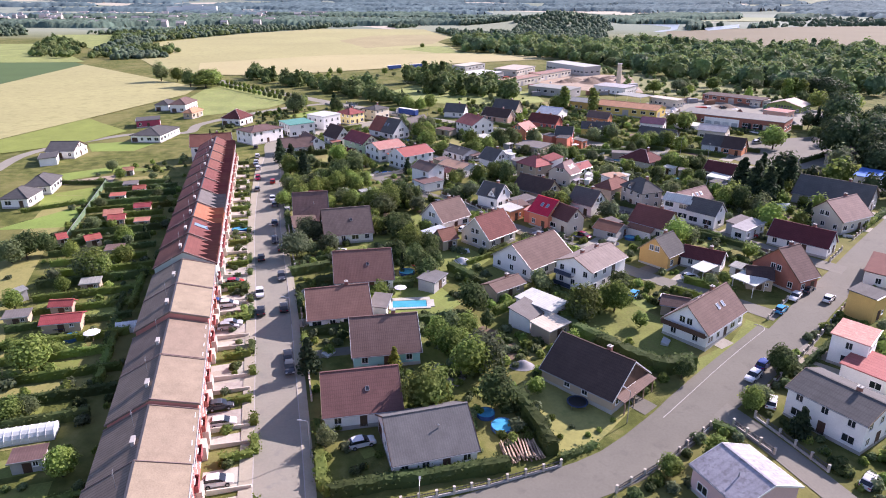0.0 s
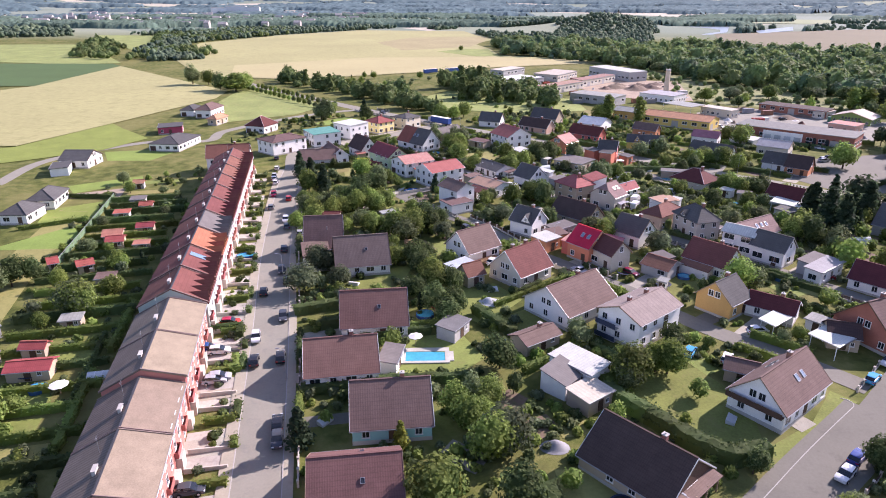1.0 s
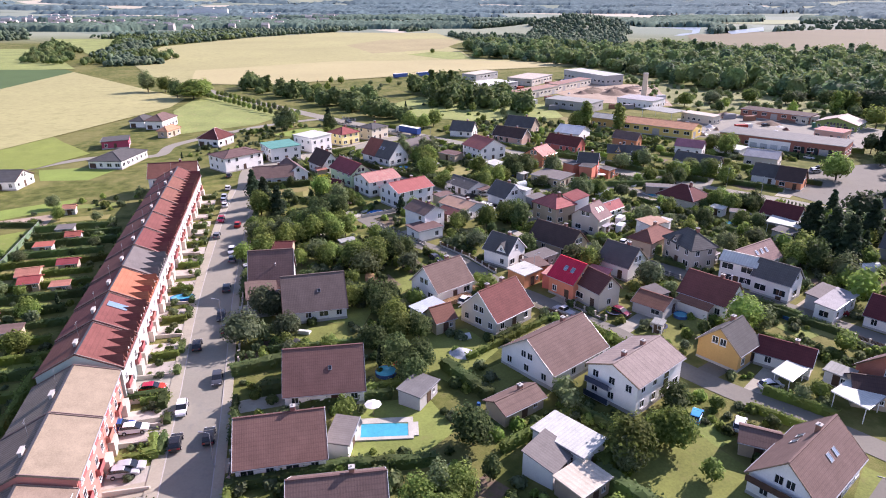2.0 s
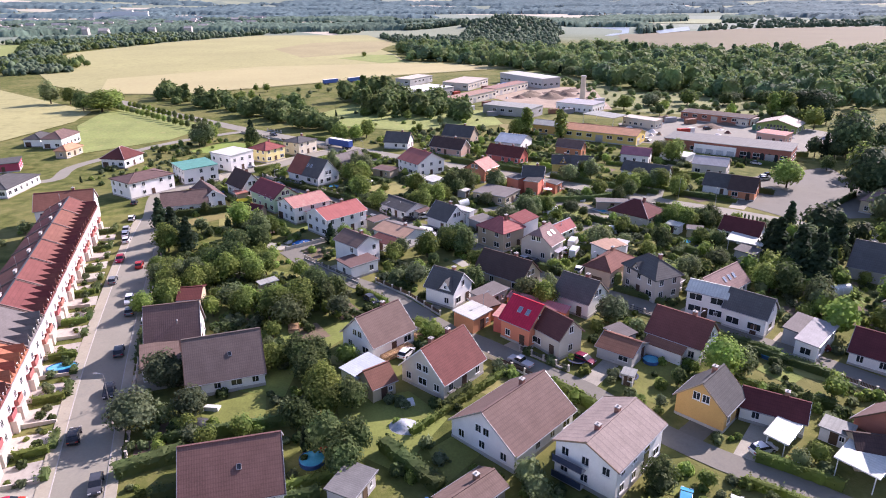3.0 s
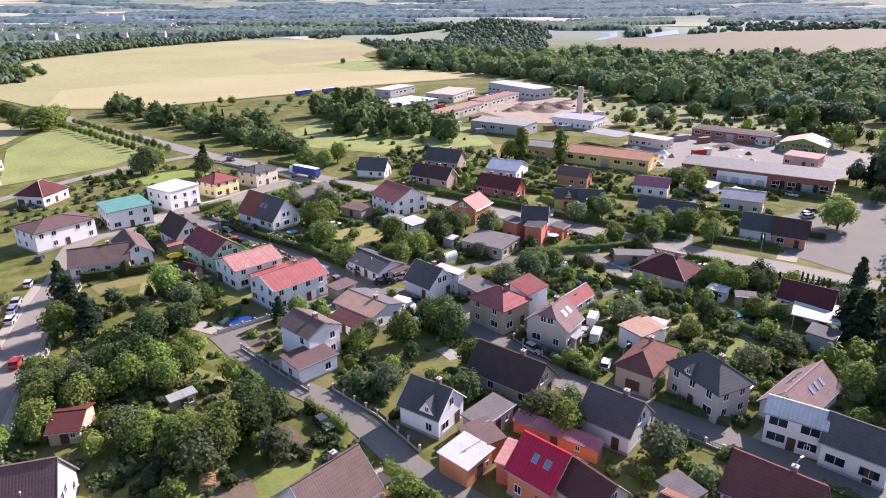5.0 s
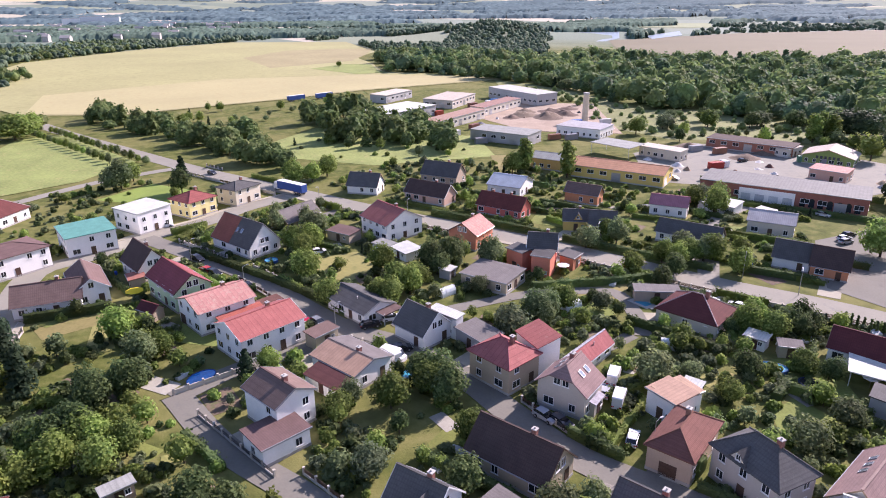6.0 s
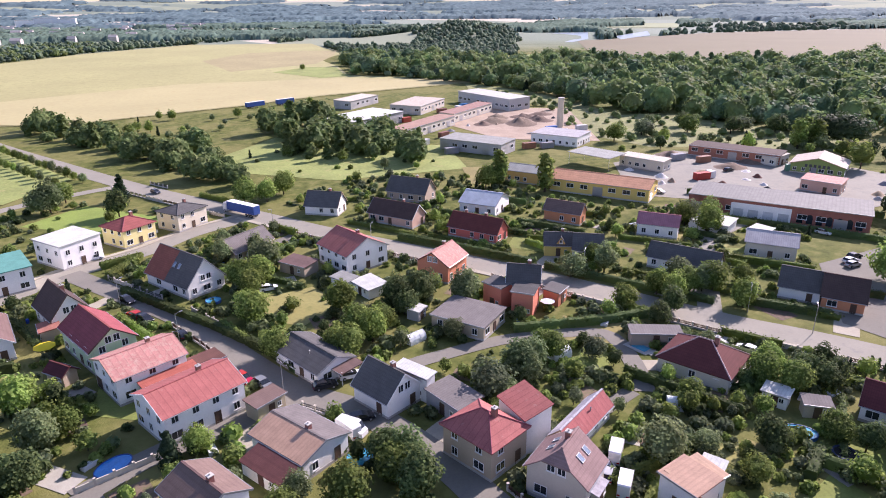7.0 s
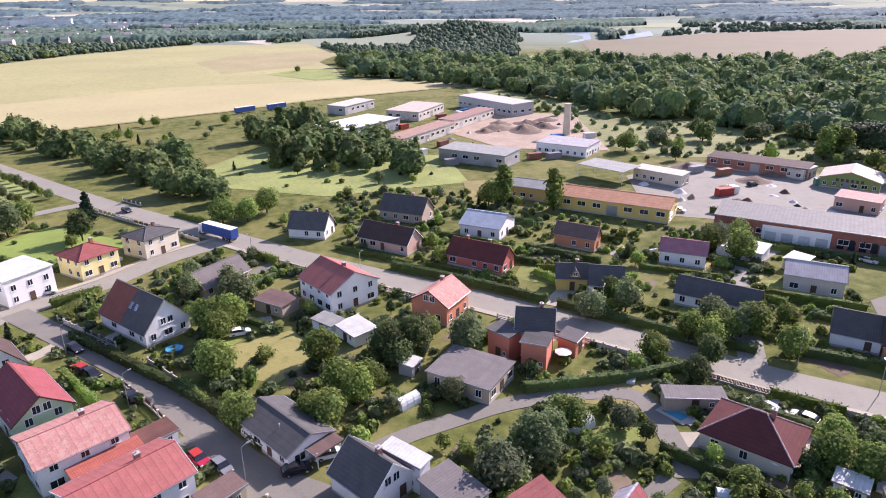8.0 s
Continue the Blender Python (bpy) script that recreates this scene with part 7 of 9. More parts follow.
tree(32.8, 192.5, 6.8, "round", 1.08)
tree(35.9, 188.5, 6.9, "round", 1.07)
tree(21.7, 198.2, 7.1, "dark", 1.02)
tree(24.1, 209.1, 6.0, "round", 1.07)
tree(61.0, 159.3, 8.8, "round", 1.07)
tree(47.9, 181.7, 6.9, "silver", 1.18)
tree(19.5, 223.3, 7.1, "round", 1.07)
tree(4.0, 217.5, 5.5, "round", 1.07)
tree(8.5, 203.5, 5.7, "silver", 1.18)
tree(-39.9, 248.5, 8.4, "round", 1.07)
tree(-32.7, 237.1, 7.7, "round", 1.07)
tree(-30.0, 240.5, 5.7, "round", 1.07)
tree(-31.7, 227.8, 7.8, "dark", 1.02)
tree(-28.0, 259.5, 4.8, "round", 1.07)
tree(-9.3, 233.3, 5.1, "round", 1.07)
tree(-12.8, 231.3, 6.1, "fir", 1.18)
tree(21.0, 226.3, 7.0, "dark", 1.09)
tree(17.9, 227.5, 6.8, "dark", 1.02)
tree(18.8, 223.3, 6.0, "dark", 0.99)
tree(12.4, 219.1, 7.5, "round", 1.07)
tree(22.2, 218.9, 8.2, "dark", 1.02)
tree(6.0, 220.7, 5.0, "round", 1.07)
tree(19.9, 266.7, 7.0, "round", 1.00)
tree(15.3, 268.1, 7.3, "round", 1.02)
tree(17.8, 263.1, 8.0, "round", 0.93)
tree(28.0, 278.1, 8.3, "dark", 0.98)
tree(23.0, 276.5, 8.3, "dark", 0.95)
tree(25.1, 274.2, 7.3, "dark", 1.04)
tree(11.5, 277.9, 8.0, "round", 1.07)
tree(-7.6, 306.3, 9.0, "round", 1.07)
tree(113.4, 321.7, 8.5, "round", 1.07)
tree(121.4, 322.6, 7.8, "round", 1.07)
tree(86.8, 274.0, 6.5, "round", 0.99)
tree(82.1, 274.8, 6.9, "round", 1.07)
tree(83.8, 270.6, 7.2, "round", 1.03)
tree(92.8, 274.4, 7.0, "round", 1.07)
tree(74.9, 294.4, 6.6, "round", 1.07)
tree(66.3, 287.2, 7.4, "round", 1.07)
tree(75.7, 260.3, 6.0, "dark", 1.02)
tree(103.7, 276.1, 6.0, "round", 1.07)
tree(72.4, 269.0, 6.6, "round", 1.07)
tree(68.1, 370.4, 13.8, "poplar", 1.16)
tree(82.0, 360.9, 14.3, "poplar", 1.16)
tree(62.7, 368.7, 9.6, "round", 1.07)
tree(95.6, 239.5, 6.2, "dark", 0.95)
tree(86.3, 239.9, 6.5, "round", 1.07)
tree(57.2, 221.1, 7.5, "round", 1.07)
tree(68.2, 233.4, 5.3, "round", 1.07)
tree(80.1, 236.8, 4.2, "dark", 1.02)
tree(85.5, 222.3, 5.1, "round", 1.07)
tree(42.5, 245.8, 8.0, "round", 1.07)
tree(50.5, 251.3, 6.2, "round", 1.07)
tree(57.9, 250.3, 5.2, "silver", 1.18)
tree(87.7, 218.1, 5.7, "dark", 1.02)
tree(-80.4, 365.4, 11.1, "round", 1.07)
tree(-79.9, 376.6, 8.3, "round", 1.07)
tree(-57.1, 357.2, 9.7, "dark", 1.02)
tree(-61.8, 376.3, 9.7, "fir", 1.18)
tree(-12.8, 366.4, 8.3, "round", 1.07)
tree(-7.9, 374.3, 9.5, "round", 1.07)
tree(-19.7, 364.0, 10.2, "round", 1.07)
tree(33.4, 262.3, 5.0, "round", 1.07)
tree(40.3, 280.9, 6.4, "round", 1.07)
tree(30.0, 281.4, 8.7, "dark", 1.02)
tree(76.6, 260.7, 5.6, "dark", 1.02)
tree(49.6, 252.4, 6.7, "round", 1.07)
tree(37.7, 240.3, 5.9, "round", 1.07)
tree(89.6, 274.1, 7.2, "round", 1.07)
tree(75.3, 289.0, 7.9, "round", 1.07)
tree(-210.7, 501.5, 15.0, "round", 1.12)
tree(-198.4, 500.5, 12.0, "round", 1.07)
tree(-166.4, 468.5, 15.0, "round", 1.72)
tree(-178.0, 471.2, 13.7, "dark", 1.02)
tree(-166.4, 487.2, 11.7, "round", 1.07)
tree(-82.6, 364.0, 10.3, "round", 1.07)
tree(-25.4, 834.4, 6.8, "round", 1.07)

# young trees in two rows beside the meadow
for i in range(17):
    f = i / 16
    for off in (0, 7):
        tree(-163 + 72 * f + off, 478 - 80 * f + off * 0.9, 4.0 + (i * 7 % 5) * 0.25, "round", 0.85)

# ---- smaller trees and bushes that fill the gardens ----
def in_lawn(x, y):
    return any(inside(x, y, p) for p in LAWNS)


def fill(poly, gap, tree_share, h0, h1, seed, firs=0.06, near=112, deep=0.0):
    r = random.Random(seed)
    xs, ys = [p[0] for p in poly], [p[1] for p in poly]
    y = min(ys)
    while y < max(ys):
        x = min(xs)
        while x < max(xs):
            px, py = x + r.uniform(-0.48, 0.48) * gap, y + r.uniform(-0.48, 0.48) * gap
            a, b, c = r.random(), r.random(), r.random()
            x += gap
            if not inside(px, py, poly) or in_lawn(px, py) and a < 0.9:
                continue
            thick = noise.noise(Vector((px / 7.5, py / 7.5, 0.7))) + 0.5 * noise.noise(Vector((px / 3.2, py / 3.2, 4.1)))
            if thick < -0.06 and b >= tree_share and c < 0.9:
                continue
            if b < tree_share and clear(px, py, 1.4):
                h = h0 + (h1 - h0) * c
                tree(px, py, h, "deep" if c < deep else "fir" if a < firs else "dark" if a < 0.2 else "silver" if a < 0.27 else "round", 0.8 + 0.35 * a, None, py > near)
            elif clear(px, py, 0.3):
                shrub(px, py, 0.8 + 1.3 * c * c + 1.3 * max(0.0, thick), py > near)
        y += gap


fill([(-17, 76), (-36, 140), (-48, 180), (-62, 236), (-68, 280), (-55, 302), (-15, 344), (5, 325), (60, 280), (104, 240), (125, 215), (113, 170), (92, 150), (60, 120), (40, 102), (12, 80)], 2.4, 0.05, 2.6, 5.4, 11, 0.05, 90)
fill([(-8, 362), (60, 300), (110, 260), (128, 285), (150, 312), (120, 335), (86, 350), (70, 385), (20, 398)], 2.7, 0.055, 2.4, 5.0, 12)
fill([(24, 66), (60, 60), (92, 80), (150, 175), (125, 162), (70, 112), (56, 98), (52, 92), (56, 80), (60, 66)], 2.6, 0.07, 2.5, 5.0, 13, 0.06, 66)
fill([(-66, 290), (-110, 300), (-105, 360), (-70, 375), (-20, 352), (-38, 335), (-58, 318)], 3.6, 0.08, 2.5, 5.0, 14)
fill([(-86, 262), (-60, 60), (-98, 70), (-128, 235)], 6.0, 0.16, 2.6, 5.0, 15, 0.06, 66)
fill([(115, 220), (150, 185), (200, 240), (185, 300), (160, 262), (140, 235)], 6.5, 0.75, 7.0, 14.0, 16, deep=0.8)
fill([(150, 300), (195, 305), (240, 345), (225, 400), (205, 372), (225, 345), (175, 318)], 8.0, 0.7, 7.0, 13.0, 17, deep=0.6)
fill([(-20, 470), (60, 440), (64, 402), (10, 392), (-45, 415)], 13.0, 0.4, 3.0, 7.0, 18)
fill([(-150, 530), (-60, 560), (0, 600), (-30, 540), (-70, 470)], 14.0, 0.5, 4.0, 8.0, 19)
fill([(110, 420), (150, 430), (175, 440), (240, 405), (220, 385), (160, 418)], 9.0, 0.5, 4.0, 9.0, 20)
fill([(86, 158), (125, 172), (132, 225), (104, 236), (84, 200)], 6.5, 0.55, 5.0, 9.0, 21, 0.25)

fill([(-60, 232), (-48, 182), (-24, 176), (-16, 198), (-28, 214), (-30, 232), (-22, 244), (-44, 262)], 2.7, 0.07, 3.0, 5.5, 31)
fill([(-22, 192), (-14, 176), (6, 184), (-4, 198), (-16, 210)], 2.7, 0.05, 3.0, 5.0, 32)
fill([(30, 232), (44, 212), (60, 196), (84, 178), (100, 200), (96, 232), (70, 246), (46, 252)], 2.9, 0.05, 3.0, 5.0, 33)
fill([(6, 262), (30, 262), (60, 270), (40, 292), (8, 318), (-20, 300)], 3.0, 0.05, 3.0, 5.0, 34)

join_loose("garden_greenery", "dense mixed garden trees and bushes")

# ---- vegetable beds, paths and paved corners ----
BED = surface("garden_soil", (0.17, 0.12, 0.085), 0.95, 0.25, 0.4, 3.0, 0.5, object_vary=0.2, world_space=True, stain=(0.10, 0.12, 0.04), stain_at=0.5)
pr = random.Random(77)
made = 0
for i in range(900):
    x, y = pr.uniform(-60, 120), pr.uniform(80, 345)
    a, w, h = radians(pr.choice((16, 60, -40, 30))), pr.uniform(1.0, 3.2), pr.uniform(1.6, 4.2)
    if made > 115 or not clear(x, y, 2.2) or in_lawn(x, y) or x < -20 - 0.25 * (y - 75):
        continue
    c, s = math.cos(a), math.sin(a)
    q = [(x + u * c - v * s, y + u * s + v * c) for u, v in ((-w, -h), (w, -h), (w, h), (-w, h))]
    made += 1
    k = made % 5
    if k < 2:
        drape("vegetable_bed", q, BED, 0.02 + 0.0003 * made, "dug brown vegetable bed", "bed", cell=6.0)
    elif k == 2:
        drape("paved_terrace", q, GRAVEL, 0.02 + 0.0003 * made, "pale paved corner of a garden", "terrace", cell=6.0)
    else:
        drape("lawn", q, LAWN if k == 3 else DRYGRASS, 0.02 + 0.0003 * made, "small patch of garden grass", "lawn", cell=6.0)


# ---- freight containers and stacks at the works ----
def container(x, y, turn, ln, colour):
    m = surface("container_" + colour, {"red": (0.35, 0.03, 0.03), "white": (0.65, 0.64, 0.62), "blue": (0.03, 0.13, 0.35), "green": (0.08, 0.2, 0.12), "grey": (0.25, 0.25, 0.26), "rust": (0.24, 0.11, 0.07)}[colour], 0.6, 0.15, 0.5, 3.0, 0.2, ribs=0.3)
    e = empty("container", pose(x, y, ground_z(x, y) + 0.06, 0, 0, turn), f"{colour} steel container standing in the yard", "container", "containers in the yard")
    part("box", Shape().box(-ln / 2, -1.2, 0.05, ln / 2, 1.2, 2.55).mesh("box", m), e)
    part("door", Shape().box(ln / 2, -1.1, 0.15, ln / 2 + 0.05, 1.1, 2.45).mesh("door", m), e)
    return e


for cx, cy, ct, cl, cc in ((143.5, 367, 10, 6, "red"), (148, 369, 100, 3, "white"), (88, 556, 30, 6, "blue"), (95, 552, 30, 6, "blue"), (84, 548, 120, 6, "white"), (72, 540, 20, 6, "rust"), (150, 398, 15, 6, "grey"), (158, 392, 15, 6, "rust"),
                           (184, 372, -20, 6, "green"), (190, 366, -20, 6, "grey"), (96, 432, 12, 6, "rust"), (104, 431, 12, 6, "grey"), (60, 428, 12, 6, "grey"), (50, 448, 40, 6, "white"), (44, 470, 40, 6, "blue"), (62, 465, 40, 6, "rust"),
                           (38, 505, 40, 6, "grey"), (48, 512, 40, 6, "red"), (66, 500, 40, 6, "grey"), (134, 470, 12, 6, "white"), (118, 470, 12, 6, "blue")):
    container(cx, cy, ct, cl, cc)

# ---- cars ----
PAINT = {k: surface("paint_" + k, c, 0.25, 0.05, 0.5, 3.0, 0.0, object_vary=0.05, spec=0.5) for k, c in dict(
    white=(0.72, 0.72, 0.72), black=(0.02, 0.02, 0.024), darkgrey=(0.06, 0.065, 0.075), grey=(0.18, 0.19, 0.2), silver=(0.42, 0.43, 0.45), red=(0.4, 0.02, 0.03), maroon=(0.2, 0.02, 0.04),
    blue=(0.03, 0.07, 0.25), bluelight=(0.05, 0.3, 0.55)).items()}
CARGLASS = surface("car_glass", (0.015, 0.018, 0.022), 0.05, 0.1, 0.5, 3.0, 0.0, spec=0.7)
LAMP_CLEAR = surface("lamp_glass", (0.6, 0.6, 0.6), 0.1, 0.05, 1.0, 3.0, 0.0)
LAMP_RED = surface("tail_glass", (0.35, 0.01, 0.01), 0.1, 0.05, 1.0, 3.0, 0.0)


def loft(profile, width):
    """A closed side profile of (x, z) drawn across the car; width(z) gives its half width."""
    n = len(profile)
    ends = max(abs(x) for x, z in profile)
    taper = [width(z) * (1 - 0.16 * max(0.0, (abs(x) / ends - 0.72) / 0.28) ** 2) for x, z in profile]
    v = [(x, -w, z) for (x, z), w in zip(profile, taper)] + [(x, w, z) for (x, z), w in zip(profile, taper)]
    return Shape().add(v, [tuple(range(n))[::-1], tuple(range(n, 2 * n))] + [(i, (i + 1) % n, n + (i + 1) % n, n + i) for i in range(n)])


WHEEL = Shape().rod((0, -0.1, 0), (0, 0.1, 0), 0.31, n=14).mesh("wheel", RUBBER)
RIM = Shape().rod((0, -0.105, 0), (0, 0.105, 0), 0.19, n=10).mesh("rim", GREYMETAL)
LIGHT = Shape().box(-0.06, -0.2, -0.07, 0.06, 0.2, 0.07)
HEAD, TAIL = LIGHT.mesh("headlight", LAMP_CLEAR), LIGHT.mesh("tail_light", LAMP_RED)
CAR_MADE = {}


def car_meshes(kind):
    if kind == "van":
        body = loft([(-2.5, 0.3), (-2.5, 2.2), (-2.3, 2.35), (1.2, 2.35), (1.9, 1.35), (2.5, 1.15), (2.55, 0.35)], lambda z: 0.98 - 0.05 * max(0, z - 1.2))
        glass = loft([(1.28, 1.4), (1.28, 2.2), (1.36, 2.22), (1.96, 1.42)], lambda z: 0.97)
        top = None
    elif kind == "pickup":
        body = loft([(-2.5, 0.4), (-2.5, 0.95), (-0.6, 0.98), (1.0, 1.0), (2.3, 0.95), (2.4, 0.45)], lambda z: 0.9 - 0.05 * max(0, z - 0.7))
        glass = loft([(-0.7, 0.98), (-0.5, 1.55), (0.5, 1.6), (1.1, 1.0)], lambda z: 0.86 - 0.16 * (z - 0.95))
        top = Shape().slab([(-0.5, -0.74, 1.64), (0.5, -0.74, 1.66), (0.5, 0.74, 1.66), (-0.5, 0.74, 1.64)], 0.06)
    else:
        body = loft([(-2.0, 0.24), (-2.14, 0.42), (-2.17, 0.66), (-2.08, 0.9), (-1.85, 0.97), (-1.0, 0.98), (0.1, 0.98), (0.95, 0.96), (1.5, 0.9), (1.92, 0.79), (2.12, 0.62), (2.16, 0.42), (2.05, 0.24)], lambda z: 0.9 - 0.16 * abs(z - 0.6))
        glass = loft([(-2.0, 0.96), (-1.72, 1.26), (-1.45, 1.43), (-0.4, 1.47), (0.22, 1.44), (0.7, 1.2), (1.12, 0.95)], lambda z: 0.85 - 0.3 * max(0, z - 0.95))
        top = loft([(-1.52, 1.41), (-1.4, 1.465), (-0.4, 1.505), (0.16, 1.475), (0.3, 1.41)], lambda z: 0.72)
    return body, glass, top


def car(x, y, turn, colour):
    kind = colour if colour in ("van", "pickup") else "car"
    paint = "white" if kind == "van" else "silver" if kind == "pickup" else colour
    if colour not in CAR_MADE:
        body, glass, top = car_meshes(kind)
        CAR_MADE[colour] = (body.mesh("body", PAINT[paint]), glass.mesh("glazing", CARGLASS), top.mesh("car_roof", PAINT[paint]) if top else None)
    body, glass, top = CAR_MADE[colour]
    told = {"bluelight": "light blue", "darkgrey": "dark grey"}.get(paint, paint)
    label = {"van": "white delivery van standing on the ground", "pickup": "silver pickup truck parked at the roadside"}.get(kind, f"{told} hatchback car parked on the asphalt")
    e = empty({"van": "van", "pickup": "pickup_truck"}.get(kind, "car"), pose(x, y, ground_z(x, y) + 0.09, 0, 0, turn), label, {"van": "van"}.get(kind, "car"), "parked cars" if kind == "car" else "")
    part("body", body, e)
    part("glazing", glass, e)
    if top:
        part("car_roof", top, e)
    for sx in (-1.3, 1.3):
        for sy in (-0.8, 0.8):
            w = part("wheel", WHEEL, e)
            w.matrix_local = pose(sx * (1.15 if kind != "car" else 1), sy, 0.31)
            part("rim", RIM, w)
    far = 2.52 if kind == "van" else 2.36 if kind == "pickup" else 2.08
    for sy in (-0.6, 0.6):
        part("headlight", HEAD, e).matrix_local = pose(far, sy, 0.66)
        part("tail_light", TAIL, e).matrix_local = pose(-far - (0.02 if kind == "car" else 0.1), sy, 0.75)
    return e


car(-40.8, 132.1, 286, "white")
car(-38.4, 123.7, 105, "black")
car(-33.9, 125.2, 105, "black")
car(-37.9, 140.6, 286, "darkgrey")
car(-45.5, 151.6, 106, "black")
car(-28.9, 106.4, 105, "black")
car(-27.8, 102.5, 285, "darkgrey")
car(-48.1, 176.7, 106, "darkgrey")
car(-42.0, 157.9, 106, "black")
car(-65.1, 223.4, 283, "red")
car(-58.9, 219.1, 103, "red")
car(-52.1, 193.5, 103, "grey")
car(-54.1, 199.0, 283, "white")
car(-61.8, 210.0, 103, "grey")
car(-68.7, 237.4, 102, "white")
car(-71.7, 245.6, 282, "silver")
car(-74.1, 256.8, 102, "white")
car(-47.0, 188.2, 103, "silver")
car(-44.8, 163.3, 286, "black")
car(-70.7, 242.4, 102, "white")
car(-79.2, 273.3, 102, "darkgrey")
car(-31.6, 73.6, 14, "white")
car(-35.1, 87.0, 14, "white")
car(-36.8, 91.4, 14, "darkgrey")
car(-43.3, 117.2, 14, "silver")
car(-46.2, 126.7, 14, "white")
car(-48.6, 127.3, 14, "blue")
car(-42.9, 118.2, 14, "silver")
car(-48.0, 137.5, 14, "red")
car(-12.4, 82.1, 23, "white")
car(55.1, 99.8, 223, "white")
car(58.6, 103.5, 43, "blue")
car(71.7, 124.3, 45, "bluelight")
car(77.6, 130.1, 224, "white")
car(82.2, 133.7, 44, "darkgrey")
car(84.5, 129.2, 44, "white")
car(54.8, 92.3, 60, "white")
car(59.9, 73.6, 40, "silver")
car(42.3, 131.4, 60, "bluelight")
car(48.4, 129.4, 60, "white")
car(57.9, 140.1, 14, "white")
car(61.6, 136.9, 45, "white")
car(26.5, 166.6, 133, "pickup")
car(38.3, 166.5, 313, "maroon")
car(83.6, 167.0, 344, "maroon")
car(5.9, 171.5, 60, "white")
car(-1.3, 194.5, 305, "darkgrey")
car(48.4, 206.5, 60, "white")
car(49.8, 216.3, 60, "van")
car(36.6, 213.4, 305, "silver")
car(38.7, 211.7, 305, "darkgrey")
car(12.6, 234.5, 126, "van")
car(-5.4, 252.5, 310, "red")
car(-1.8, 250.2, 310, "grey")
car(-31.8, 282.2, 137, "red")
car(-29.0, 279.8, 317, "black")
car(-35.6, 290.2, 317, "black")
car(-20.0, 271.2, 128, "black")
car(14.8, 237.5, 14, "black")
car(13.2, 234.4, 323, "van")
car(-4.9, 291.6, 14, "white")
car(13.3, 250.5, 14, "white")
car(8.9, 247.9, 14, "black")
car(87.1, 247.5, 125, "white")
car(138.0, 284.3, 14, "white")
car(141.2, 286.9, 14, "black")
car(136.8, 281.9, 14, "silver")
car(145.9, 304.8, 305, "white")
car(119.9, 352.5, 306, "white")
car(136.0, 394.3, 14, "van")
car(-52.8, 383.6, 315, "darkgrey")
car(-51.9, 319.4, 14, "white")
car(51.2, 222.9, 60, "van")
car(40.0, 222.5, 60, "silver")
car(48.4, 219.0, 60, "silver")
car(72.3, 438.6, 14, "red")
car(76.3, 432.8, 14, "black")
car(82.6, 426.7, 14, "darkgrey")
car(44.3, 540.4, 14, "black")
car(23.5, 514.8, 14, "black")
car(49.0, 519.0, 14, "bluelight")
car(72.3, 524.0, 14, "white")
car(159.7, 376.2, 14, "black")

# ---- lorry and trailers ----
TARP = surface("blue_tarpaulin", (0.035, 0.085, 0.28), 0.5, 0.12, 0.5, 2.0, 0.1)


def trailer(x, y, turn, ln, cab):
    e = empty("lorry" if cab else "box_trailer", pose(x, y, ground_z(x, y) + 0.06, 0, 0, turn), "blue lorry with a pale roof on the main road" if cab else "blue box trailer parked beside the field", "lorry")
    part("box", Shape().box(-ln / 2, -1.25, 1.1, ln / 2, 1.25, 3.8).mesh("box", TARP), e, "blue tarpaulin load box")
    part("box_roof", Shape().box(-ln / 2 - 0.02, -1.27, 3.8, ln / 2 + 0.02, 1.27, 3.86).mesh("box_roof", WHITE), e, "pale box roof")
    part("chassis", Shape().box(-ln / 2, -0.5, 0.75, ln / 2, 0.5, 1.1).mesh("chassis", DARK), e)
    xs = [-ln / 2 + 1.5, -ln / 2 + 2.7, -ln / 2 + 3.9]
    if cab:
        part("cab", loft([(ln / 2 + 0.4, 0.5), (ln / 2 + 0.4, 3.3), (ln / 2 + 1.9, 3.1), (ln / 2 + 2.3, 1.7), (ln / 2 + 2.3, 0.5)], lambda z: 1.22).mesh("cab", PAINT["white"]), e, "white driver's cab")
        part("windscreen", loft([(ln / 2 + 1.96, 2.9), (ln / 2 + 2.3, 1.75), (ln / 2 + 2.33, 1.75), (ln / 2 + 1.99, 2.9)], lambda z: 1.1).mesh("windscreen", CARGLASS), e)
        xs.append(ln / 2 + 1.4)
    for sx in xs:
        for sy in (-1.05, 1.05):
            w = part("wheel", WHEEL, e)
            w.matrix_local = pose(sx, sy, 0.48) @ Matrix.Diagonal((1.5, 1.5, 1.5, 1))
            part("rim", RIM, w)
    return e


trailer(-18.5, 352.5, 138, 12.5, True)
trailer(-42, 585, 40, 13.0, False)
trailer(-24, 595, 40, 13.0, False)

# ---- pools, parasols, trampolines, greenhouses ----
POOLBLUE = surface("pool_water", (0.06, 0.36, 0.52), 0.06, 0.15, 0.8, 3.0, 0.05, spec=0.6)
POOLRIM = surface("pool_rim", (0.035, 0.10, 0.26), 0.5, 0.1, 1.0, 4.0, 0.05)


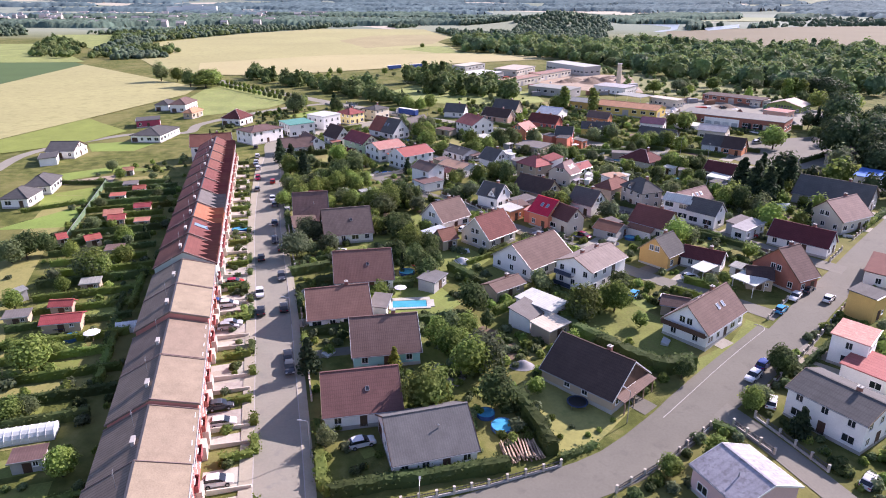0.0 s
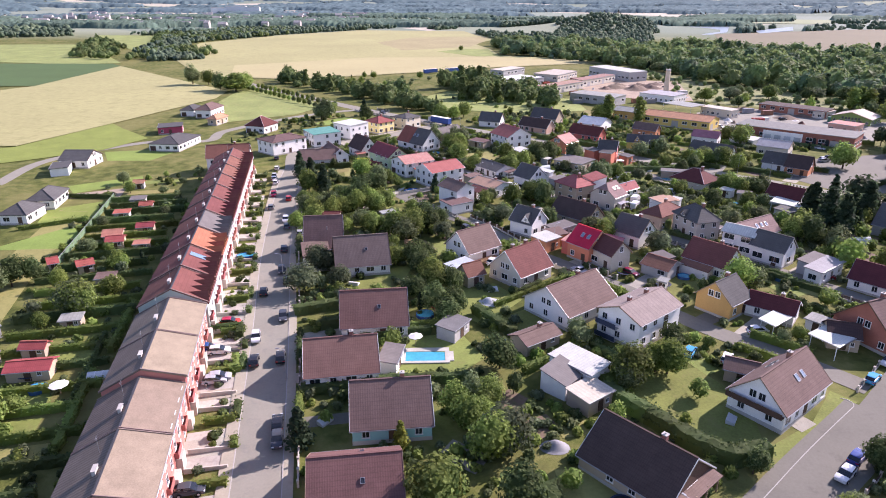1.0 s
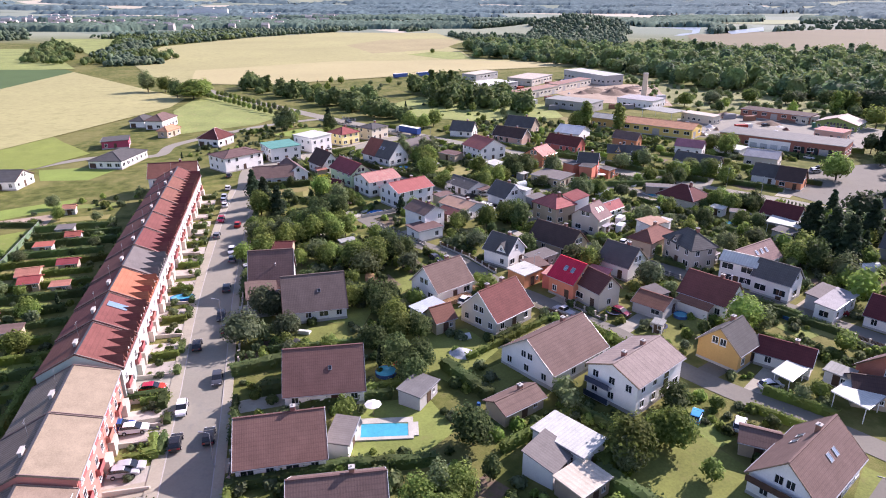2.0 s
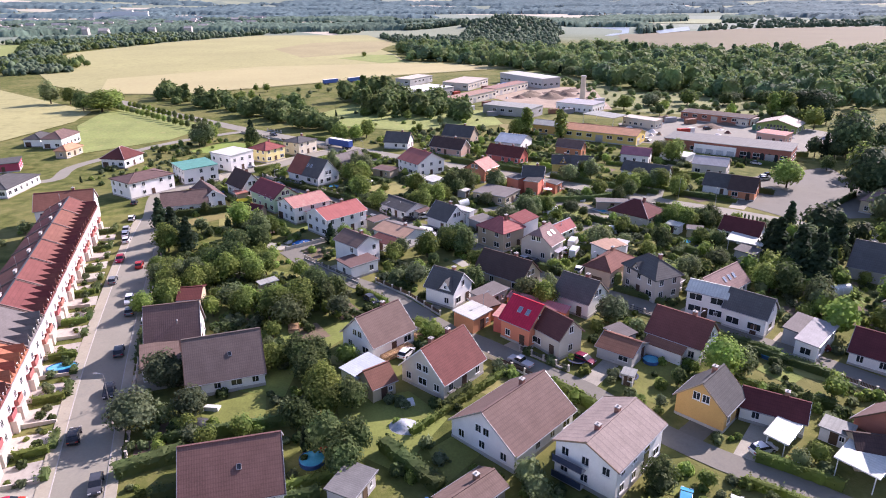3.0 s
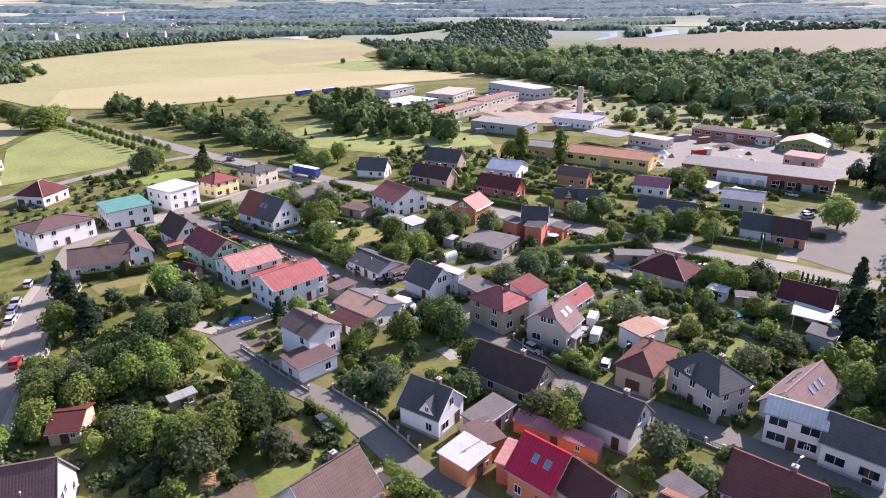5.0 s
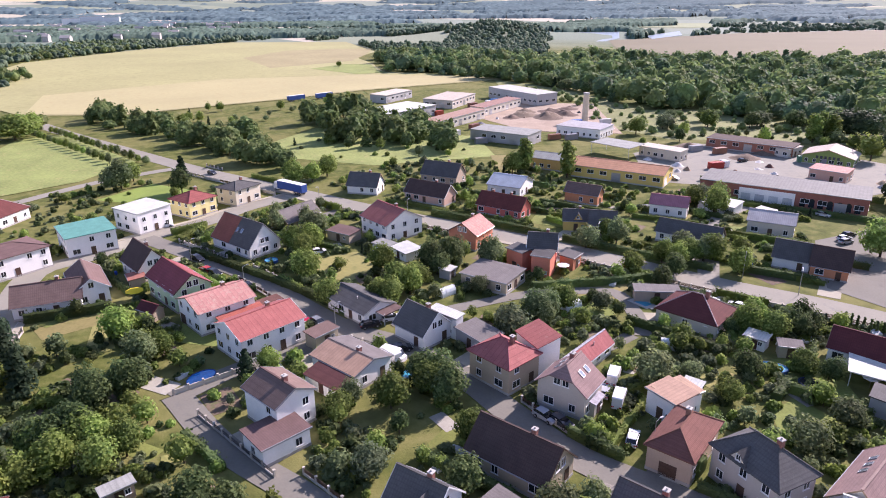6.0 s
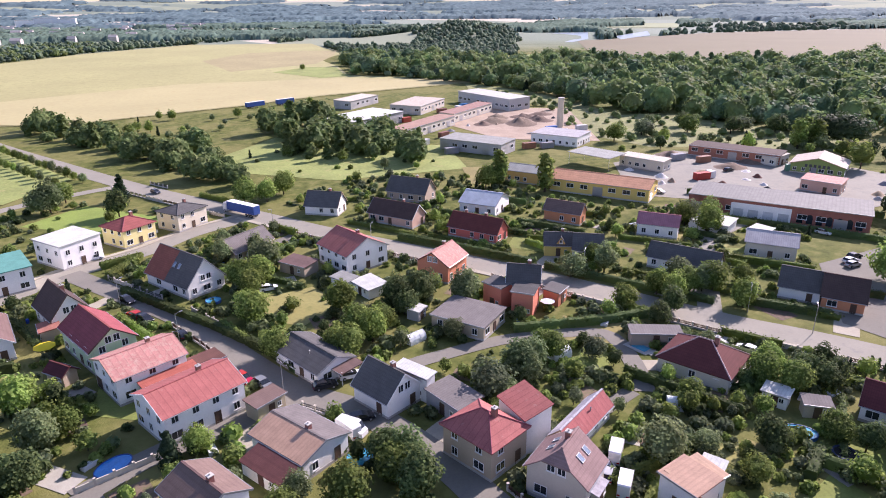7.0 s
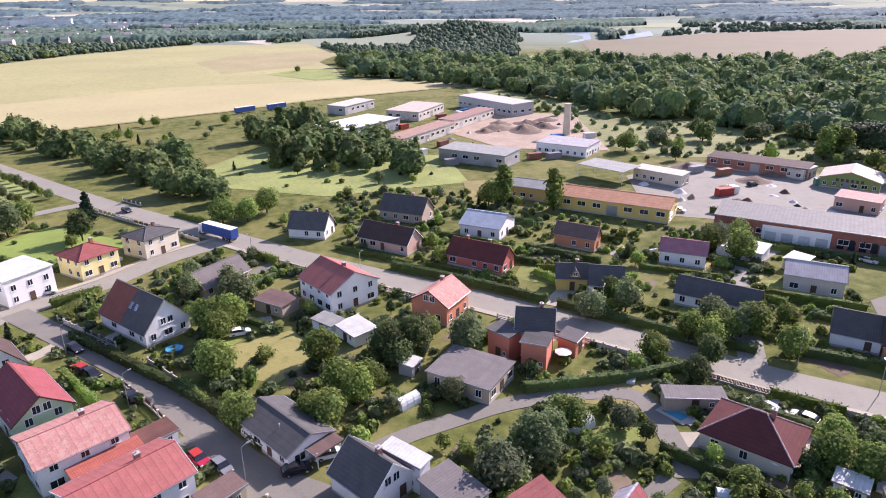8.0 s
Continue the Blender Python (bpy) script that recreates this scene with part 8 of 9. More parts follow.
def round_pool(x, y, r, h=0.62, stretch=1.0, turn=0, water=None):
    e = empty("garden_pool", pose(x, y, ground_z(x, y), 0, 0, turn) @ Matrix.Diagonal((stretch, 1, 1, 1)), "round blue frame pool filled with water", "pool", "garden pools")
    n = 24
    prof = [(r, -0.2), (r, h), (r * 0.95, h), (r * 0.95, h - 0.3)]
    v = [(q * math.cos(2 * math.pi * k / n), q * math.sin(2 * math.pi * k / n), z) for k in range(n) for q, z in prof]
    ring = Shape().add(v, [(k * 4 + j, (k + 1) % n * 4 + j, (k + 1) % n * 4 + j + 1, k * 4 + j + 1) for k in range(n) for j in range(3)])
    part("pool_wall", ring.mesh("pool_wall", POOLRIM), e)
    part("water", Shape().rod((0, 0, h - 0.4), (0, 0, h - 0.1), r * 0.95, n=24).mesh("water", water or POOLBLUE), e)
    return e


def sunk_pool(x, y, turn, ln, wd, water=None):
    e = empty("swimming_pool", pose(x, y, ground_z(x, y), 0, 0, turn), "rectangular blue swimming pool with a pale paved edge", "pool")
    rim = Shape().box(-ln / 2 - 0.8, -wd / 2 - 0.7, -0.2, ln / 2 + 0.8, -wd / 2, 0.14).box(-ln / 2 - 0.8, wd / 2, -0.2, ln / 2 + 0.8, wd / 2 + 1.4, 0.14).box(-ln / 2 - 0.8, -wd / 2, -0.2, -ln / 2, wd / 2, 0.14).box(ln / 2, -wd / 2, -0.2, ln / 2 + 1.6, wd / 2, 0.14)
    part("paved_edge", rim.mesh("paved_edge", surface("pale_paving", (0.42, 0.41, 0.36))), e)
    part("water", Shape().box(-ln / 2, -wd / 2, -0.2, ln / 2, wd / 2, 0.07).mesh("water", water or POOLBLUE), e)
    return e


def parasol(x, y, colour, r=1.6):
    m = surface("parasol_" + colour, {"yellow": (0.75, 0.55, 0.02), "white": (0.75, 0.74, 0.72), "red": (0.5, 0.03, 0.03)}[colour], 0.8, 0.06, 0.8, 4.0, 0.05)
    e = empty("parasol", pose(x, y, ground_z(x, y)), f"open {colour} garden parasol over a terrace", "parasol")
    part("pole", Shape().rod((0, 0, 0), (0, 0, 2.6), 0.03).mesh("pole", WOOD), e)
    n = 8
    c = Shape()
    for k in range(n):
        a0, a1 = 2 * math.pi * k / n, 2 * math.pi * (k + 1) / n
        c.fan([(r * math.cos(a0), r * math.sin(a0), 2.15), (r * math.cos(a1), r * math.sin(a1), 2.15), (0, 0, 2.6)], 0.03)
    part("canopy", c.mesh("canopy", m), e)
    return e


def trampoline(x, y):
    e = empty("trampoline", pose(x, y, ground_z(x, y)), "black round trampoline with a dark blue rim on grass", "trampoline")
    part("jumping_mat", Shape().rod((0, 0, 0.72), (0, 0, 0.76), 1.5, n=20).mesh("jumping_mat", RUBBER), e)
    rim = Shape()
    for k in range(20):
        a0, a1 = 2 * math.pi * k / 20, 2 * math.pi * (k + 1) / 20
        rim.slab([(1.5 * math.cos(a0), 1.5 * math.sin(a0), 0.8), (1.8 * math.cos(a0), 1.8 * math.sin(a0), 0.8), (1.8 * math.cos(a1), 1.8 * math.sin(a1), 0.8), (1.5 * math.cos(a1), 1.5 * math.sin(a1), 0.8)], 0.06)
    part("rim", rim.mesh("rim", surface("trampoline_pad", (0.03, 0.045, 0.09))), e)
    for k in range(4):
        a = math.pi / 4 + k * math.pi / 2
        part("leg", Shape().rod((1.65 * math.cos(a), 1.65 * math.sin(a), 0), (1.65 * math.cos(a), 1.65 * math.sin(a), 0.75), 0.03, n=6).mesh("leg", GREYMETAL), e)
    return e


def greenhouse(x, y, turn, ln, wd):
    """A vaulted greenhouse of pale sheets on hoops."""
    e = empty("greenhouse", pose(x, y, ground_z(x, y), 0, 0, turn), "pale translucent garden greenhouse with white hoops", "greenhouse")
    m = surface("greenhouse_film", (0.62, 0.66, 0.64), 0.25, 0.1, 0.8, 4.0, 0.05)
    n = 8
    prof = [(wd / 2 * math.cos(math.pi * k / n), 0.4 + (1.5) * math.sin(math.pi * k / n)) for k in range(n + 1)]
    s = Shape()
    v = [(-ln / 2, a, b) for a, b in prof] + [(ln / 2, a, b) for a, b in prof]
    s.add(v, [(i, i + 1, n + 2 + i, n + 1 + i) for i in range(n)] + [tuple(range(n + 1))[::-1], tuple(range(n + 1, 2 * n + 2))])
    s.box(-ln / 2, -wd / 2, -0.1, ln / 2, wd / 2, 0.4)
    part("cover", s.mesh("cover", m), e)
    k = int(ln / 1.1) + 1
    for i in range(k):
        x0 = -ln / 2 + ln * i / (k - 1)
        v = [(x0 + dx, py * s, pz + (s - 1) * 1.5) for py, pz in prof for dx, s in ((-0.04, 1.005), (0.04, 1.005), (0.04, 1.03), (-0.04, 1.03))]
        h = Shape().add(v, [(j * 4 + c, j * 4 + (c + 1) % 4, j * 4 + 4 + (c + 1) % 4, j * 4 + 4 + c) for j in range(n) for c in range(4)])
        part("hoop", h.mesh("hoop", WHITE), e)
    return e


round_pool(9.5, 86.5, 1.9)
round_pool(7.0, 89.6, 1.5)
round_pool(-8.6, 143.5, 1.9)
round_pool(-73.0, 113.4, 1.7)
round_pool(50.6, 165.6, 1.5)
round_pool(-16.5, 287.2, 1.7)
round_pool(14.3, 227.9, 2.0)
round_pool(80.3, 223.3, 2.0, stretch=1.5, turn=-20)
round_pool(74.0, 165.2, 1.9, stretch=1.8, turn=-35)
sunk_pool(-7.2, 127.8, 5, 7.4, 3.4)
round_pool(-21.0, 232.2, 1.9, 0.18, 1.5, 50, surface("deep_pool_water", (0.03, 0.25, 0.55), 0.06, 0.2, 0.8, 3.0, 0.05, spec=0.6))
parasol(-43.7, 267.6, "yellow", 2.0)
parasol(-9.4, 131.5, "white", 1.4)
parasol(-68.1, 112.2, "white", 1.6)
parasol(-6.5, 143.6, "red", 0.9)
parasol(55.5, 271, "white", 1.6)
parasol(75, 237, "white", 1.0)
sunk_pool(68.2, 252.5, -60, 3.6, 2.2)
trampoline(22.4, 92.2)
trampoline(44.5, 160.5)
trampoline(37.0, 166.5)
trampoline(-77, 117)
greenhouse(-64.5, 84.2, 16, 8.0, 3.4)
greenhouse(-62.5, 117.0, 16, 6.0, 2.6)
greenhouse(66.4, 232.7, -20, 4.6, 2.4)
greenhouse(51.9, 251.5, 20, 4.0, 2.4)
greenhouse(26, 262, 35, 4.0, 2.2)
greenhouse(103, 190, 10, 5.0, 2.4)


# ---- street lamps ----
def street_lamp(x, y, turn, h=6.0):
    e = empty("street_lamp", pose(x, y, ground_z(x, y), 0, 0, turn), "slim grey street lamp with a short arm", "street lamp", "street lamps")
    part("pole", Shape().rod((0, 0, -0.2), (0, 0, h), 0.08, 0.05).mesh("pole", GREYMETAL), e)
    part("arm", Shape().rod((0, 0, h), (1.0, 0, h + 0.25), 0.04).mesh("arm", GREYMETAL), e)
    part("lamp_head", Shape().box(0.9, -0.14, h + 0.17, 1.5, 0.14, h + 0.3).mesh("lamp_head", GREYMETAL), e)
    return e


for lx, ly, lt in ((-36.8, 289.2, 40), (-19.9, 269.4, 40), (2.0, 246.8, 40), (-3.0, 66.5, 90), (29.5, 87.5, 130), (-19.8, 80, 180), (-31, 119, 180), (-43.5, 160, 180), (22, 184, 30),
                   (50, 203, 30), (70, 289, 60), (97, 263, 60), (62, 172, 30), (20, 318, 60), (-8, 337, 240), (104, 252, 60)):
    street_lamp(lx, ly, lt)

# ---- works: chimney, spoil heaps, stacks ----
ch = empty("factory_chimney", pose(125.9, 480, 0), "tall pale concrete factory chimney with darker top", "chimney")
part("shaft", Shape().rod((0, 0, -0.5), (0, 0, 14.5), 1.9, 1.5, 16).mesh("shaft", surface("pale_concrete", (0.5, 0.42, 0.33), 0.9, 0.15, 0.3, 3.0, 0.2)), ch)
part("crown_ring", Shape().rod((0, 0, 14.5), (0, 0, 15.3), 1.65, 1.65, 16).mesh("crown_ring", CONCRETE), ch)


def heap(x, y, r, h, mat, label, seed):
    v, f = [], []
    n, m = 18, 6
    for j in range(m + 1):
        for i in range(n):
            a, q = 2 * math.pi * i / n, r * j / m
            px, py = q * math.cos(a) * 1.3, q * math.sin(a)
            t = 1 - j / m
            v.append((px, py, h * t * t * (3 - 2 * t) * (0.75 + 0.5 * noise.noise(Vector((px * 0.35 + seed, py * 0.35, seed)))) - 0.05))
    for j in range(m):
        for i in range(n):
            f.append((j * n + i, j * n + (i + 1) % n, (j + 1) * n + (i + 1) % n, (j + 1) * n + i))
    o = new("soil_mound", mesh_of("soil_mound", v, f, mat, True))
    o.matrix_world = pose(x, y, ground_z(x, y), 0, 0, seed * 40)
    return tagged(o, label, "mound", "soil mounds")


SPOIL = surface("spoil", (0.17, 0.125, 0.09), 0.95, 0.35, 0.3, 2.0, 0.5, object_vary=0.15, stain=(0.24, 0.19, 0.14), stain_at=0.52)
for i, (hx_, hy_, hr_, hh_) in enumerate(((96, 503, 9, 3.6), (109, 495, 10, 4.2), (121, 503, 8, 3.4), (116, 514, 8, 2.8), (128, 522, 7, 2.4), (88, 496, 6, 2.2), (101, 516, 7, 2.6), (176, 388, 5, 2.0), (164, 382, 6, 2.4), (150, 405, 7, 2.8))):
    heap(hx_, hy_, hr_, hh_, SPOIL, "brown heap of spoil on bare ground", i + 1)
heap(14.5, 104, 1.9, 1.5, surface("gravel", (0.3, 0.3, 0.31), 0.95, 0.2, 0.8, 9.0, 0.4), "grey heap of gravel in a garden", 9)


def log_pile(x, y, turn, ln, rows, label):
    """Stacked logs, each a round of its own."""
    e = empty("log_pile", pose(x, y, ground_z(x, y), 0, 0, turn), label, "firewood")
    m = Shape().rod((0, -1.0, 0), (0, 1.0, 0), 0.14, n=7).mesh("log", surface("cut_wood", (0.42, 0.27, 0.15), 0.9, 0.3, 1.0, 8.0, 0.3, object_vary=0.3))
    for j in range(rows):
        for i in range(int(ln / 0.29) - j):
            part("log", m, e).matrix_local = pose((i + j * 0.5) * 0.29 - ln / 2, 0.12 * math.sin(i * 3.1 + j), 0.14 + j * 0.25, 0, 0, 0)
    return e


log_pile(4.2, 172.3, 40, 8.0, 4, "stack of split firewood along the house")
log_pile(8.6, 178.6, 130, 2.6, 3, "stack of split firewood in the yard")
log_pile(-16.5, 183.5, 100, 3.6, 3, "stack of timber beside the house")

# ---- woods and tree belts ----
WOOD_EDGE = [(24, 775), (112, 690), (158, 612), (164, 548), (172, 508), (200, 508), (214, 478), (228, 450), (240, 424), (300, 430), (420, 560), (557, 776), (405, 750), (319, 800), (256, 850), (190, 840), (80, 961), (14, 980)]
woodland("woods", WOOD_EDGE, 18, 6, 13, "dense mixed woodland of many crowns", (0, 3), 1.0, 0.05, 1)
woodland("woods", WOOD_EDGE, 21, 10, 22, "taller bright crowns in the woodland", (1, 3), 1.0, 0.0, 2)
woodland("woods", WOOD_EDGE, 20, 8, 19, "dark crowns and firs in the woodland", (4, 3), 0.8, 0.35, 3)
woodland("woods", WOOD_EDGE, 22, 6, 12, "grey-green crowns in the woodland", (2, 3), 0.8, 0.0, 4)
woodland("tree_belt", [(-150, 512), (-70, 432), (-80, 462), (-150, 545)], 10, 6, 14, "belt of bushy roadside trees", (3, 3), 1.6)
woodland("tree_belt", [(-31, 512), (3, 530), (50, 440), (40, 400), (-12, 440)], 10.5, 7, 16.5, "thick belt of green trees", (3, 3), 1.6)
woodland("tree_belt", [(-66, 424), (-24, 378), (-20, 405), (-50, 455), (-72, 456)], 9.5, 5.5, 13.5, "belt of roadside trees and bushes", (3, 3), 1.6)
woodland("bushes", [(128, 470), (150, 425), (178, 420), (236, 396), (238, 422), (212, 474), (198, 504), (168, 504), (160, 560), (140, 620), (122, 640), (118, 580), (140, 520)], 11, 2.0, 5.5, "scattered bushes before the woods", (1, 0), 0.5, 0.0)
for tx, ty, th, tk in ((139, 439, 9.5, "round"), (158, 451, 9, "silver"), (162, 455, 8, "silver"), (183, 453, 10, "round"), (202, 446, 9, "dark"), (211, 450, 9, "silver"), (223, 442, 11, "dark"), (211, 408, 14, "poplar"), (221, 409, 13, "poplar"), (216, 412, 14, "poplar"),
                       (152, 614, 10, "round"), (144, 647, 11, "round"), (160, 592, 9, "dark"), (148, 628, 8, "fir"), (170, 470, 7, "round"), (190, 470, 8, "dark"), (230, 418, 15, "deep"), (238, 410, 16, "deep")):
    tree(tx, ty, th, tk, 1.35)
for poly in ([(-429, 706), (-374, 687), (-440, 839), (-567, 1004), (-520, 880)], [(-358, 680), (-330, 687), (-388, 795)], [(-364, 745), (-295, 728), (-300, 790), (-396, 845)], [(-440, 900), (-434, 985), (-391, 975), (-326, 1180), (-393, 1340), (-560, 1190)], [(-190, 498), (-170, 470), (-160, 492), (-176, 515)]):
    woodland("hedgerow", poly, 12, 7, 12, "bushy hedgerow between the fields", (3, 3), 0.12, 0.05)


# ---- far country: wooded, a town, low hills ----
OPEN = [[(225, 950), (330, 960), (400, 1070), (300, 1210), (282, 1190)], [(603, 1733), (780, 1820), (1000, 2300), (1200, 2480), (790, 1650)], [(-60, 560), (140, 680), (30, 770), (20, 1045), (-30, 1295), (-235, 1325), (-335, 1160), (-400, 950), (-340, 740)], [(395, 1223), (724, 1400), (1500, 1500), (1150, 900), (567, 790), (405, 756), (324, 813), (327, 979)],
        [(335, 1525), (545, 1535), (450, 1270), (395, 1060), (300, 1060), (300, 1200)], [(485, 1325), (670, 1540), (600, 1340), (480, 1224)], [(184, 948), (272, 976), (240, 847), (185, 880)],
        [(-640, 1121), (-525, 1121), (-422, 888), (-405, 795), (-300, 560), (-400, 280), (-700, 400), (-900, 900)], [(14, 980), (80, 961), (190, 840), (260, 850), (320, 800), (405, 750), (560, 780), (240, 400), (24, 775)]]
LUMP = bmesh.new()
bmesh.ops.create_icosphere(LUMP, subdivisions=1, radius=1)
LUMP_V = np.array([v.co[:] for v in LUMP.verts])
LUMP_F = np.array([[v.index for v in f.verts] for f in LUMP.faces])
LUMP.free()


def treetops(name, r0, r1, count, size, mat, label, share, seed):
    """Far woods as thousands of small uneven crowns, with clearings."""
    r = random.Random(seed)
    rng2 = np.random.default_rng(seed)
    V, F, base = [], [], 0
    made = 0
    tries = 0
    while made < count and tries < count * 8:
        tries += 1
        rad = r0 * (r1 / r0) ** r.random()
        a = radians(r.uniform(50, 134))
        x, y = 10 + rad * math.cos(a), rad * math.sin(a)
        n = noise.noise(Vector((x / 420, y / 260, 1.7))) + 0.4 * noise.noise(Vector((x / 130, y / 90, 5.1)))
        if n < share or any(inside(x, y, p) for p in OPEN):
            continue
        k = size * (0.55 + 0.45 * rad / r0) * r.uniform(0.6, 1.25)
        lobes = 4 if rad < 1000 else 2 if rad < 1450 else 1
        z = far_z(x, y)
        for lobe in range(lobes):
            q = k if lobes == 1 else k * r.uniform(0.4, 0.68)
            turn, off = r.uniform(0, 6.283), (k * 0.55 if lobe else 0.0)
            v = LUMP_V * (1 + rng2.normal(0, 0.24, (len(LUMP_V), 1))) * np.array([q, q * r.uniform(0.8, 1.2), q * r.uniform(0.8, 1.3)])
            V.append(v + np.array([x + off * math.cos(turn), y + off * math.sin(turn), z + k * (0.5 if lobes == 1 else r.uniform(0.25, 0.95))]))
            F.append(LUMP_F + base)
            base += len(LUMP_V)
        made += 1
    return tagged(new(name, mesh_of(name, np.concatenate(V).tolist(), np.concatenate(F).tolist(), mat, True)), label, "woods", kind="stuff")


def canopy(name, r0, r1, grow, sweep, mat, label, share, height, seed):
    """Far woods as one uneven roof of crowns with clearings."""
    r = np.random.default_rng(seed)
    rings = int(math.log(r1 / r0) / math.log(grow))
    V, keep = [], []
    for j in range(rings):
        row = []
        for i in range(sweep + 1):
            rad = r0 * grow ** (j + r.uniform(-0.4, 0.4))
            a = radians(50 + 84 * (i + r.uniform(-0.4, 0.4)) / sweep)
            x, y = 10 + rad * math.cos(a), rad * math.sin(a)
            n = noise.noise(Vector((x / 520, y / 240, 1.7 + seed))) + 0.45 * noise.noise(Vector((x / 150, y / 80, 5.1))) - share
            if n > 0 and any(inside(x, y, p) for p in OPEN):
                n = -1
            n = min(n, 0.05 * j - 0.03)
            up = min(1.0, max(0.0, n / 0.05))
            V.append((x, y, far_z(x, y) - 0.5 + up * height * (0.62 + 0.5 * r.random() + 0.3 * noise.noise(Vector((x / 45, y / 45, 2))))))
            row.append(n > 0)
        keep.append(row)
    w = sweep + 1
    F = [(j * w + i, j * w + i + 1, (j + 1) * w + i + 1, (j + 1) * w + i) for j in range(rings - 1) for i in range(sweep) if keep[j][i] or keep[j][i + 1] or keep[j + 1][i]]
    return tagged(new(name, mesh_of(name, V, [f[::-1] for f in F], mat, True)), label, "woods", kind="stuff")


treetops("far_woods", 760, 1500, 3600, 4.0, HAZY_LEAF, "wide wooded country beyond the fields", -0.35, 1)
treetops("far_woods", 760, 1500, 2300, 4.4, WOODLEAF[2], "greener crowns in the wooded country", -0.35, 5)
treetops("far_woods", 1300, 2000, 2200, 5.0, HAZY_LEAF, "wooded country past the lake", -0.15, 2)
canopy("far_woods", 1250, 2250, 1.006, 640, HAZY_CANOPY, "wooded country towards the horizon", -0.06, 11.0, 0)
canopy("distant_woods", 2200, 4800, 1.008, 520, HAZY_DISTANT, "distant wooded hills towards the horizon", 0.02, 13.0, 4)

town = Shape()
tr = random.Random(3)
for i in range(90):
    x, y = tr.uniform(-1250, -330), tr.uniform(1400, 2250)
    a, b, h = tr.uniform(10, 24), tr.uniform(8, 14), tr.uniform(6, 10)
    z = far_z(x, y)
    town.box(x - a / 2, y - b / 2, z - 1, x + a / 2, y + b / 2, z + h)
    town.add([(x - a / 2, y - b / 2, z + h), (x + a / 2, y - b / 2, z + h), (x + a / 2, y + b / 2, z + h), (x - a / 2, y + b / 2, z + h), (x - a / 2, y, z + h + 4), (x + a / 2, y, z + h + 4)], [(0, 1, 5, 4), (2, 3, 4, 5), (1, 2, 5), (3, 0, 4)])
tagged(new("distant_town", town.mesh("distant_town", surface("far_render", (0.42, 0.38, 0.35), 0.9, 0.2, 0.02, 0.2, 0.0, object_vary=0, world_space=True))), "far pale houses of a town among trees", "town", kind="stuff")
blk = empty("tower_block", pose(-815, 2264, far_z(-815, 2264), 0, 0, 8), "long pale block building far beyond the fields", "building")
for x0, x1, h in [(-78, -30, 22), (-30, 34, 27), (34, 78, 24)]:
    part("wall", Shape().box(x0, -9, -2, x1 - 0.3, 9, h).mesh("wall", wall_mat("white")), blk)
    part("roof", Shape().box(x0 - 0.2, -9.4, h, x1 - 0.1, 9.4, h + 0.8).mesh("roof", CONCRETE), blk)

# ---- near corner: woodpile, shrubs by the bend, bushes along the wall ----
def pole_pile(x, y, turn, count, ln, label):
    """Long peeled poles thrown in a loose heap."""
    r = random.Random(int(x * 9))
    e = empty("pole_pile", pose(x, y, ground_z(x, y), 0, 0, turn), label, "firewood")
    m = Shape().rod((-ln / 2, 0, 0), (ln / 2, 0, 0), 0.13, 0.09, n=7).mesh("pole", surface("peeled_wood", (0.46, 0.33, 0.24), 0.9, 0.3, 1.0, 8.0, 0.3, object_vary=0.45))
    for i in range(count):
        u = i / (count - 1)
        layer = i % 4
        part("pole", m, e).matrix_local = pose(r.uniform(-0.5, 0.5), (u - 0.5) * 5.6, 0.15 + layer * 0.26 * (1 - abs(u - 0.5)), r.uniform(-3, 3), 4 + r.uniform(-3, 3), r.uniform(-7, 7))
    return e


pole_pile(11.8, 80.6, 100, 46, 4.4, "loose heap of long peeled poles beside the hedge")
for sx, sy, sh in ((33.9, 77.1, 1.6), (36.4, 79.6, 1.4), (39.4, 83.0, 2.0), (41.1, 81.6, 1.5), (44.0, 84.6, 1.8), (45.6, 83.4, 1.7), (29.9, 73.6, 2.0), (31.8, 72.2, 1.8), (28.6, 72.6, 1.4), (26.3, 71.4, 1.9), (34.8, 73.6, 1.7), (37.6, 76.4, 1.2),
                   (30.8, 75.0, 1.3), (23.0, 69.6, 1.6), (20.0, 68.0, 1.3), (56.1, 83.0, 1.5), (57.3, 80.3, 1.4), (58.6, 77.7, 1.7), (56.2, 86.4, 2.2), (58.2, 75.3, 1.6), (62.8, 103.4, 2.9), (60.8, 101.0, 2.2), (71.5, 113.0, 1.8),
                   (73.8, 114.2, 1.6), (77.0, 117.0, 1.9), (66.4, 107.2, 1.8), (69.5, 106.0, 1.4), (59.9, 97.6, 2.1), (57.6, 97.2, 1.5), (61.5, 95.0, 1.7), (63.5, 99.6, 1.6), (37.6, 102.8, 2.2), (40.2, 102.0, 1.8), (43.6, 104.0, 2.3),
                   (46.0, 105.2, 2.0), (39.0, 99.4, 1.9), (36.2, 97.6, 1.7), (34.4, 96.0, 1.4), (31.2, 92.4, 1.0), (27.4, 88.2, 0.9), (24.8, 85.6, 0.9), (-9.5, 79.6, 1.2), (-12.8, 76.0, 1.5), (-16.6, 86.6, 2.3), (3.2, 77.6, 1.2),
                   (10.8, 90.8, 2.2), (4.4, 86.0, 2.6), (3.6, 83.2, 1.8), (12.0, 97.0, 1.9), (9.6, 94.4, 2.1), (18.4, 84.0, 0.9), (20.6, 86.6, 0.8), (22.6, 84.4, 0.9), (17.8, 88.8, 1.0)):
    shrub(sx, sy, sh)
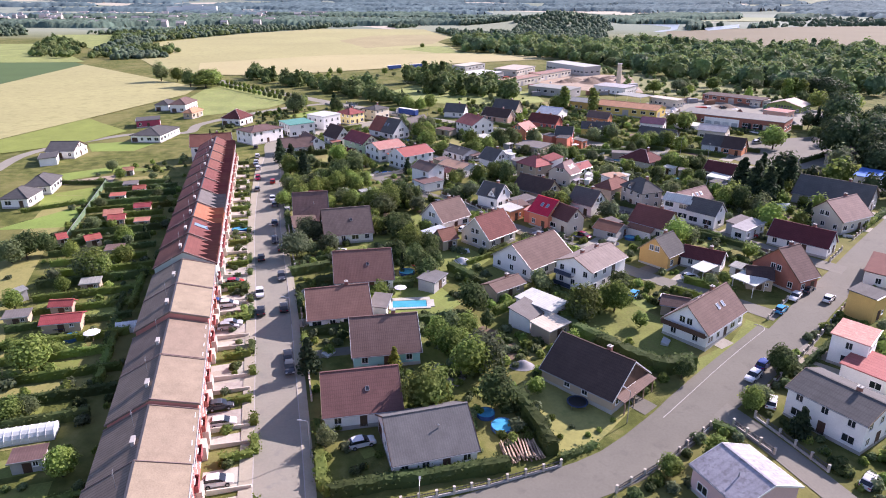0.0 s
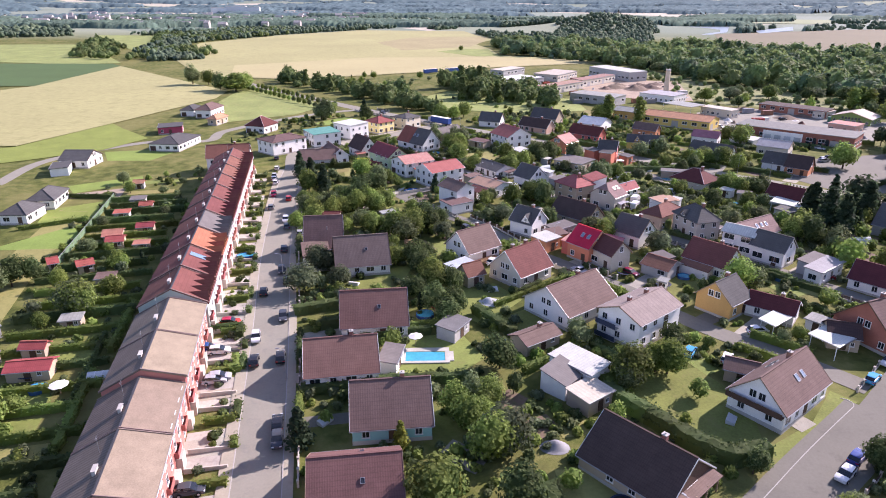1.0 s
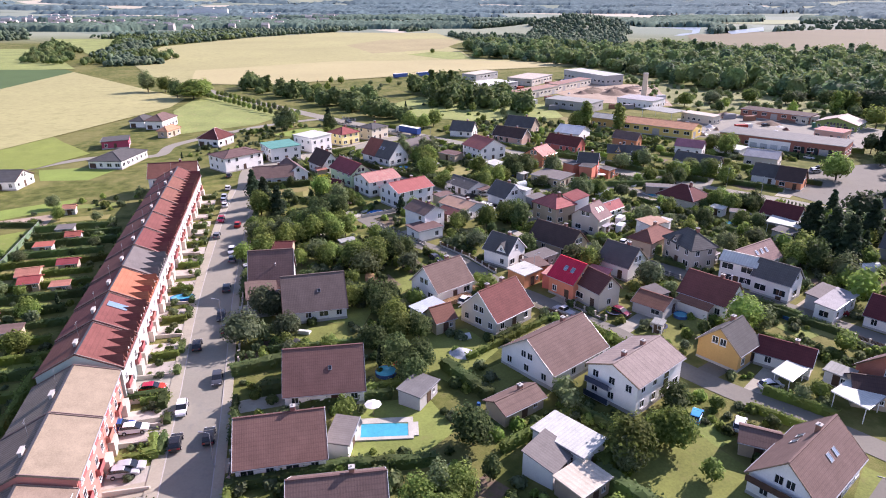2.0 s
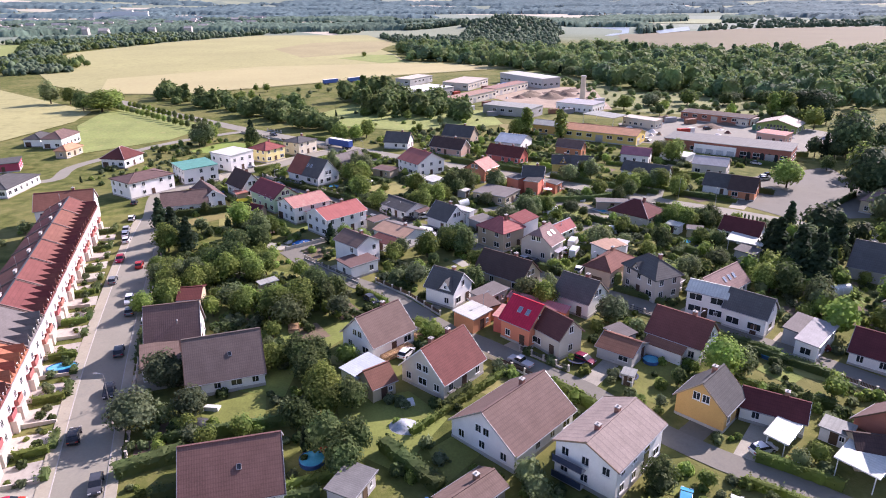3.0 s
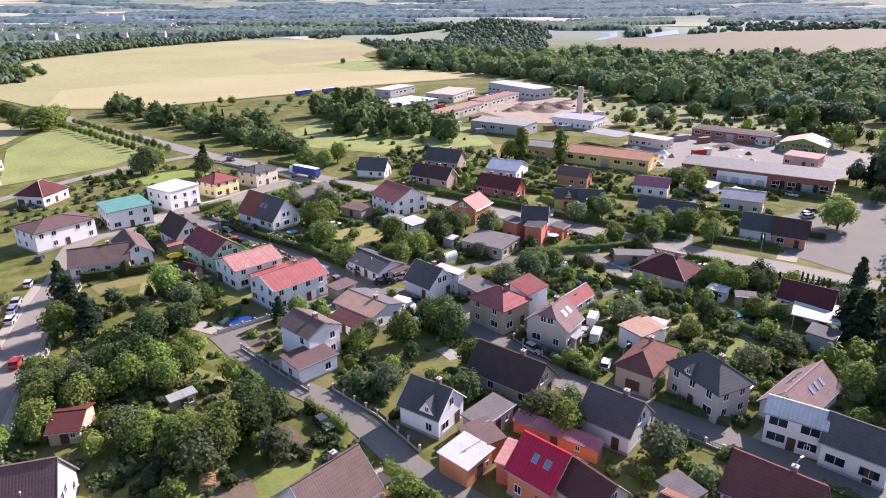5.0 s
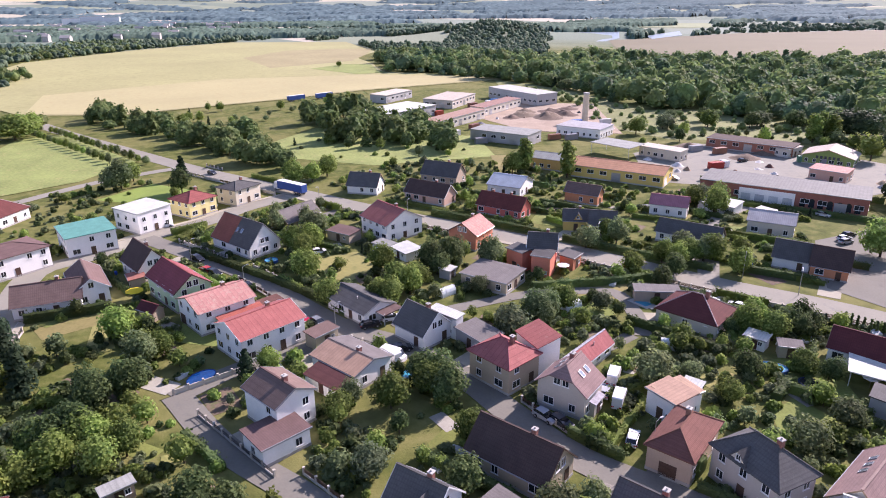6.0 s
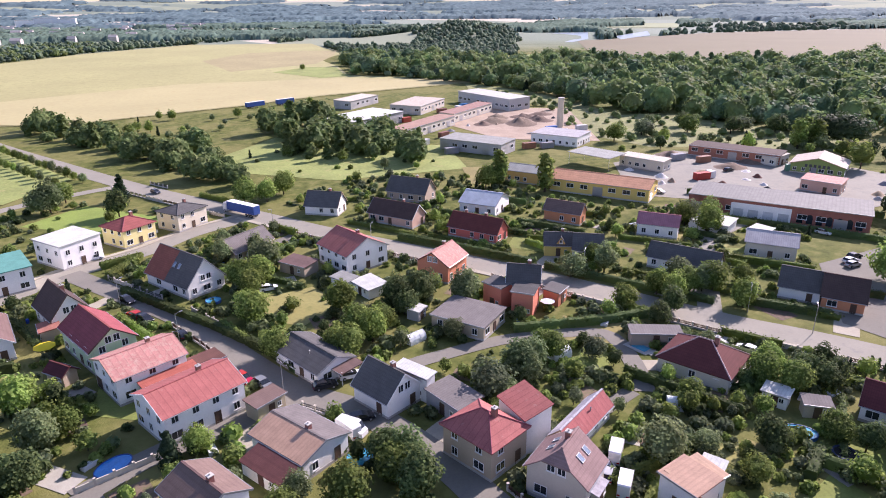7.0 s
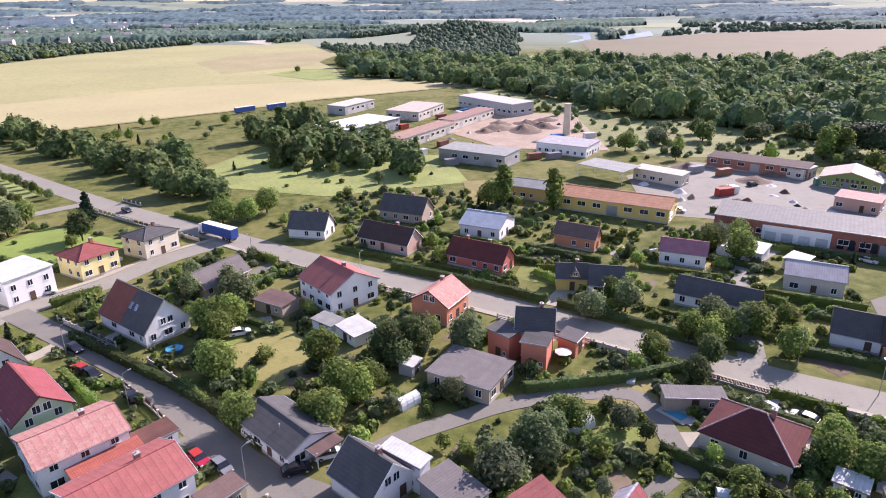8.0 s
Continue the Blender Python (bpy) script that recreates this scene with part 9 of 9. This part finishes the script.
tree(52.6, 92.6, 4.6, "round", 1.0)
fence(50.7, 89.0, 52.6, 84.6, "mesh")
fence(52.6, 84.6, 55.6, 76.2, "mesh")
fence(46.4, 87.0, 49.6, 80.0, "mesh")
fence(24.0, 72.0, 33.6, 78.6, "mesh")
fence(33.6, 78.6, 42.4, 86.4, "mesh")
hedge([(43.0, 86.8), (45.6, 84.6)], 1.2, 1.2, GREENS[3])

for tx, ty in ((105.2, 238.4), (105.8, 237.4), (106.4, 236.4), (107.2, 235.6), (107.9, 234.6), (108.6, 233.8), (109.4, 233.0)):
    tree(tx, ty, 3.2, "thuja", 0.9)
tree(74.2, 222.2, 4.0, "fir", 0.8)
for sx, sy, sh in ((70.0, 226.6, 2.4), (63.8, 221.0, 2.6), (67.0, 231.1, 2.0), (69.7, 219.1, 2.4), (59.5, 223.9, 2.8), (55.1, 227.0, 2.6), (55.9, 221.8, 2.8), (57.4, 229.6, 2.4), (77.0, 232.9, 2.2), (75.5, 236.1, 1.8), (61.6, 226.0, 2.4), (-36.1, 148.4, 1.6),
                   (-29.8, 135.9, 1.6), (-26.9, 134.9, 1.8), (-5.7, 121.9, 1.2), (-8.4, 122.6, 1.0), (-39.9, 228.6, 2.2), (-42.6, 226.0, 2.4), (-37.4, 222.6, 2.2)):
    shrub(sx, sy, sh)
trampoline(83.8, 217.5)
parasol(93.6, 215.8, "white", 1.5)

# ---- stacks and scrap on the yards of the works ----
kr = random.Random(19)
STACK = [surface("stack_" + n, c, 0.8, 0.3, 0.8, 4.0, 0.2, object_vary=0.3) for n, c in (("grey", (0.2, 0.2, 0.21)), ("rusty", (0.2, 0.10, 0.065)), ("timber", (0.34, 0.25, 0.16)), ("pale", (0.5, 0.48, 0.45)), ("dark", (0.05, 0.05, 0.055)))]


def scrap_heap(x, y):
    k = kr.randrange(5)
    o = heap(x, y, kr.uniform(1.2, 2.6), kr.uniform(0.8, 2.2), STACK[k], ("grey rubble", "rusty scrap", "sawn timber", "pale stone", "dark scrap")[k] + " heaped on the works yard", kr.randint(1, 60))
    o.name = "rubble_mound"


WORKS = [[(22, 520), (48, 610), (75, 592), (101, 555), (134, 525), (150, 470), (130, 440), (86, 455), (54, 453)], [(112, 400), (165, 412), (215, 370), (222, 345), (172, 326), (116, 356)]]
for poly in WORKS:
    n = 0
    while n < 22:
        x, y = kr.uniform(20, 225), kr.uniform(325, 610)
        if inside(x, y, poly) and clear(x, y, 2.2):
            scrap_heap(x, y)
            n += 1


# ---- water butts, cold frames and benches in the gardens ----
BUTT = Shape().rod((0, 0, 0), (0, 0, 0.45), 0.3, 0.36, 12).rod((0, 0, 0.45), (0, 0, 0.95), 0.36, 0.3, 12).mesh("water_butt", surface("blue_plastic", (0.03, 0.10, 0.30), 0.5))
FRAME_BOX = Shape().add([(-1.2, -0.7, 0), (1.2, -0.7, 0), (1.2, 0.7, 0), (-1.2, 0.7, 0), (-1.2, -0.7, 0.35), (1.2, -0.7, 0.35), (1.2, 0.7, 0.75), (-1.2, 0.7, 0.75)],
                        [(3, 2, 1, 0), (4, 5, 6, 7), (0, 1, 5, 4), (1, 2, 6, 5), (2, 3, 7, 6), (3, 0, 4, 7)]).mesh("cold_frame", surface("cloudy_sheet", (0.55, 0.57, 0.55), 0.4, 0.15, 0.8, 4.0, 0.05))
made = 0
for i in range(600):
    x, y = kr.uniform(-60, 118), kr.uniform(85, 340)
    if made >= 44 or not clear(x, y, 1.0) or clear(x, y, 4.0) or x < -22 - 0.27 * (y - 75):
        continue
    made += 1
    o = new("water_butt" if made % 3 == 0 else "cold_frame", BUTT if made % 3 == 0 else FRAME_BOX)
    o.matrix_world = pose(x, y, ground_z(x, y), 0, 0, kr.uniform(0, 360))
    tagged(o, "blue plastic water butt beside a garden" if made % 3 == 0 else "pale sheet-covered cold frame in a garden", "barrel" if made % 3 == 0 else "cold frame")

# ---- covered stacks beside the bungalows ----
heap(-27.0, 152.6, 3.0, 1.5, surface("dark_tarpaulin", (0.06, 0.062, 0.066), 0.45, 0.5, 0.7, 3.0, 0.5, stain=(0.4, 0.4, 0.4), stain_at=0.6), "stack under wrinkled dark tarpaulin on the lawn", 21).name = "covered_mound"
heap(5.1, 150.7, 2.3, 1.3, surface("pale_tarpaulin", (0.42, 0.45, 0.48), 0.45, 0.35, 0.7, 3.0, 0.5, stain=(0.2, 0.23, 0.26), stain_at=0.55), "stack under pale wrinkled tarpaulin in a garden", 22).name = "covered_mound"
round_pool(-56.4, 172.0, 1.5, 0.7, 1.7, 15)
